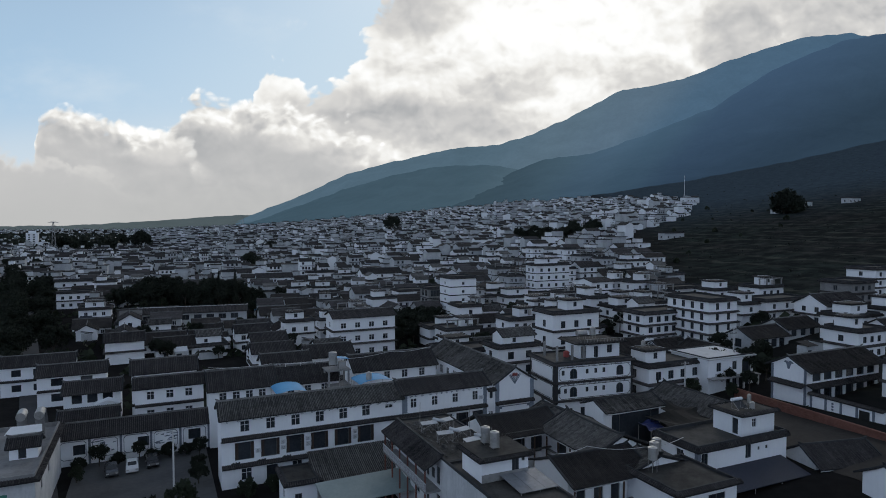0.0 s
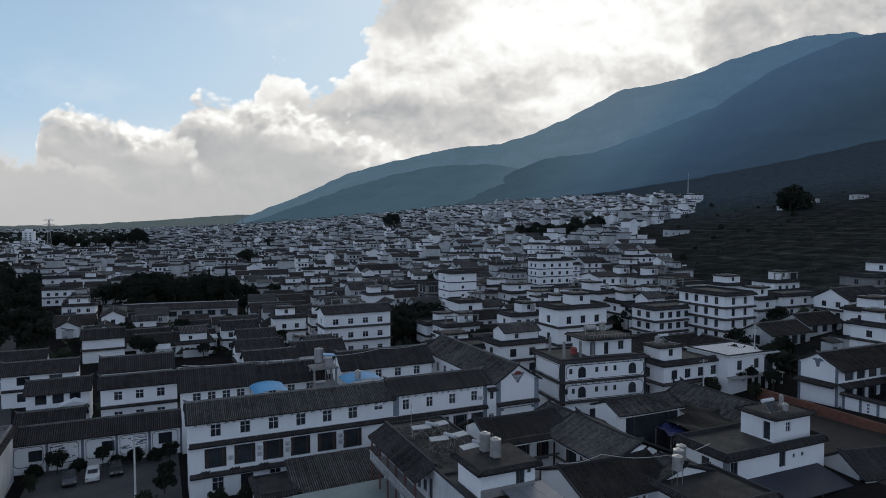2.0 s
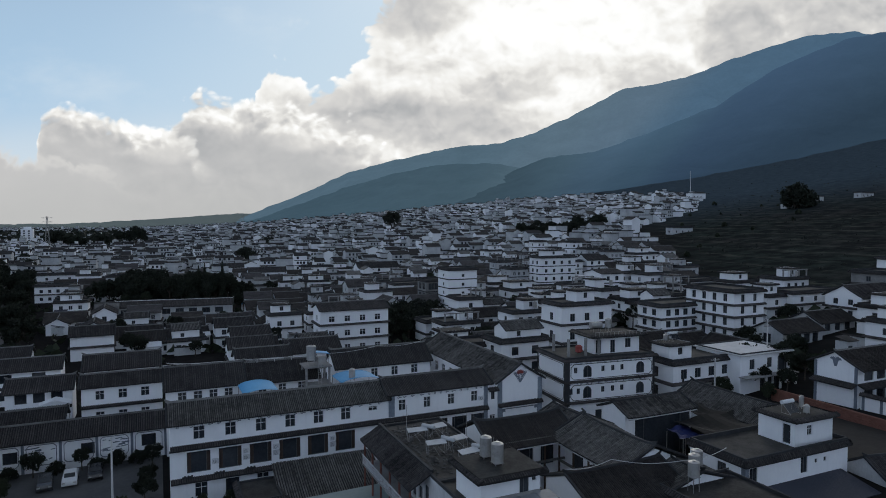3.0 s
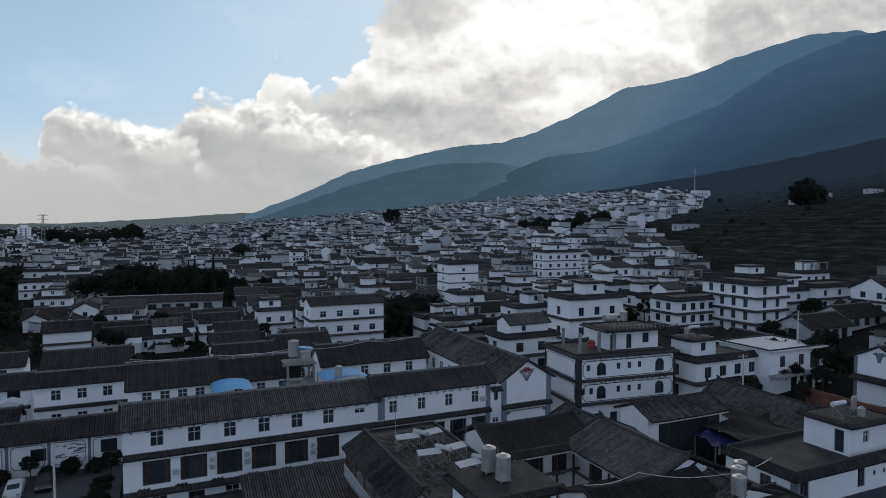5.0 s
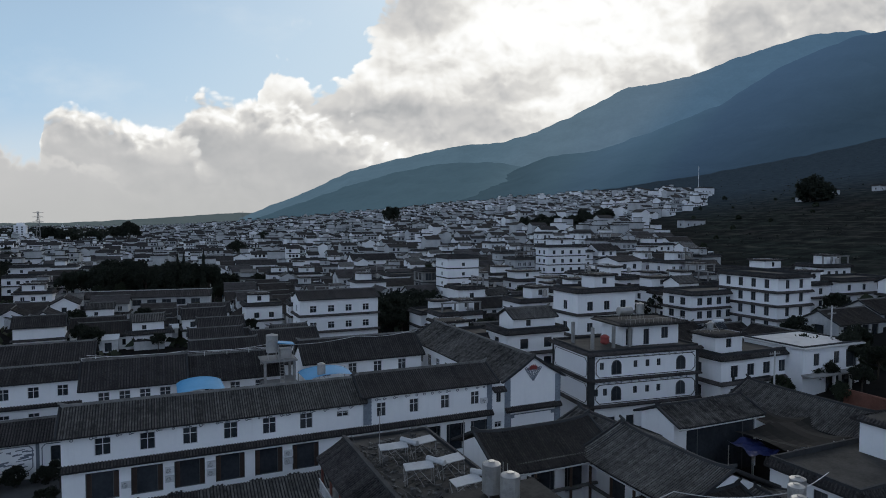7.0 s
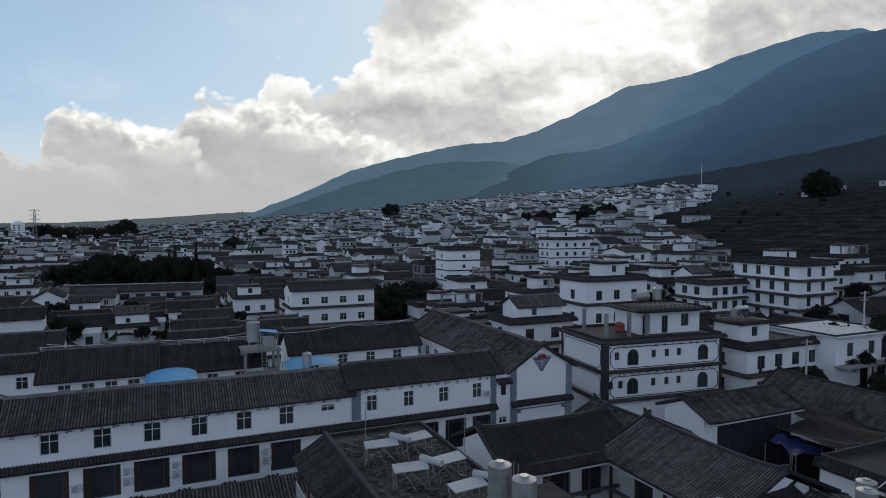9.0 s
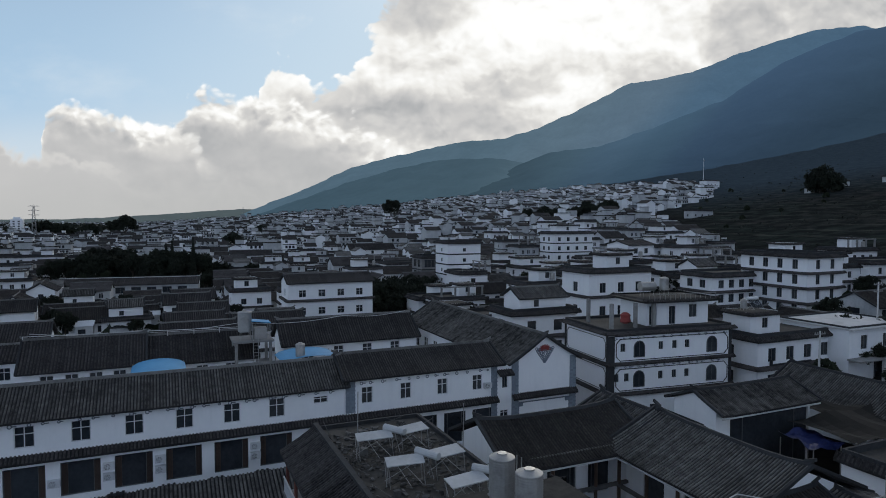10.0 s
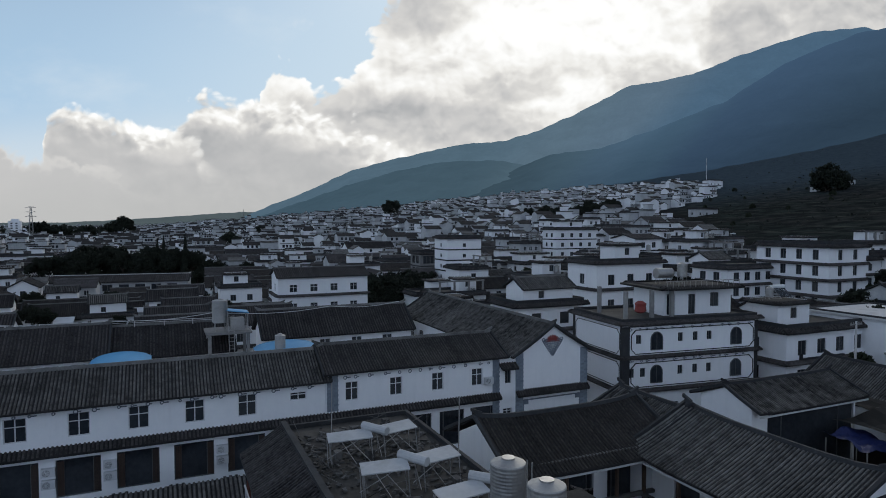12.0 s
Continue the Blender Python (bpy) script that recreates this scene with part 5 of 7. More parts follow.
h, RZ = cluttered_roof()
water_tank(-2.2, -32.0, RZ + 2.78, 0.53, 1.55, 0.22)
water_tank(-2.05, -33.8, RZ + 2.78, 0.53, 1.55, 0.22)
for k, (u, v, w) in enumerate(((-3.3, -18.8, 1.05), (-0.85, -18.5, 0.95), (-3.0, -23.1, 1.0), (-0.5, -22.8, 0.95), (-1.1, -26.6, 1.0))):
    s = thing("solar_panel_rack", "dusty white sheet rack on thin legs over the littered roof", "solar rack", u, v, RZ + 0.1, (-9, 6, -11, 5, 3)[k], "white rooftop racks")
    g = Geo()
    g.slab([(-w, -0.5, 1.22), (w, -0.5, 1.30), (w, 0.5, 1.44), (-w, 0.5, 1.34)], 0.05)
    part("sheet", g, RACK_SHEET, s)
    for x in (-w + 0.08, w - 0.08):
        for y in (-0.44, 0.44):
            g = Geo()
            g.tube((x + 0.1, y, 0), (x, y, 1.28 + 0.12 * y), 0.025, 5)
            part("leg", g, STEEL_DULL, s)
    for p, q in (((-w, -0.4, 0.1), (-w, 0.4, 1.2)), ((w, -0.4, 0.0), (-0.2, 0.4, 1.2)), ((-w, 0.4, 0.1), (w, 0.4, 1.2)), ((0.3, -0.3, 0.0), (-0.5, 0.1, 1.2))):
        g = Geo()
        g.tube(p, q, 0.022, 4)
        part("brace", g, STEEL_DULL, s)
    if k in (0, 2, 4):
        g = Geo()
        g.tube((0.75, 0.75, 1.5), (1.75, -0.35, 1.46), 0.2, 12)
        part("tank_body", g, RACK_SHEET, s)
rub = Geo()
rnd = random.Random(4)
for i in range(620):
    x, y, a = rnd.uniform(0.5, 7.1), rnd.triangular(10.6, 26.3, 25.0), rnd.uniform(0.04, 0.2)
    b, c = rnd.uniform(0.02, 0.09), rnd.uniform(0.02, 0.1)
    k = len(rub.v)
    rub.box(-a, -b, 0, a, b, c)
    m = pose(x, y, 10.0, rnd.uniform(-12, 12), rnd.uniform(-12, 12), rnd.uniform(0, 180))
    rub.v[k:] = [tuple(m @ Vector(p)) for p in rub.v[k:]]
for i in range(70):
    x, y, a, l = rnd.uniform(0.6, 7.0), rnd.uniform(10.6, 26), rnd.uniform(0, 6.28), rnd.uniform(0.8, 2.4)
    rub.tube((x, y, 10.0), (min(7.1, max(0.5, x + math.cos(a) * l)), min(26.4, max(10.5, y + math.sin(a) * l)), 10.05 + rnd.uniform(0.0, 0.9)), 0.02, 4)
for i in range(26):
    x, y, a = rnd.uniform(0.6, 6.6), rnd.uniform(10.8, 25.6), rnd.uniform(0.15, 0.36)
    rub.box(x, y, 9.97, x + a, y + a * rnd.uniform(0.7, 1.5), 10.0 + a * rnd.uniform(0.5, 1.2))
ob = new("rubble", rub.mesh("rubble", DEBRIS))
x, y = site(-5.6, -39.5)
ob.matrix_basis = pose(x, y, 0.6, 0, 0, TURN)
tagged(ob, "scattered planks, bricks and rubble on the flat roof", "rubble", kind="stuff")
for u, v, hgt in ((-3.6, -16.4, 3.4), (1.6, -20.6, 3.2), (-0.3, -29.9, 3.6), (1.4, -27.5, 2.4)):
    s = thing("antenna_pole", "thin steel pole on the littered roof", "pole", u, v, RZ, group="rooftop poles")
    g = Geo()
    g.tube((0, 0, 0), (0.05, 0.02, hgt), 0.03, 5)
    part("pole", g, STEEL_DULL, s)
# pale sheet roof in front of the roof room
s = thing("sheet_roof", "pale metal sheet shelter on the flat roof", "roof", -2.5, -40.0, 10.5)
for k in range(3):
    g = Geo()
    g.slab([(1.5 * k, 0, 0.35), (1.5 * k + 1.46, 0, 0.35), (1.5 * k + 1.46, 4.5, 0.65), (1.5 * k, 4.5, 0.65)], 0.05)
    part("panel", g, SHELTER, s)
for x in (0.1, 2.3, 4.3):
    for y in (0.1, 4.2):
        g = Geo()
        g.tube((x, y, 0), (x, y, 0.3 + 0.065 * y), 0.04, 5)
        part("post", g, STEEL_DULL, s)

# tiled shed and terrace below the guesthouse windows
s = thing("shed", "low tiled shed against the guesthouse yard", "shed", -20.2, -11.6, 0.1)
block(s, 4.2, 0, 11.6, 5.6, -1, 3.5, [("front", 1 + 3.6 * i, 0.2, 1.8, 2.6, "dark") for i in range(3)], PLASTER_OLD)
tiles, bed = Geo(), Geo()
tiled_slope(tiles, bed, 3.9, 15.9, -0.7, 3.45, 5.8, 5.6, 0.27)
r = part("roof", bed, TILE_BED, s)
tagged(part("tile", tiles, TILE_OLD, r), kind="stuff")
block(s, 0, -0.6, 4.1, 5.8, -1, 4.2, [("front", 1.0, 1.2, 0.9, 1.5, "plain"), ("left", 2.0, 1.5, 1.0, 1.6, "plain")], name="annex_wall")
flat_roof(s, 0, -0.6, 4.1, 5.8, 4.2, 0.2)
skirt(s, 0, -0.6, 4.1, 5.8, 4.25, out=0.5, drop=0.25, rib=0.3)
s = thing("sheet_roof", "pale green corrugated sheet roof over a yard", "roof", -17.0, -19.5, 0.1)
g = Geo()
g.slab([(0, 0, 3.6), (12.5, 0, 3.8), (12.5, 5.6, 4.6), (0, 5.6, 4.4)], 0.1)
part("sheet", g, GREEN_SHEET, s)
for x, y in ((0.3, 0.3), (12.2, 0.3), (0.3, 5.3), (12.2, 5.3)):
    g = Geo()
    g.tube((x, y, -1), (x, y, 3.8), 0.07, 6)
    part("post", g, STEEL_DULL, s)

# ---- right: flat house with blue lean-to, tank roof, walled field ----
h = thing("house", "white two-storey house with a dark stained flat roof", "house", 28.0, -33.4, 2.4, group="houses by the walled field")
W, D = 16.6, 7.6
block(h, 0, 0, W, D, -1.5, 5.9, [("front", 0.6, 3.4, 1.2, 1.9, "plain"), ("front", 8.6, 3.5, 1.1, 1.9, "plain"), ("front", 10.9, 4.3, 0.45, 0.5, "plain"), ("front", 12.4, 4.3, 0.45, 0.5, "plain"), ("left", 2.5, 3.6, 1.2, 1.5, "plain")])
flat_roof(h, 0, 0, W, D, 5.95, 0.5)
skirt(h, 0, 0, W, D, 6.15, out=0.35, drop=0.5, rib=0.3)
g = Geo()
g.box(-0.04, -0.04, -1, 0.5, 0.0, 5.6), g.box(-0.04, 0, -1, 0, 0.5, 5.6)
part("pilaster", g, TRIM, h)
block(h, 9.2, 1.2, 6.4, 4.8, 5.95, 9.1, [("front", 2.0, 7.0, 0.9, 1.2, "cross"), ("left", 0.6, 6.1, 1.0, 2.2, "dark")], name="roof_room")
flat_roof(h, 9.2, 1.2, 6.4, 4.8, 9.1, 0)
skirt(h, 9.2, 1.2, 6.4, 4.8, 9.15, out=0.55, drop=0.25, rib=0.3)
g = Geo()
g.slab([(0.2, -4.6, 1.9), (15.4, -4.6, 1.9), (15.4, -0.02, 3.0), (0.2, -0.02, 3.0)], 0.1)
part("lean_to_roof", g, NAVY_SHEET, h, "slate blue metal lean-to roof")
for x in (0.5, 5.3, 10.2, 15.0):
    g = Geo()
    g.tube((x, -4.3, -1.5), (x, -4.3, 1.85), 0.06, 6)
    part("post", g, STEEL_DULL, h)
solar_heater(38.9, -30.4, 2.4 + 9.15, label="solar water heater with a violet-white tank on a roof room")
water_tank(41.7, -29.6, 2.4 + 9.15, 0.28, 1.1, 0.3)
water_tank(40.4, -31.2, 2.4 + 9.15, 0.35, 0.7, 0.2)
h = thing("house", "small white house with three steel tanks on its flat roof", "house", 16.4, -41.6, 1.8, group="houses by the walled field")
block(h, 0, 0, 9.0, 8.5, -1.5, 6.1, [("front", 0.8, 4.2, 1.1, 0.9, "plain"), ("front", 2.6, 4.2, 1.1, 0.9, "plain"), ("front", 4.6, 4.4, 2.6, 0.8, "plain")])
flat_roof(h, 0, 0, 9.0, 8.5, 6.15, 0.3)
skirt(h, 0, 0, 9.0, 8.5, 6.3, out=0.5, drop=0.3, rib=0.3)
for u, v in ((18.4, -35.6), (19.9, -34.2), (21.1, -33.4)):
    water_tank(u, v, 8.0, 0.55, 1.35, 1.5)
old_wing("low dark tiled shed at the edge of the field", 45.0, -37.5, 10.5, 5.5, 2.3, 1.5, -12, z=3.0, lift=0.0, end_wall=PLASTER_OLD)
old_wing("white gabled outbuilding with a pale sheet roof", 41.5, -51.0, 9.0, 6.5, 3.6, 1.8, -15, z=3.6, lift=0.0, tile=WHITE_SHEET)


def roof_cable(pts, label):
    """A slack pale cable between roofs."""
    c = thing("cable", label, "cable", *pts[0][:2], 0.0)
    x0, y0 = pts[0][:2]
    g = Geo()
    for (a, b, z0), (p, q, z1) in zip(pts, pts[1:]):
        last = (a - x0, b - y0, z0)
        for k in range(1, 7):
            f = k / 6
            now = (a + (p - a) * f - x0, b + (q - b) * f - y0, z0 + (z1 - z0) * f - 0.35 * math.sin(math.pi * f))
            g.tube(last, now, 0.035, 5)
            last = now
    part("strand", g, CONCRETE_LIGHT, c)


roof_cable([(7.4, -30.2, 10.0), (13.0, -30.2, 10.1), (18.9, -33.6, 10.2), (27.9, -31.0, 9.3)], "pale water hose slung along a tiled ridge")
roof_cable([(-27.0, 22.4, 12.7), (-16.5, 22.8, 12.3), (-6.2, 18.6, 13.2)], "pale cable slung over the rear guesthouse roofs")
roof_cable([(-5.8, 18.6, 13.0), (6.0, 22.6, 12.6), (14.6, 23.6, 12.6)], "pale cable slung over the rear guesthouse roofs")


def field_wall():
    """A red brick wall; its courses are pieces where the camera passes nearest, the rest joined."""
    w = new("wall_field")
    x0, y0 = site(62.2, -9.5)
    w.matrix_basis = pose(x0, y0, float(land(x0, y0)) - 0.4, 0, 0, TURN - 93)
    tagged(w, "old red brick wall round a bare field", "wall", kind="structure")
    core = Geo()
    core.box(0, 0.02, -1.5, 34, 0.22, 2.3)
    core.box(-0.05, -0.03, 2.3, 34.05, 0.27, 2.42)
    part("wall_core", core, BRICK, w)
    b = Geo()
    b.box(0, 0, 0, 0.46, 0.05, 0.15)
    me = b.mesh("brick", BRICK)
    rest = Geo()
    k = 0
    for c in range(14):
        for i in range(68):
            z = -0.1 + 0.17 * c
            x = 0.5 * i + (0.25 if c % 2 else 0)
            if x > 33.4:
                continue
            if 6 < x < 16 and k < 280:
                part("brick", me, None, w, m=pose(x, -0.03 + random.uniform(-0.012, 0.012), z))
                k += 1
            else:
                rest.box(x, -0.03, z, x + 0.46, 0.02, z + 0.15)
    tagged(part("brick_courses", rest, BRICK, w), kind="stuff")


field_wall()
fx = Geo()
for i in range(16):
    for j in range(16):
        q = []
        for a, b in ((i, j), (i + 1, j), (i + 1, j + 1), (i, j + 1)):
            x, y = site(46 + 16 * a / 16, -46 + 34 * b / 16)
            q.append((x, y, float(land(x, y)) + 0.06 + 0.12 * noise.noise((x * 0.3, y * 0.3, 5))))
        fx.poly(q)
tagged(new("field", fx.mesh("field", EARTH)), "bare brown earth of a walled field", "field", kind="structure")

# gabled house with mural walls behind the brick wall
h = thing("house", "white house with a painted gable behind the brick wall", "house", 67.0, -20.2, 5.2, group="houses by the walled field")
block(h, 0, 0, 20, 6.8, -1.5, 6.9, [("front", 1.6 + 3.0 * i, 4.6, 2.2, 1.9, "dark") for i in range(6)] + [("front", 1.6 + 3.0 * i, 0.4, 2.3, 2.8, "dark") for i in range(6)], gable=1.7)
gable_roof(h, 0, 0, 20, 6.8, 6.9, 1.7, rib=0.3, over=1.1, tile=TILE_DARK)
skirt(h, 0, 0, 20, 6.8, 4.3, out=1.3, drop=0.5, rib=0.3, faces=("front", "left"))
g = Geo()
for k in range(7):
    a = 0.35 + k * 0.41
    g.slab([(-0.03, 3.4, 7.6), (-0.05, 3.4 + 0.9 * math.cos(a), 7.5 + 0.45 * math.sin(a)), (-0.05, 3.4 + 1.0 * math.cos(a + 0.15), 7.4 + 0.45 * math.sin(a)), (-0.03, 3.4, 7.4)], 0.1)
g.slab([(-0.03, 2.9, 7.5), (-0.03, 3.9, 7.5), (-0.02, 3.6, 6.5), (-0.02, 3.2, 6.5)], 0.12)
part("ornament", g, TRIM, h, "blue painted gable ornament")
for y in (-0.02, 6.35):
    g = Geo()
    g.box(-0.06, y, -1, 0, y + 0.47, 6.8)
    part("pilaster", g, TRIM, h)
w = new("wall_court")
x, y = site(67.2, -20.6)
w.matrix_basis = pose(x, y, 5.0, 0, 0, TURN - 90)
tagged(w, "white courtyard wall with framed panels and a tiled coping", "wall", kind="structure")
g = Geo()
g.box(0, 0, -1.5, 12.5, 0.35, 3.0)
part("wall_core", g, PLASTER, w)
for i in range(5):
    g = Geo()
    g.box(0.2 + 2.6 * i, -0.06, -1, 0.6 + 2.6 * i, 0, 3.0)
    part("pilaster", g, TRIM, w)
skirt(w, 0, 0, 12.5, 0.35, 3.4, out=0.45, drop=0.3, rib=0.3, faces=("front", "back"))
g = Geo()
g.box(8.6, -0.08, -0.5, 10.2, 0.0, 2.5)
part("gate", g, DARK, w)
for k, z in enumerate((2.2, 1.7, 1.2, 0.7)):
    g = Geo()
    g.box(4.0, -0.03, z, 4.35, 0, z + 0.32)
    part("sign_bar", g, TRIM, w)
h = thing("house", "white gable-fronted house beside the courtyard wall", "house", 67.4, -40.5, 5.6, group="houses by the walled field")
block(h, 0, 0, 13, 6.6, -1.5, 6.4, [("left", 2.6, 3.6, 1.1, 1.5, "plain"), ("front", 4, 3.6, 1.1, 1.5, "plain")], gable=1.6)
gable_roof(h, 0, 0, 13, 6.6, 6.4, 1.6, rib=0.3)
h, _ = village_house("white two-storey house with a dark eave above the courtyard", 80.0, -34.0, 9.0, 9.0, 2, "flat", z=6.6, win=(3, 2, 1), style="plain", rib=0.32, group="houses by the walled field")
solar_heater(83.0, -29.0, 6.6 + 6.9)
water_tank(86.0, -29.0, 6.6 + 6.9, 0.45, 1.1, 0.3)

# ---- left: parking yard ----
h = thing("house", "low white building with painted mural panels and a tiled roof", "house", -49.5, 19.5, -0.1, group="houses by the parking yard")
block(h, 0, 0, 22.5, 4.6, -1, 4.5, [("front", 2.3, 1.5, 1.7, 1.6, "dark"), ("front", 11.4, 1.6, 1.7, 1.6, "dark"), ("front", 19.0, 1.7, 1.9, 1.7, "dark")], gable=1.4)
gable_roof(h, 0, 0, 22.5, 4.6, 4.5, 1.4, rib=0.29, over=0.7)
for i in range(6):
    g = Geo()
    g.box(0.0 + 4.4 * i, -0.06, -0.5, 0.35 + 4.4 * i, 0, 4.2)
    part("pilaster", g, TRIM, h)
rnd = random.Random(11)
for x0 in (5.2, 14.2):
    g = Geo()
    for k in range(22):
        a, b, r = rnd.uniform(x0, x0 + 3.0), rnd.uniform(1.3, 3.3), rnd.uniform(0.15, 0.5)
        g.slab([(a - r, -0.012, b), (a + r, -0.012, b + rnd.uniform(-0.1, 0.2)), (a + r, -0.004, b + 0.1), (a - r, -0.004, b + 0.06)], rnd.uniform(0.04, 0.12))
    part("mural", g, MOTIF, h, "blue ink mural of plants and birds")
for x0, x1 in ((0.6, 4.1), (5.0, 8.5), (9.4, 12.9), (13.8, 17.3), (18.2, 21.7)):
    outlined_panel(h, x0, x1, 0.9, 3.7, cut=0.35, line=TRIM)
yard = Geo()
x0, y0 = -49.0, -8.0
for i in range(10):
    for j in range(10):
        q = []
        for a, b in ((i, j), (i + 1, j), (i + 1, j + 1), (i, j + 1)):
            x, y = site(-46.8 + 19.0 * a / 10, -8 + 27.4 * b / 10)
            q.append((x, y, float(land(x, y)) + 0.05))
        yard.poly(q)
tagged(new("pavement_yard", yard.mesh("pavement_yard", YARD)), "worn grey paving of a parking yard", "pavement", kind="structure")


def car(u, v, rz, paint, label):
    c = thing("car", label, "car", u, v, None, rz, "parked cars")
    b = Geo()
    prof = [(-2.15, 0.35), (-2.2, 0.62), (-2.1, 0.95), (-1.15, 1.05), (-0.55, 1.48), (0.9, 1.52), (1.75, 1.12), (2.1, 1.05), (2.15, 0.6), (2.1, 0.35)]
    n = len(prof)
    for y, k in ((-0.86, 0.94), (-0.78, 1.0), (0.78, 1.0), (0.86, 0.94)):
        b.v += [(x * (0.98 + 0.02 * k), y * (0.86 if z > 1.2 else 1.0), z * k + 0.02) for x, z in prof]
    for j in range(3):
        for i in range(n):
            q = (i + 1) % n
            b.f.append((j * n + i, j * n + q, (j + 1) * n + q, (j + 1) * n + i))
            b.m.append(0)
    b.f += [tuple(range(n)), tuple(range(3 * n, 4 * n))]
    b.m += [0, 0]
    part("body", b, paint, c)
    for nm, pts in (("windscreen", [(-1.12, -0.62, 1.09), (-1.12, 0.62, 1.09), (-0.6, 0.6, 1.47), (-0.6, -0.6, 1.47)]), ("rear_window", [(0.98, -0.58, 1.51), (0.98, 0.58, 1.51), (1.68, 0.6, 1.19), (1.68, -0.6, 1.19)])):
        g = Geo()
        g.poly([(x + (-0.03 if nm == "windscreen" else 0.03), y, z + 0.03) for x, y, z in pts])
        g.poly([(x + (-0.03 if nm == "windscreen" else 0.03), y, z + 0.02) for x, y, z in pts])
        part(nm, g, GLASS, c)
    for s in (-1, 1):
        g = Geo()
        g.slab([(-0.9, s * 0.80, 1.08), (1.3, s * 0.80, 1.12), (0.8, s * 0.73, 1.42), (-0.45, s * 0.73, 1.4)], 0.02)
        part("side_window", g, GLASS, c)
        g = Geo()
        g.box(-2.24, s * 0.62 - 0.18, 0.68, -2.16, s * 0.62 + 0.18, 0.84)
        part("headlight", g, STEEL, c)
    for x in (-1.35, 1.3):
        for s in (-1, 1):
            g, r = Geo(), Geo()
            g.tube((x, s * 0.70, 0.32), (x, s * 0.90, 0.32), 0.32, 14)
            w = part("wheel", g, RUBBER, c)
            r.tube((x, s * 0.895, 0.32), (x, s * 0.91, 0.32), 0.19, 10)
            part("rim", r, STEEL, w)


car(-41.6, 13.6, 96, CAR_GREY, "dark grey car parked in the yard")
car(-38.8, 14.0, 92, CAR_WHITE, "silver white car parked in the yard")
car(-36.0, 14.9, 94, CAR_BLACK, "black car parked in the yard")
# flat house at the yard's edge
h = thing("house", "white house with a terrace roof and green screened window", "house", -57.2, -4.5, 0.4, group="houses by the parking yard")
block(h, 0, 0, 8.6, 22, -1, 6.6, [("front", 4.2, 3.6, 1.6, 1.6, "cross"), ("right", 4, 3.6, 1.2, 1.4, "plain"), ("right", 10, 3.6, 1.2, 1.4, "plain")], PLASTER_OLD)
flat_roof(h, 0, 0, 8.6, 22, 6.65, 0.6, CONCRETE)
skirt(h, 0, 0, 8.6, 22, 6.8, out=0.6, drop=0.3, rib=0.3)
g = Geo()
g.box(4.28, 0.13, 3.7, 5.72, 0.148, 5.1)
part("window_screen", g, CURTAIN, h, "green window screen")
block(h, 4.6, 8.0, 3.2, 2.8, 6.65, 8.3, [("front", 1.0, 6.7, 0.9, 1.4, "dark")], name="hut_wall", gable=0.8)
gable_roof(h, 4.6, 8.0, 3.2, 2.8, 8.3, 0.8, over=0.4, rib=0.23)
g = Geo()
g.slab([(3.6, 10.9, 9.2), (7.9, 10.9, 9.2), (7.6, 13.1, 9.6), (4.0, 13.1, 9.6)], 0.08)
part("awning", g, WHITE_SHEET, h)
for x in (4.6, 6.8):
    s = thing("water_tank", "dented silver water tank on the terrace roof", "water tank", -57.2 + x, 12.6, 7.1 + 2.6, group="rooftop water tanks")
    g = Geo()
    g.tube((0, -1.0, 0.7), (0, 1.0, 0.9), 0.62, 14)
    part("tank_body", g, STEEL, s)
    g = Geo()
    for yy in (-0.7, 0.7):
        g.box(-0.5, yy - 0.06, -2.5, 0.5, yy + 0.06, 0.3)
    part("stand", g, CONCRETE, s)
utility_pole(*site(-33.2, 1.6), 9.0, "grey concrete lamp pole at the parking yard", 0)
utility_pole(*site(-60, 26), 12.0, "tall concrete utility pole with two crossarms", 2)
utility_pole(*site(70.5, -2.0), 11.0, "white steel mast with short crossarms among houses", 2)
utility_pole(*site(53.0, -6.5), 8.0, "concrete pole beside a house", 1)

# stepped houses behind the yard
def stepped(label, u, v, w, ze, rise, wins, d=6.0, levels=2, z=-0.1, style="cross", size=(1.2, 1.4)):
    h = thing("house", label, "house", u, v, z, group="houses behind the parking yard")
    holes = rows("front", w, wins, levels, ze / levels, size, style)
    block(h, 0, 0, w, d, -1, ze, holes, gable=rise)
    gable_roof(h, 0, 0, w, d, ze, rise, rib=0.32)
    for k in range(1, levels):
        skirt(h, 0, 0, w, d, k * ze / levels + 0.2, out=0.45, drop=0.25, rib=0.32, faces=("front",))
    return h


stepped("white three-row house with arched lower windows and tiled roof", -38.6, 26.4, 11.0, 9.5, 1.15, 3, d=4.6, levels=3)
stepped("white house with a tiled roof behind the stepped row", -39.5, 40.0, 11.5, 9.2, 1.8, 3, levels=3)
stepped("low white house with a brown tiled roof", -51.0, 42.0, 9.5, 6.0, 1.5, 3, style="dark", size=(1.7, 1.6))
stepped("white house with a broad dark window", -57.5, 58.0, 12.5, 6.4, 1.6, 2, style="dark", size=(2.2, 1.6))
stepped("white house with a wide upper room", -66.0, 70.0, 14.0, 6.6, 1.6, 3, style="dark", size=(1.8, 1.5))
stepped("small brown-roofed house with a wooden front", -50.5, 30.5, 9.0, 3.6, 1.5, 3, d=5, levels=1, style="dark", size=(1.4, 1.6))
s = thing("sheet_roof", "pale bent sheet over a yard stove", "roof", -45.6, 36.6, 0)
g = Geo()
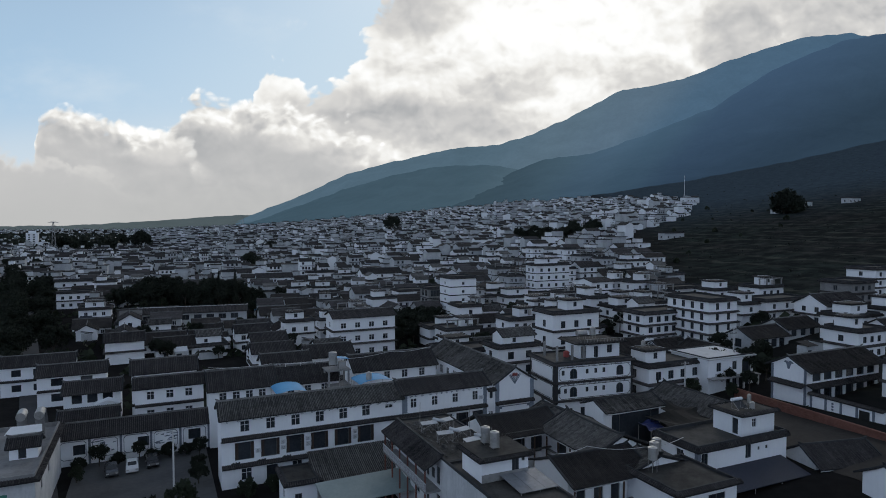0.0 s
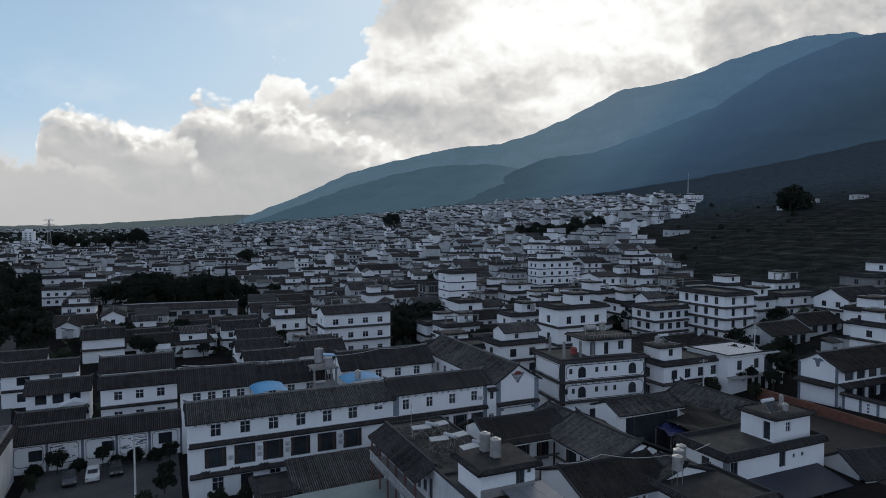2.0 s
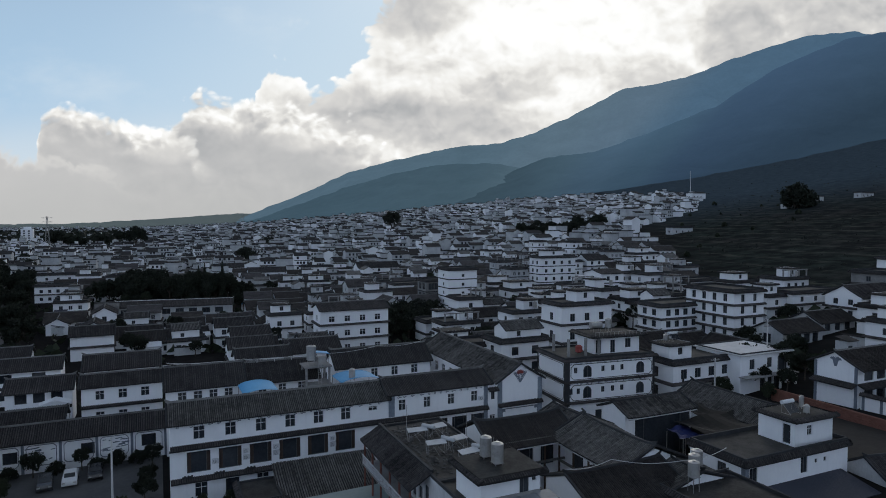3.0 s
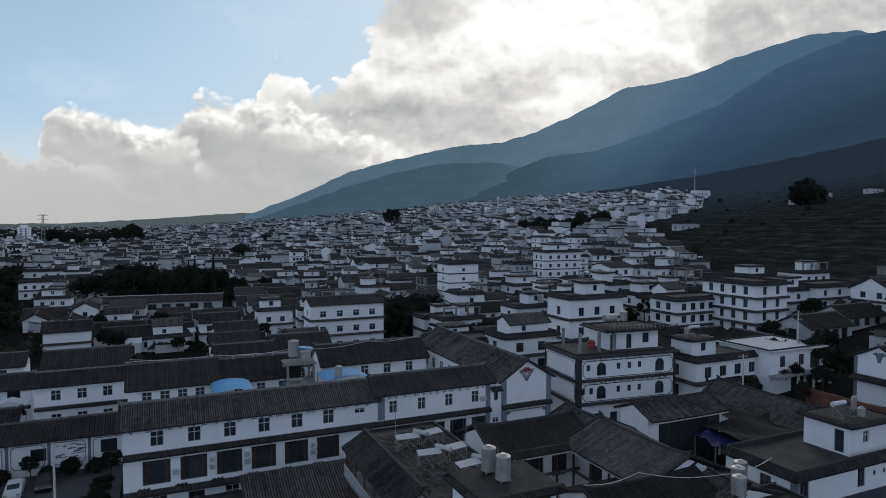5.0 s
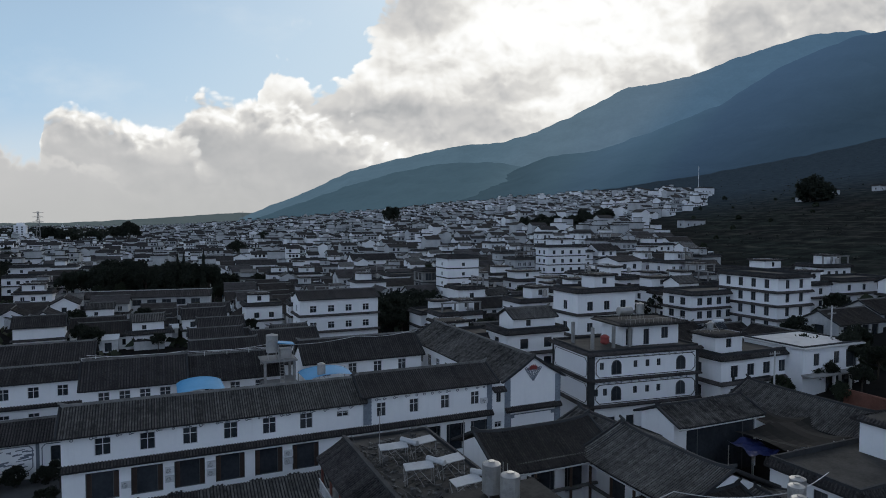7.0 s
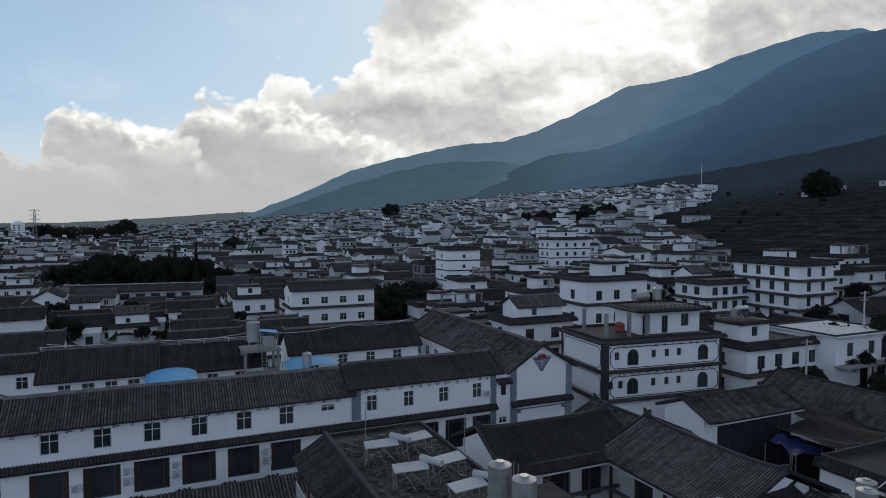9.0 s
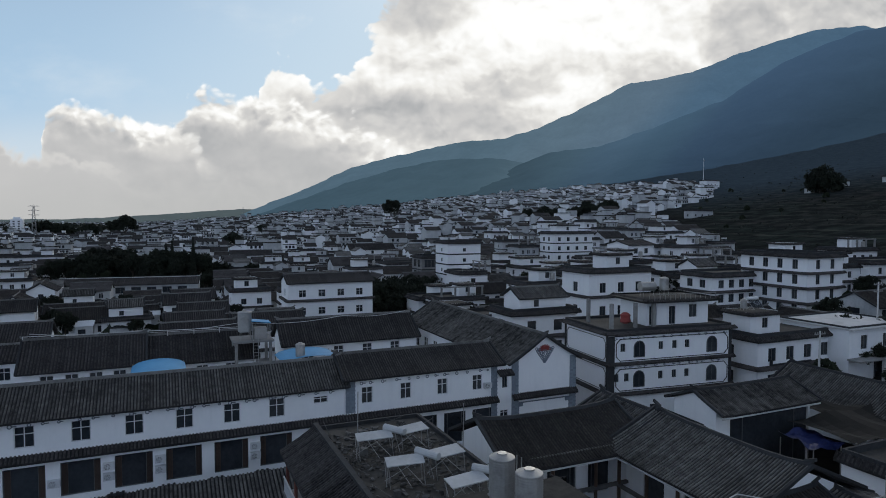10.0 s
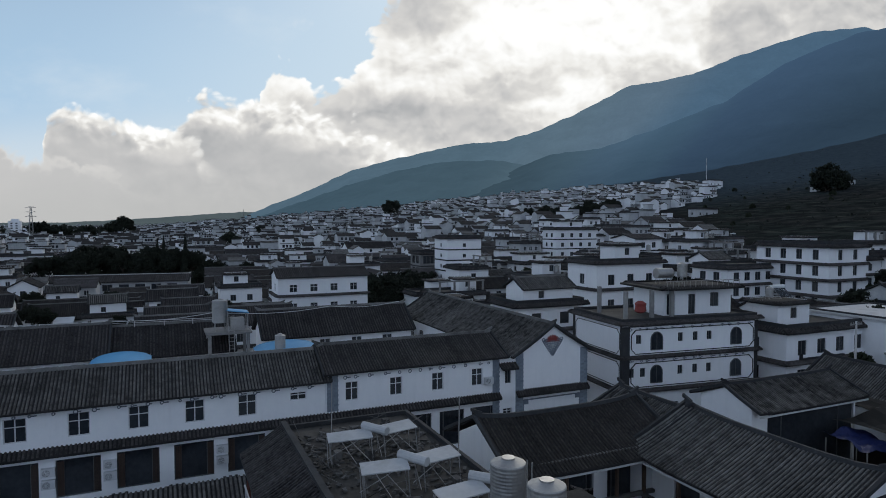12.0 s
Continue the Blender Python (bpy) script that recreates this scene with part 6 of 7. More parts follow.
g.slab([(0, 0, 4.6), (2.2, 0, 5.3), (2.2, 2.6, 5.3), (0, 2.6, 4.6)], 0.06), g.slab([(2.2, 0, 5.3), (4.4, 0, 4.6), (4.4, 2.6, 4.6), (2.2, 2.6, 5.3)], 0.06)
part("sheet", g, WHITE_SHEET, s)
for x in (0.1, 4.3):
    g = Geo()
    g.tube((x, 0.2, -0.5), (x, 0.2, 4.6), 0.06, 5)
    part("post", g, STEEL_DULL, s)


# ---- houses of the middle distance ----
TAKEN = []


def claim(u, v, w, d):
    TAKEN.append((u + w / 2, v + d / 2, max(w, d) / 2 + 2.0))


for box in ((-28, -3, 53, 30), (-8, -42, 18, 32), (0, -36, 30, 28), (26, -14, 22, 18), (46, -8, 28, 18), (26, -40, 70, 30), (-60, -8, 36, 95), (-22, -22, 18, 18)):
    for i in range(4):
        for j in range(4):
            TAKEN.append((box[0] + box[2] * (i + 0.5) / 4, box[1] + box[3] * (j + 0.5) / 4, max(box[2], box[3]) / 7 + 2.0))


def town_house(label, x, y, w, d, top, levels, roof="flat", win=(4, 2, 1), **more):
    """A house whose front left corner stands at x, y and whose walls reach the height top."""
    base = float(land(x, y))
    dx, dy = x + 8.6, y - 84.2
    u, v = dx * TC + dy * TS, -dx * TS + dy * TC
    claim(u, v, w, d)
    sh = max(2.7, (top - base - 0.3) / levels)
    return village_house(label, u, v, w, d, levels, roof, z=base, sh=sh, win=win, **more)


h, _ = town_house("white three-storey house with a dark tiled roof and shop bays", -32.2, 158.0, 18.0, 8.0, 11.4, 3, "gable", (4, 1, 1), rise=1.4, size=(1.5, 1.5), style="cross", rib=0.35)
town_house("tall plain white tower house with grey bands", 0.5, 211.0, 10.5, 9.0, 17.5, 5, "flat", (1, 1, 1), pent=False, size=(1.0, 1.0))
town_house("white four-storey corner house with brown roof", 46.9, 192.5, 8.5, 8.5, 18.0, 4, "gable", (2, 1, 1), rise=0.9, pent=False)
town_house("large white house with rows of small windows", 36.5, 247.0, 16.5, 8.0, 19.6, 4, "flat", (4, 2, 1), pent=False, box=(3, 2, 9, 4))
town_house("white three-storey house with blue-grey bands", 24.6, 137.0, 13.5, 8.0, 15.3, 3, "flat", (3, 1, 1), rib=0.35, size=(1.3, 1.7), box=(6, 3, 5, 4))
town_house("long white terrace house with a gallery front", 49.5, 146.5, 15.0, 8.0, 13.6, 3, "flat", (5, 2, 1), rib=0.35, size=(1.4, 1.5))
town_house("white corner house with a tiled rear roof", 63.8, 141.0, 9.5, 14.0, 17.4, 4, "flat", (2, 4, 2), rib=0.35, size=(1.1, 1.7))
town_house("white house with a dark eave and a saddle-roofed upper room", 9.6, 117.2, 10.6, 7.0, 11.0, 3, "flat", (2, 1, 1), rib=0.3, style="dark", size=(1.5, 1.6), upper=(1.8, 1.2, 7.8, 4.6, 1.9))
town_house("low flat-roofed house with a dark eave", 3.0, 121.0, 8.0, 7.0, 9.5, 2, "flat", (2, 1, 1), rib=0.35)
town_house("white house with a dark hipped eave", -20.5, 250.0, 13.5, 9.0, 8.6, 2, "flat", (2, 1, 1))
town_house("unfinished concrete frame house", -7.5, 222.0, 8.5, 8.0, 12.6, 3, "flat", (3, 2, 1), wall=CONCRETE, pent=False, size=(2.2, 2.3))
town_house("white house stepped up the slope", 86.0, 287.0, 13.0, 8.0, 19.0, 2, "flat", (3, 1, 1), box=(1, 2, 8, 5))
town_house("white house at the edge of the fields", 105.0, 398.0, 10.0, 9.0, 26.0, 3, "flat", (3, 2, 1))
town_house("long low white house below the terraces", 74.5, 199.0, 16.5, 7.0, 14.2, 2, "flat", (2, 2, 1))
town_house("white house with a roof room and solar heater", 85.0, 187.0, 11.0, 8.0, 15.0, 2, "flat", (2, 1, 1), box=(0.5, 1, 6, 5))
town_house("low dark-roofed house with open black bays", 69.5, 131.0, 12.5, 7.5, 10.6, 1, "gable", (4, 1, 1), rise=1.9, tile=TILE_DARK, size=(1.9, 2.0), style="dark", rib=0.34, wall=PLASTER_OLD)
town_house("low house with a blackened saddle roof", 82.0, 139.0, 12.0, 7.5, 11.4, 1, "gable", (3, 1, 1), rise=1.9, tile=TILE_DARK, size=(1.9, 2.0), style="dark", rib=0.34, wall=PLASTER_OLD)
town_house("small flat-roofed white house", 81.0, 160.0, 7.0, 7.0, 14.6, 2, "flat", (1, 1, 1), box=(2, 2, 4, 4))
town_house("white two-block house with a dark eave", 88.0, 161.0, 17.5, 8.0, 15.2, 2, "flat", (3, 2, 1), rib=0.4)
town_house("white house with a slate saddle roof", 97.0, 148.0, 15.5, 9.0, 16.0, 2, "gable", (3, 2, 1), rib=0.4)
town_house("grey concrete house with a white roof room", 111.0, 160.0, 10.5, 9.0, 19.0, 3, "flat", (3, 1, 1), wall=CONCRETE)
town_house("white house at the foot of the terraces", 130.0, 178.0, 12.0, 9.0, 22.0, 3, "flat", (3, 1, 1))
town_house("white row house with small square windows", -212.0, 318.0, 22.0, 8.0, 6.4, 2, "flat", (4, 1, 1))
town_house("white two-storey house with a row of windows", -172.0, 262.0, 14.0, 8.0, 6.6, 2, "flat", (4, 1, 1))
town_house("long white school-like block with many windows", -378.0, 620.0, 46.0, 10.0, 9.0, 3, "flat", (14, 2, 2), pent=False, size=(2.2, 1.7))
town_house("white two-storey house among trees", -277.0, 569.0, 21.0, 9.0, 6.4, 2, "flat", (5, 1, 1))
town_house("plain white house with a blank wall", -247.0, 422.0, 10.5, 8.0, 6.6, 2, "flat", (0, 1, 1))
town_house("white house with three upper windows", -83.0, 364.0, 18.0, 8.0, 7.5, 2, "flat", (3, 1, 1))
town_house("broad white house with a grey saddle roof", -45.0, 322.0, 22.0, 9.0, 10.5, 3, "gable", (3, 1, 1))
town_house("white low house with a long roof", -135.0, 376.0, 15.5, 8.0, 6.6, 2, "gable", (3, 1, 1))
town_house("plain white long house", -107.0, 341.0, 20.0, 8.0, 6.6, 2, "gable", (3, 1, 1))
town_house("white three-storey house with a dark roof", -50.0, 552.0, 22.0, 9.0, 21.0, 3, "flat", (5, 1, 1))
town_house("white two-storey house with square windows", -80.0, 556.0, 20.0, 9.0, 16.5, 2, "flat", (3, 1, 1))
town_house("white house with tall posts in front", -17.0, 372.0, 19.5, 8.0, 12.0, 2, "flat", (4, 1, 1))
town_house("low brown house with wide dark windows", -60.0, 264.0, 14.0, 8.0, 3.6, 1, "gable", (3, 1, 1), size=(2.4, 1.4))
town_house("low house with a blue-grey saddle roof", -78.0, 246.0, 9.5, 8.0, 3.6, 1, "gable", (2, 1, 1), size=(2.0, 1.2))
town_house("flat white house with a long terrace", 22.0, 215.0, 22.0, 9.0, 9.4, 2, "flat", (4, 1, 1), box=(1, 3, 9, 5))
town_house("white house with a roof terrace", 5.0, 392.0, 16.5, 9.0, 14.5, 2, "flat", (4, 1, 1))
town_house("pale blue house with a wide terrace roof", 51.0, 372.0, 20.0, 9.0, 21.5, 3, "flat", (4, 1, 1))
town_house("white house with four square windows", 59.0, 266.0, 9.0, 8.0, 17.5, 3, "gable", (2, 1, 1))
town_house("white house with a small side balcony", -40.0, 118.0, 10.0, 7.0, 7.2, 2, "gable", (3, 1, 1), rib=0.35)
town_house("grey-roofed house with two gables", -33.0, 128.0, 11.0, 7.5, 7.0, 2, "gable", (2, 1, 1), rib=0.35)
town_house("small white house with a dark eave and a roof room", -50.0, 176.0, 9.0, 7.0, 7.4, 2, "flat", (2, 1, 1), rib=0.35, box=(1, 1, 5, 4))
hall = thing("hall", "long low hall with a pale ridge line and dark metal roof", "hall", 0, 0, -0.2, -7, world_xy=(-110.0, 207.0))
block(hall, 0, 0, 37, 9, -1, 5.6, [("front", 2 + 4.2 * i, 3.0, 2.6, 1.8, "far") for i in range(8)], PLASTER_OLD, gable=1.5)
gable_roof(hall, 0, 0, 37, 9, 5.6, 1.5, rib=0.5, cap=CONCRETE_LIGHT)
for k in range(6):
    claim(*[((-110 + 8.6 + 7 * k) * TC + (209 - 84.2) * TS), -(-110 + 8.6 + 7 * k) * TS + (209 - 84.2) * TC], 6, 8)


for x, y, w in ((-12, 150, 10), (-13, 166, 10), (-13, 186, 14), (-21, 196, 8), (-6, 196, 8)):
    TAKEN.append(((x + 8.6) * TC + (y - 84.2) * TS, -(x + 8.6) * TS + (y - 84.2) * TC, w / 2 + 2.5))


# ---- the rest of the village, in a few kinds ----
def kinds():
    spec = [
        ("white plastered village house with a grey saddle roof", 9.5, 6.4, 2, "gable", (3, 1, 0), {}),
        ("white village house with a long grey saddle roof", 12.5, 6.4, 2, "gable", (4, 1, 0), dict(tile=TILE_DARK)),
        ("white flat-roofed village house with a dark eave", 9.0, 7.6, 2, "flat", (3, 1, 0), dict(box=(1.0, 2.4, 4.0, 3.6))),
        ("white flat-roofed house with a wide roof room", 10.5, 7.6, 2, "flat", (3, 1, 0), dict(box=(2.0, 1.6, 6.2, 4.4), tile=TILE_DARK)),
        ("white three-storey village house with grey bands", 8.4, 7.6, 3, "flat", (3, 1, 0), dict(columns=3)),
        ("white three-storey house with a roof room", 9.6, 7.6, 3, "flat", (3, 1, 0), dict(box=(4.4, 2.4, 4.2, 3.8))),
        ("low dark-roofed farm house", 9.0, 6.0, 1, "gable", (2, 1, 0), dict(tile=TILE_DARK)),
        ("narrow white four-storey house", 7.0, 7.4, 4, "flat", (2, 1, 0), {}),
        ("white house with a broad grey saddle roof", 10.5, 8.0, 3, "gable", (3, 1, 0), {}),
        ("broad low house with a big blackened roof", 11.5, 9.0, 1, "gable", (3, 1, 0), dict(tile=TILE_DARK)),
        ("white house with a dark eave and a saddle-roofed upper room", 9.5, 7.4, 1, "flat", (2, 1, 0), dict(upper=(1.4, 1.2, 6.6, 4.8, 2.4))),
        ("white two-storey house with a saddle-roofed room on its terrace", 10.0, 8.0, 2, "flat", (3, 1, 0), dict(upper=(3.2, 2.0, 6.0, 4.8, 2.3), tile=TILE_DARK)),
        ("white terrace house with bare concrete posts on its roof", 10.5, 8.0, 2, "flat", (3, 1, 0), dict(columns=4, box=(6.0, 3.4, 4.0, 3.8))),
    ]
    out = []
    for label, w, d, n, roof, win, more in spec:
        out.append((label, w, d, dict(levels=n, sh=2.9, roof=roof, win=win, pent=n < 3, **more)))
    return out


def right_edge(y):
    return float(np.interp(y, [60, 140, 216, 333, 460, 561, 750, 950, 1400], [62, 108, 88, 106, 132, 208, 296, 250, 160]))


def free(u, v, r):
    return all((u - a) ** 2 + (v - b) ** 2 > (r + c) ** 2 for a, b, c in TAKEN)


rnd = random.Random(21)
KINDS = kinds()
FIRST = {}
count = 0
spots = []
for iv in range(-2, 36):
    for iu in range(-26, 40):
        u, v = iu * 12.4 + rnd.uniform(-1.8, 1.8), iv * 10.6 + rnd.uniform(-1.4, 1.4) + (iu % 2) * 2.0
        x, y = site(u, v)
        if y < 96 or y > 360 or x > right_edge(y) or abs(x) > 0.74 * (y + 16) + 10:
            continue
        if -148 < x < -80 and 226 < y < 296 or x < -0.585 * (y + 16) - 4 and y < 420:
            continue
        spots.append((math.hypot(x, y), u, v, x, y))
spots.sort()
for _, u, v, x, y in spots:
    k = rnd.choices(range(len(KINDS)), (6, 5, 3, 3, 1.2, 1, 5, 0.3, 1, 3, 3, 2.5, 2) if x > -40 else (6, 5, 1.5, 1.5, 0.7, 0.4, 7, 0.1, 1, 4, 3, 1.5, 1))[0]
    if -125 < x < -44 and 118 < y < 238:
        k = rnd.choice((6, 6, 6, 0, 9, 9, 10))
    if y < 150 and x > -44:
        k = rnd.choice((6, 6, 9, 9, 10, 2, 3))
    elif x > 25 and y < 270:
        k = rnd.choice((2, 3, 4, 5, 6, 6, 9, 10, 11, 12, 12))
    label, w, d, spec = KINDS[k]
    if not free(u + w / 2, v + d / 2, max(w, d) / 2 - 1.5) or count > 460:
        continue
    TAKEN.append((u + w / 2, v + d / 2, max(w, d) / 2 - 1.2))
    rz = rnd.choice((0, 0, 0, 90, 0, 180)) + rnd.uniform(-4, 4)
    base = float(land(x, y))
    far = y > 190
    if (k, far) not in FIRST:
        FIRST[k, far], _ = village_house(label, u, v, w, d, z=base, rib=0.0 if far else 0.34, joined=far, wall=PLASTER if k % 2 or not far else PLASTER_OLD, **spec)
    else:
        cu, cv = u + w / 2, v + d / 2
        cx, cy = site(cu, cv)
        m = pose(cx, cy, base, 0, 0, TURN + rz) @ Matrix.Translation((-w / 2, -d / 2, rnd.uniform(-0.9, 0.3)))
        copy_thing(FIRST[k, far], m)
    count += 1
    flat = spec["roof"] == "flat"
    if flat and y < 260 and rnd.random() < 0.85:
        hh = spec["levels"] * 3.1 + 0.8
        cu, cv = (u + 3, v + 1.6) if "box" not in spec else (u + w - 2.2, v + 2.0)
        if rnd.random() < 0.5:
            water_tank(cu, cv, base + hh - 0.9, 0.5, 1.2, 0.9, "small steel water tank on a village roof")
        else:
            solar_heater(cu, cv, base + hh - 0.9, rnd.uniform(-15, 15))


def yard_wall(u, v, w, rz):
    x, y = site(u, v)
    t = thing("yard_wall", "low white yard wall with a dark tiled coping", "wall", u, v, float(land(x, y)), rz, "yard walls")
    g, c = Geo(), Geo()
    g.box(0, 0, -1, w, 0.25, 2.1)
    part("wall_core", g, PLASTER_OLD, t)
    c.slab([(-0.1, -0.2, 2.1), (w + 0.1, -0.2, 2.1), (w + 0.1, 0.12, 2.32), (-0.1, 0.12, 2.32)], 0.1), c.slab([(-0.1, 0.12, 2.32), (w + 0.1, 0.12, 2.32), (w + 0.1, 0.45, 2.1), (-0.1, 0.45, 2.1)], 0.1)
    part("coping", c, TILE_BED, t)


def lean_shed(u, v, w, d, h, sheet, label, rz=0.0):
    x, y = site(u, v)
    t = thing("shed", label, "shed", u, v, float(land(x, y)), rz, "small sheds")
    g = Geo()
    g.slab([(-0.2, -0.3, h), (w + 0.2, -0.3, h), (w + 0.2, d, h + 0.7), (-0.2, d, h + 0.7)], 0.06)
    part("roof", g, sheet, t)
    block(t, 0, 0, w, d - 0.1, -1, h - 0.1, [("front", 0.4, 0.2, 1.4, 2.0, "dark")], PLASTER_OLD)


rw = random.Random(77)
for _, u, v, x, y in spots:
    if y > 265:
        continue
    r = rw.random()
    uu, vv = u + rw.uniform(2, 10), v - rw.uniform(1.2, 2.6)
    if not free(uu, vv, 0.6):
        continue
    if r < 0.45:
        yard_wall(uu - 3, vv, rw.uniform(5, 10), rw.choice((0, 0, 90)) + rw.uniform(-3, 3))
    elif r < 0.72:
        lean_shed(uu - 2, vv - 0.5, rw.uniform(3, 5.5), rw.uniform(2.4, 3.2), rw.uniform(2.4, 3.4), *rw.choice(((BLUE_SHEET, "small shed with a blue sheet roof"), (WHITE_SHEET, "small shed with a pale sheet roof"), (NAVY_SHEET, "small shed with a slate blue roof"), (NAVY_SHEET, "small shed with a slate blue roof"), (TILE_BED, "small shed with a dark roof"))), rz=rw.choice((0, 90, 0)))


def far_town():
    """Houses too far to tell apart, joined."""
    rnd = random.Random(5)
    g = Geo()
    v, step = 190.0, 10.5
    n = 0
    while v < 4200:
        step = 10.8 if v < 700 else 10.8 + (v - 700) * 0.016
        u = -1800.0
        while u < 1500:
            u += step * rnd.uniform(0.95, 1.35)
            x, y = site(u + rnd.uniform(-2, 2), v + rnd.uniform(-3, 3))
            if y < 345 or x > right_edge(y) + rnd.uniform(-12, 12) or abs(x) > 0.76 * (y + 20) or y > (2000 if x > -0.25 * y else 3600) or rnd.random() < 0.06:
                continue
            if y < 368 and x > -0.55 * y:
                continue
            if y > 1250 and x < -0.5 * y and rnd.random() < 0.5:
                continue
            if 60 < x < 135 and 470 < y < 540:
                continue
            if not free((x + 8.6) * TC + (y - 84.2) * TS, -(x + 8.6) * TS + (y - 84.2) * TC, 4):
                continue
            z = float(land(x, y)) - 1
            w, d = rnd.uniform(6, 11.5), rnd.uniform(5.5, 8)
            lv = rnd.choices((1, 2, 3, 4), (4, 6, 2.5, 0.4))[0]
            hgt = lv * 2.9 + 1 + rnd.uniform(0, 0.8)
            k = len(g.v)
            wall = 0 if rnd.random() < (0.42 if x > -60 else 0.30) else 3
            g.box(0, 0, 0, w, d, hgt, wall)
            if rnd.random() < 0.5:
                r = d * 0.26
                for y0, y1 in ((-0.5, d / 2), (d + 0.5, d / 2)):
                    g.slab([(-0.3, y0, hgt), (w + 0.3, y0, hgt), (w + 0.3, y1, hgt + r), (-0.3, y1, hgt + r)], 0.2, 1)
                g.poly(((0, 0, hgt), (0, d, hgt), (0, d / 2, hgt + r)), wall)
                g.poly(((w, 0, hgt), (w, d, hgt), (w, d / 2, hgt + r)), wall)
            else:
                g.box(-0.5, -0.5, hgt - 0.15, w + 0.5, d + 0.5, hgt + 0.3, 1)
                if rnd.random() < 0.5:
                    a, b = rnd.uniform(0.5, w * 0.5), rnd.uniform(3, w * 0.45)
                    g.box(a, 1.5, hgt + 0.3, a + b, d - 1, hgt + 2.8, wall)
                    g.box(a - 0.3, 1.2, hgt + 2.8, a + b + 0.3, d - 0.7, hgt + 3.05, 1)
            for s in range(1, lv):
                g.box(-0.15, -0.2, 1 + s * 3.05 - 0.2, w + 0.15, 0, 1 + s * 3.05 + 0.2, 1)
            if y < 1100:
                for s in range(lv):
                    for i in range(rnd.choice((1, 2, 3, 3))):
                        a = w * (i + 0.7) / 4
                        g.box(a, -0.03, 1 + s * 3.05 + 0.9, a + 1.3, 0.02, 1 + s * 3.05 + 2.4, 2)
            m = pose(x, y, z, 0, 0, TURN + rnd.choice((0, 0, 0, 90, 180)) + rnd.uniform(-7, 7))
            g.v[k:] = [tuple(m @ Vector(p)) for p in g.v[k:]]
            n += 1
        v += step
    return g


tagged(new("distant_houses", far_town().mesh("distant_houses", PLASTER, TILE_BED, GLASS, PLASTER_OLD)), "crowded white houses with grey roofs towards the hills", "houses", kind="stuff")


# ---- trees ----
def crown(seed, n, leaf, shape="round", squash=1.0):
    """Leaf clumps of a crown one metre in radius round its middle, gathered on boughs with gaps between."""
    rnd = random.Random(seed)
    g = Geo()
    boughs = []
    for i in range(26):
        a, b = rnd.uniform(0, 2 * math.pi), math.asin(rnd.uniform(-0.55, 1))
        r = rnd.uniform(0.45, 0.85)
        boughs.append((Vector((math.cos(a) * math.cos(b) * r, math.sin(a) * math.cos(b) * r, math.sin(b) * r * squash)), rnd.uniform(0.22, 0.4)))
    for i in range(n):
        c, r = rnd.choice(boughs)
        if shape == "cone":
            h = rnd.random()
            rr = (1 - h) ** 0.8 * 0.55 * rnd.uniform(0.4, 1)
            a = rnd.uniform(0, 6.283)
            p = Vector((math.cos(a) * rr, math.sin(a) * rr, h * 2.2 - 1))
        else:
            d = Vector((rnd.gauss(0, 1), rnd.gauss(0, 1), rnd.gauss(0, 1))).normalized()
            p = c + d * r * rnd.uniform(0.5, 1.0)
        s = leaf * rnd.uniform(0.6, 1.4)
        m = Matrix.Translation(p) @ Euler((rnd.uniform(0, 3), rnd.uniform(0, 3), rnd.uniform(0, 6))).to_matrix().to_4x4()
        g.poly([m @ Vector(q) for q in ((-s, -s * 0.4, 0), (s * 0.2, -s * 0.55, s * 0.15), (s, 0.1 * s, 0), (s * 0.1, s * 0.6, s * 0.12))])
    return g


CROWNS = [crown(1, 2600, 0.085).mesh("crown", LEAF), crown(2, 2600, 0.085, squash=0.9).mesh("crown", LEAF), crown(3, 2200, 0.085).mesh("crown", LEAF_LIGHT), crown(4, 1600, 0.08, "cone").mesh("crown", LEAF)]


def tree(x, y, h, r, k, label, z=None, group="trees"):
    base = float(land(x, y)) if z is None else z
    t = new("tree")
    t.matrix_basis = pose(x, y, base, 0, 0, (x * 37 + y * 11) % 360)
    tagged(t, label, "tree", group)
    g = Geo()
    th = h - r * 1.5 if k != 3 else h * 0.3
    g.tube((0, 0, -0.4), (0.1, 0.05, th), 0.03 * h, 8, 0.018 * h)
    for i in range(5):
        a = i * 1.257
        g.tube((0.1, 0.05, th * (0.75 + 0.05 * i)), (math.cos(a) * r * 0.6, math.sin(a) * r * 0.6, th + r * (0.5 + 0.1 * i)), 0.014 * h, 5, 0.004 * h)
    part("trunk", g, BARK, t)
    hh = r * 0.95 if k != 3 else h * 0.36
    part("crown", CROWNS[k], None, t, m=Matrix.Translation((0, 0, h - hh)) @ Matrix.Diagonal((r, r, hh, 1)))
    return t


rnd = random.Random(9)
for i in range(34):
    x, y = rnd.uniform(-142, -88), rnd.uniform(250, 290)
    tree(x, y, rnd.uniform(9, 14.5), rnd.uniform(4.0, 6.2), rnd.choice((0, 1)), "dense dark evergreen tree in a grove", group="dark grove")
for x, y, hh in ((-97, 252, 16), (-92, 258, 17), (-89, 250, 14), (-101, 256, 15)):
    tree(x, y, hh, 2.6, 3, "dark pointed cypress beside the grove", group="dark grove")
for i in range(95):
    y = 128 + 370 * rnd.random() ** 1.2
    lane = -0.665 * (y + 16)
    x = lane + rnd.choice((-1, -1, 1)) * (4.0 + rnd.random() * 0.022 * y)
    tree(x, y, rnd.uniform(7, 11.5), rnd.uniform(3.2, 5.2), rnd.choice((0, 1, 0)), "dark roadside tree along the lane", group="roadside trees")
lane = Geo()
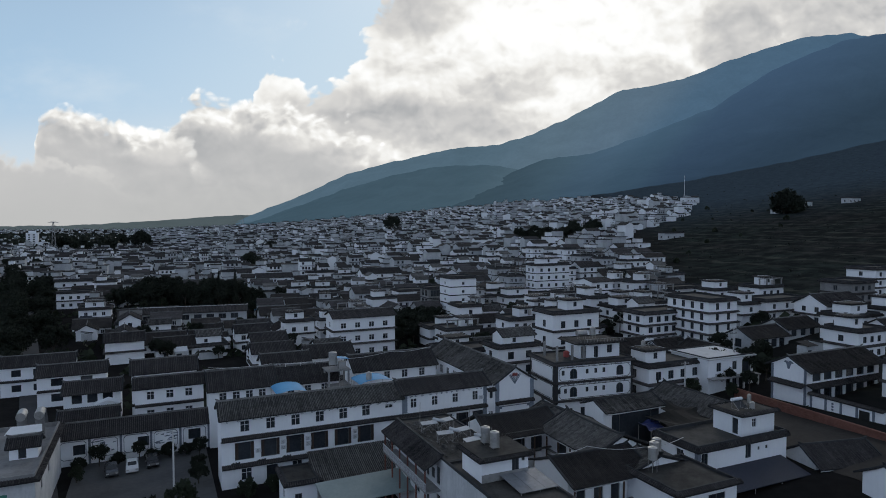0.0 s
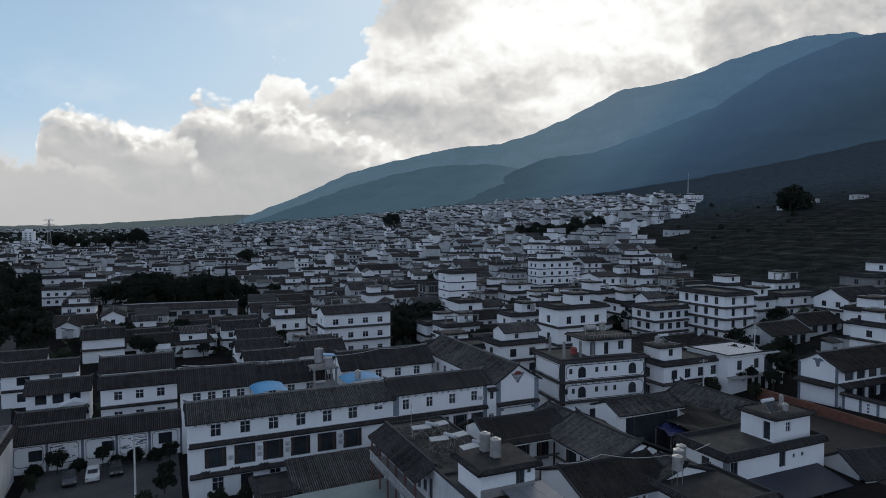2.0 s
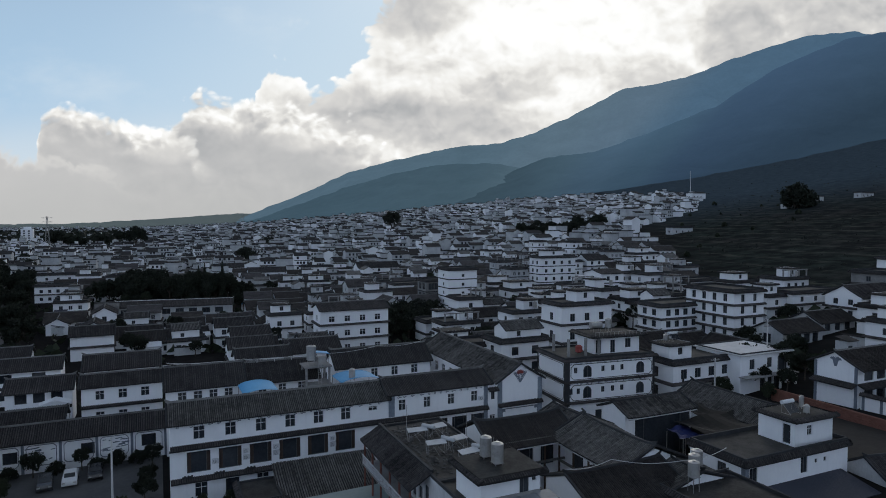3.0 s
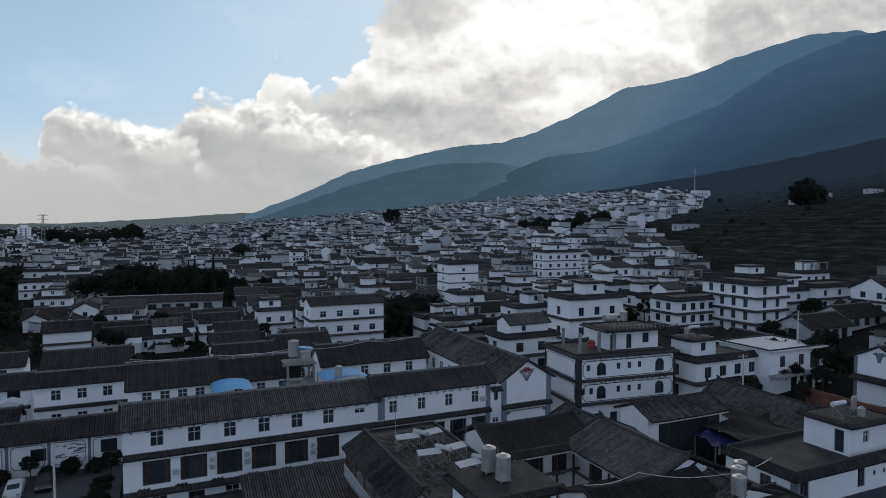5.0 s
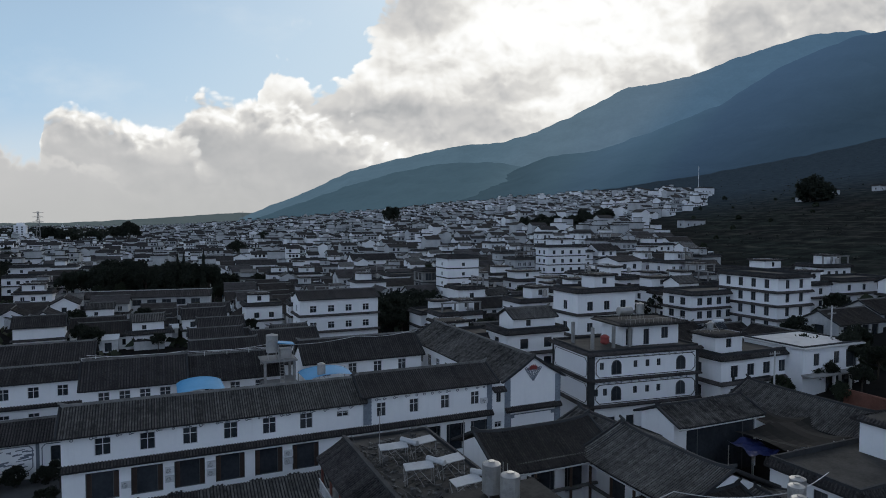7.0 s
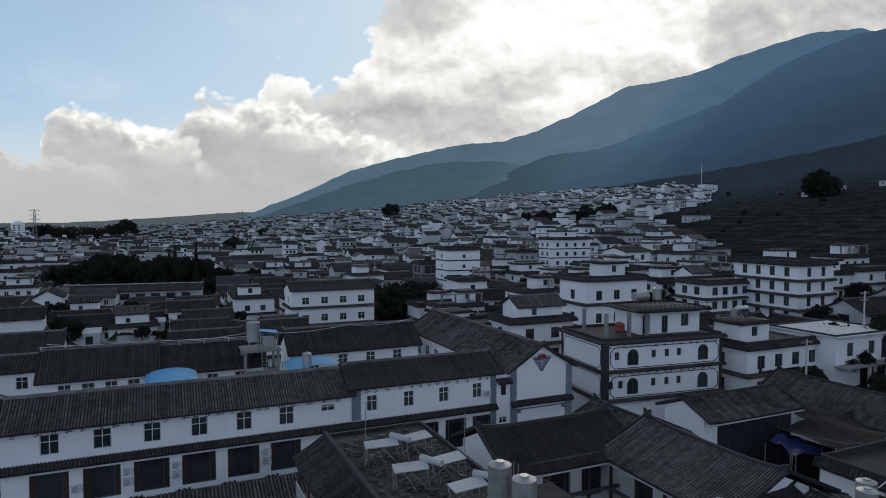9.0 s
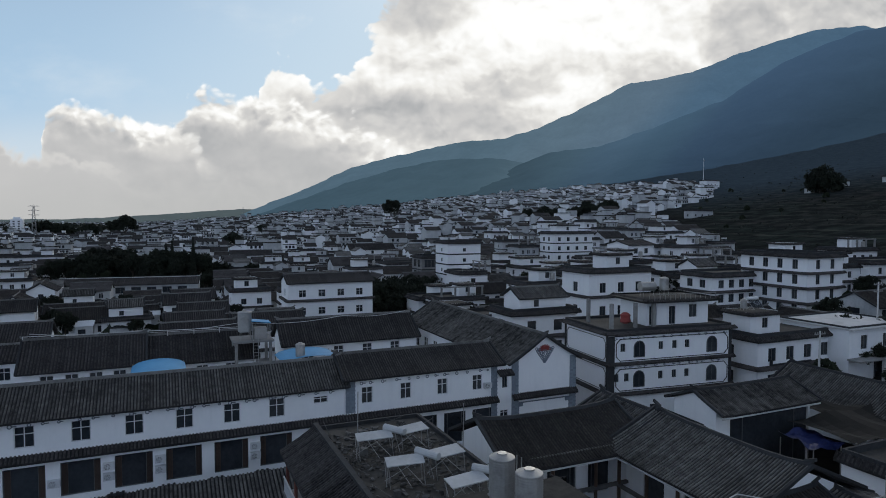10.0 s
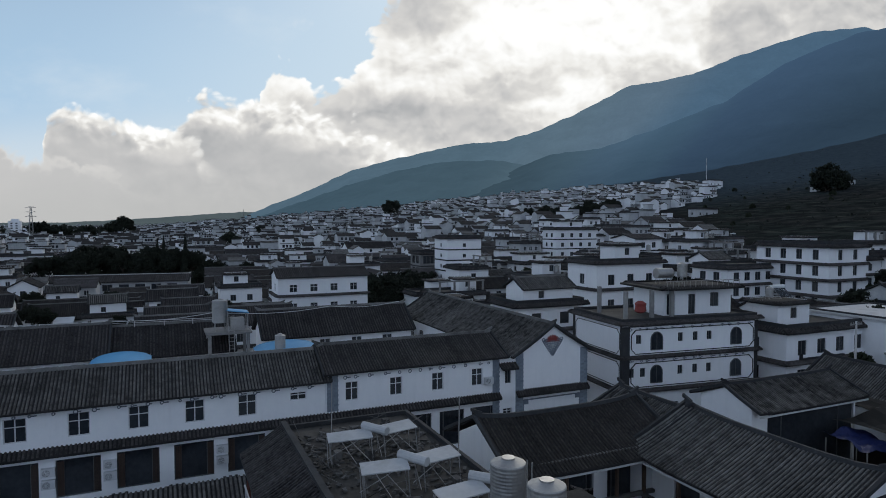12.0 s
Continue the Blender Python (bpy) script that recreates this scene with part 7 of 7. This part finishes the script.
for i in range(60):
    y0, y1 = 60 + 9 * i, 69 + 9 * i
    for s_ in (0,):
        q = []
        for yy, side in ((y0, -2.8), (y0, 2.8), (y1, 2.8), (y1, -2.8)):
            xx = -0.665 * (yy + 16) + side
            q.append((xx, yy, float(land(xx, yy)) + 0.08))
        lane.poly(q)
tagged(new("road", lane.mesh("road", ASPHALT)), "narrow asphalt lane between trees", "road", kind="structure")
tree(275, 496, 24, 12.5, 0, "large round dark tree on the hillside", z=41)
tree(279, 492, 20, 10.5, 1, "dense dark tree on the hillside", z=41)
tree(270, 492, 20, 9.5, 1, "broad dark tree on the hillside", z=41)
tree(-359, 732, 31, 13, 1, "large dark tree rising over the roofs")
for x, y, hh, r in ((-470, 760, 24, 14), (-440, 752, 21, 12), (-408, 748, 20, 11), (-520, 1000, 22, 14), (-180, 640, 14, 7), (-60, 700, 26, 10), (-150, 470, 16, 8)):
    tree(x, y, hh, r, rnd.choice((0, 1)), "dark tree among distant roofs", group="distant trees")
for i in range(26):
    tree(rnd.uniform(62, 132), rnd.uniform(474, 536), rnd.uniform(8, 13), rnd.uniform(4, 6.5), rnd.choice((0, 1)), "dark tree in a wood on the slope", group="slope wood")
for u, v, hh, r, k in ((33.5, 42, 7, 3.4, 0), (36, 47, 8, 3.8, 1), (30, 50, 6.5, 3, 0), (63.6, -4.0, 4.5, 1.7, 0), (65.6, -4.5, 4.5, 1.9, 0), (66.6, -9, 4.5, 1.6, 1), (56.5, -5.0, 4.0, 1.7, 2), (61.5, -9.5, 3.0, 1.4, 2), (72, -4, 7, 2.6, 0), (69, 1, 7, 2.8, 1), (75, -6.0, 5, 1.8, 0),
                        (-43.5, 17.6, 3.6, 1.5, 0), (-33.6, 17.4, 2.6, 1.4, 1), (-37.8, 17.8, 3.2, 1.2, 0), (-46.3, 17.9, 1.9, 1.2, 1), (-41.0, 17.9, 1.8, 1.2, 0), (-36.0, 17.9, 1.7, 1.1, 1), (-31.0, 17.6, 1.9, 1.3, 0), (-29.5, 9.0, 2.6, 1.3, 0), (-29.8, 4.0, 3.2, 1.5, 1), (-32.5, -4.5, 4.0, 2.4, 2), (-36.5, -6.5, 3.5, 2.2, 0), (-24.0, -3.5, 2.6, 1.5, 2), (-20.5, -3.0, 2.2, 1.3, 2), (-46.0, 12.0, 2.4, 1.2, 2), (-29, 15, 3.4, 1.4, 0)):
    x, y = site(u, v)
    tree(x, y, hh, r, k, "bushy green tree between houses" if k == 2 else "dark bushy tree between houses", group="yard trees")
for x, y, hh in ((-21, 184, 8), (-17, 182, 9), (-13, 186, 8.5), (-9, 184, 8), (-5, 189, 7.5), (-19, 192, 9.5), (-14, 195, 9), (-9, 193, 9.5), (-4, 197, 8), (-11, 177, 6.5), (-16, 174, 6)):
    tree(x, y, hh, hh * 0.48, int(hh) % 2, "dense dark tree behind the guesthouse", group="dark garden")
for k in range(170):
    y = rnd.uniform(105, 330)
    x = rnd.uniform(-0.6 * y, min(0.55 * y, right_edge(y)))
    uu, vv = (x + 8.6) * TC + (y - 84.2) * TS, -(x + 8.6) * TS + (y - 84.2) * TC
    if free(uu, vv, 0.3):
        tree(x, y, rnd.uniform(3.5, 7), rnd.uniform(1.6, 3.0), rnd.choice((0, 1, 2, 1)), "dark garden tree between village houses", group="garden trees")
for i in range(26):
    x, y = rnd.uniform(95, 330), rnd.uniform(235, 620)
    if x < right_edge(y) + 14 or x > 0.75 * y:
        continue
    tree(x, y, rnd.uniform(2.0, 4.2), rnd.uniform(1.2, 2.4), 2, "scattered bush on the terraced hillside", group="hillside bushes")


def scrub(n, seed, region, size, name, label, material):
    rnd = random.Random(seed)
    g = Geo()
    for i in range(n):
        x, y = region(rnd)
        z = float(land(x, y))
        s = rnd.uniform(*size)
        for k in range(7):
            a = rnd.uniform(0, 6.283)
            p = Vector((x + rnd.gauss(0, s * 0.6), y + rnd.gauss(0, s * 0.6), z + rnd.uniform(-0.1, 1.0) * s))
            d, e = Vector((math.cos(a), math.sin(a), rnd.uniform(-0.4, 0.4))) * s * 0.7, Vector((-math.sin(a) * 0.3, math.cos(a) * 0.3, rnd.uniform(0.4, 1))) * s * 0.6
            g.poly((p - d, p - e * 0.8, p + d, p + e))
    tagged(new(name, g.mesh(name, material)), label, "scrub", kind="stuff")


def hillside(rnd):
    y = 200 * math.exp(rnd.uniform(0, 1.9))
    return rnd.uniform(right_edge(y) + 6, 0.8 * y + 30), y


def plain_edge(rnd):
    y = rnd.uniform(900, 1700)
    return -0.72 * y + rnd.uniform(0, 0.20 * y), y


def street_green(rnd):
    y = 110 * math.exp(rnd.uniform(0, 2.2))
    return rnd.uniform(-0.7 * y, min(0.6 * y, right_edge(y))), y


scrub(500, 3, hillside, (0.3, 0.9), "hillside_scrub", "dark scrub over the terraced hillside", SCRUB)
scrub(1300, 4, plain_edge, (5, 10), "far_woods", "dark belt of far trees on the plain", LEAF)
scrub(900, 6, street_green, (1.0, 2.4), "garden_scrub", "dark garden bushes between the houses", LEAF_LIGHT)


# ---- far landmarks ----
def landmark(name, label, category, x, y, z=None):
    t = new(name)
    t.matrix_basis = pose(x, y, float(land(x, y)) if z is None else z, 0, 0, TURN)
    return tagged(t, label, category)


t = landmark("tower_block", "plain white tower block on the plain", "building", -617, 917)
g = Geo()
g.box(0, 0, -1, 15, 12, 24), g.box(3, 3, 24, 12, 9, 27)
part("wall", g, PLASTER, t)
for k in range(6):
    for i in range(2):
        g = Geo()
        g.box(3 + 6 * i, -0.1, 3 + 3.4 * k, 5.4 + 6 * i, 0.0, 4.8 + 3.4 * k)
        part("window", g, GLASS, t)
t = landmark("pylon", "steel lattice power pylon on the plain", "pylon", -470, 745)
g = Geo()
for a in range(4):
    c, s = (1, 1, -1, -1)[a], (1, -1, -1, 1)[a]
    g.tube((c * 2.6, s * 2.6, -1), (c * 0.5, s * 0.5, 40), 0.28, 4)
    for k in range(8):
        q, q2 = 2.6 - 2.1 * k / 8, 2.6 - 2.1 * (k + 1) / 8
        c2, s2 = (1, -1, -1, 1)[a], (-1, -1, 1, 1)[a]
        g.tube((c * q, s * q, 5 * k), (c2 * q2, s2 * q2, 5 * k + 5), 0.14, 4)
part("tower", g, STEEL_DULL, t)
for z in (29, 34, 39):
    g = Geo()
    g.tube((-5.5, 0, z), (5.5, 0, z), 0.25, 4), g.tube((-5.5, 0, z), (0, 0, z + 1.6), 0.16, 4), g.tube((5.5, 0, z), (0, 0, z + 1.6), 0.16, 4)
    part("crossarm", g, STEEL_DULL, t)
for x, y, hgt, lab in ((283, 735, 33, "white steel mast beside hill houses"), (-655, 2050, 42, "distant slender mast on the ridge of the plain")):
    t = landmark("mast", lab, "mast", x, y)
    g = Geo()
    g.tube((0, 0, -1), (0, 0, hgt), 0.45 if y < 1000 else 1.6, 6, 0.25 if y < 1000 else 0.8)
    part("pole", g, WHITE_SHEET if y < 1000 else STEEL_DULL, t)
    g = Geo()
    g.tube((-1.2, 0, hgt - 2), (1.2, 0, hgt - 2), 0.2, 4)
    part("crossarm", g, STEEL_DULL, t)
for x, y, w, d, top, lab in ((268, 690, 16, 9, 10, "white house beside the mast"), (246, 640, 12, 9, 6, "white house at the top of the village"), (300, 520, 14, 7, 4.5, "low white farm building under the big tree"), (268, 500, 8, 5, 3.2, "small white hut under the big tree"), (330, 505, 16, 6, 3.6, "long pale shed on the hillside"), (150, 420, 18, 6, 4, "long grey shed below the wood")):
    village_house(lab, 0, 0, w, d, 2 if top > 5 else 1, "flat", z=float(land(x, y)), sh=top / (2 if top > 5 else 1), world_xy=(x, y), win=(3, 1, 1), wall=PLASTER if y > 600 else PLASTER_OLD, group="hillside houses")
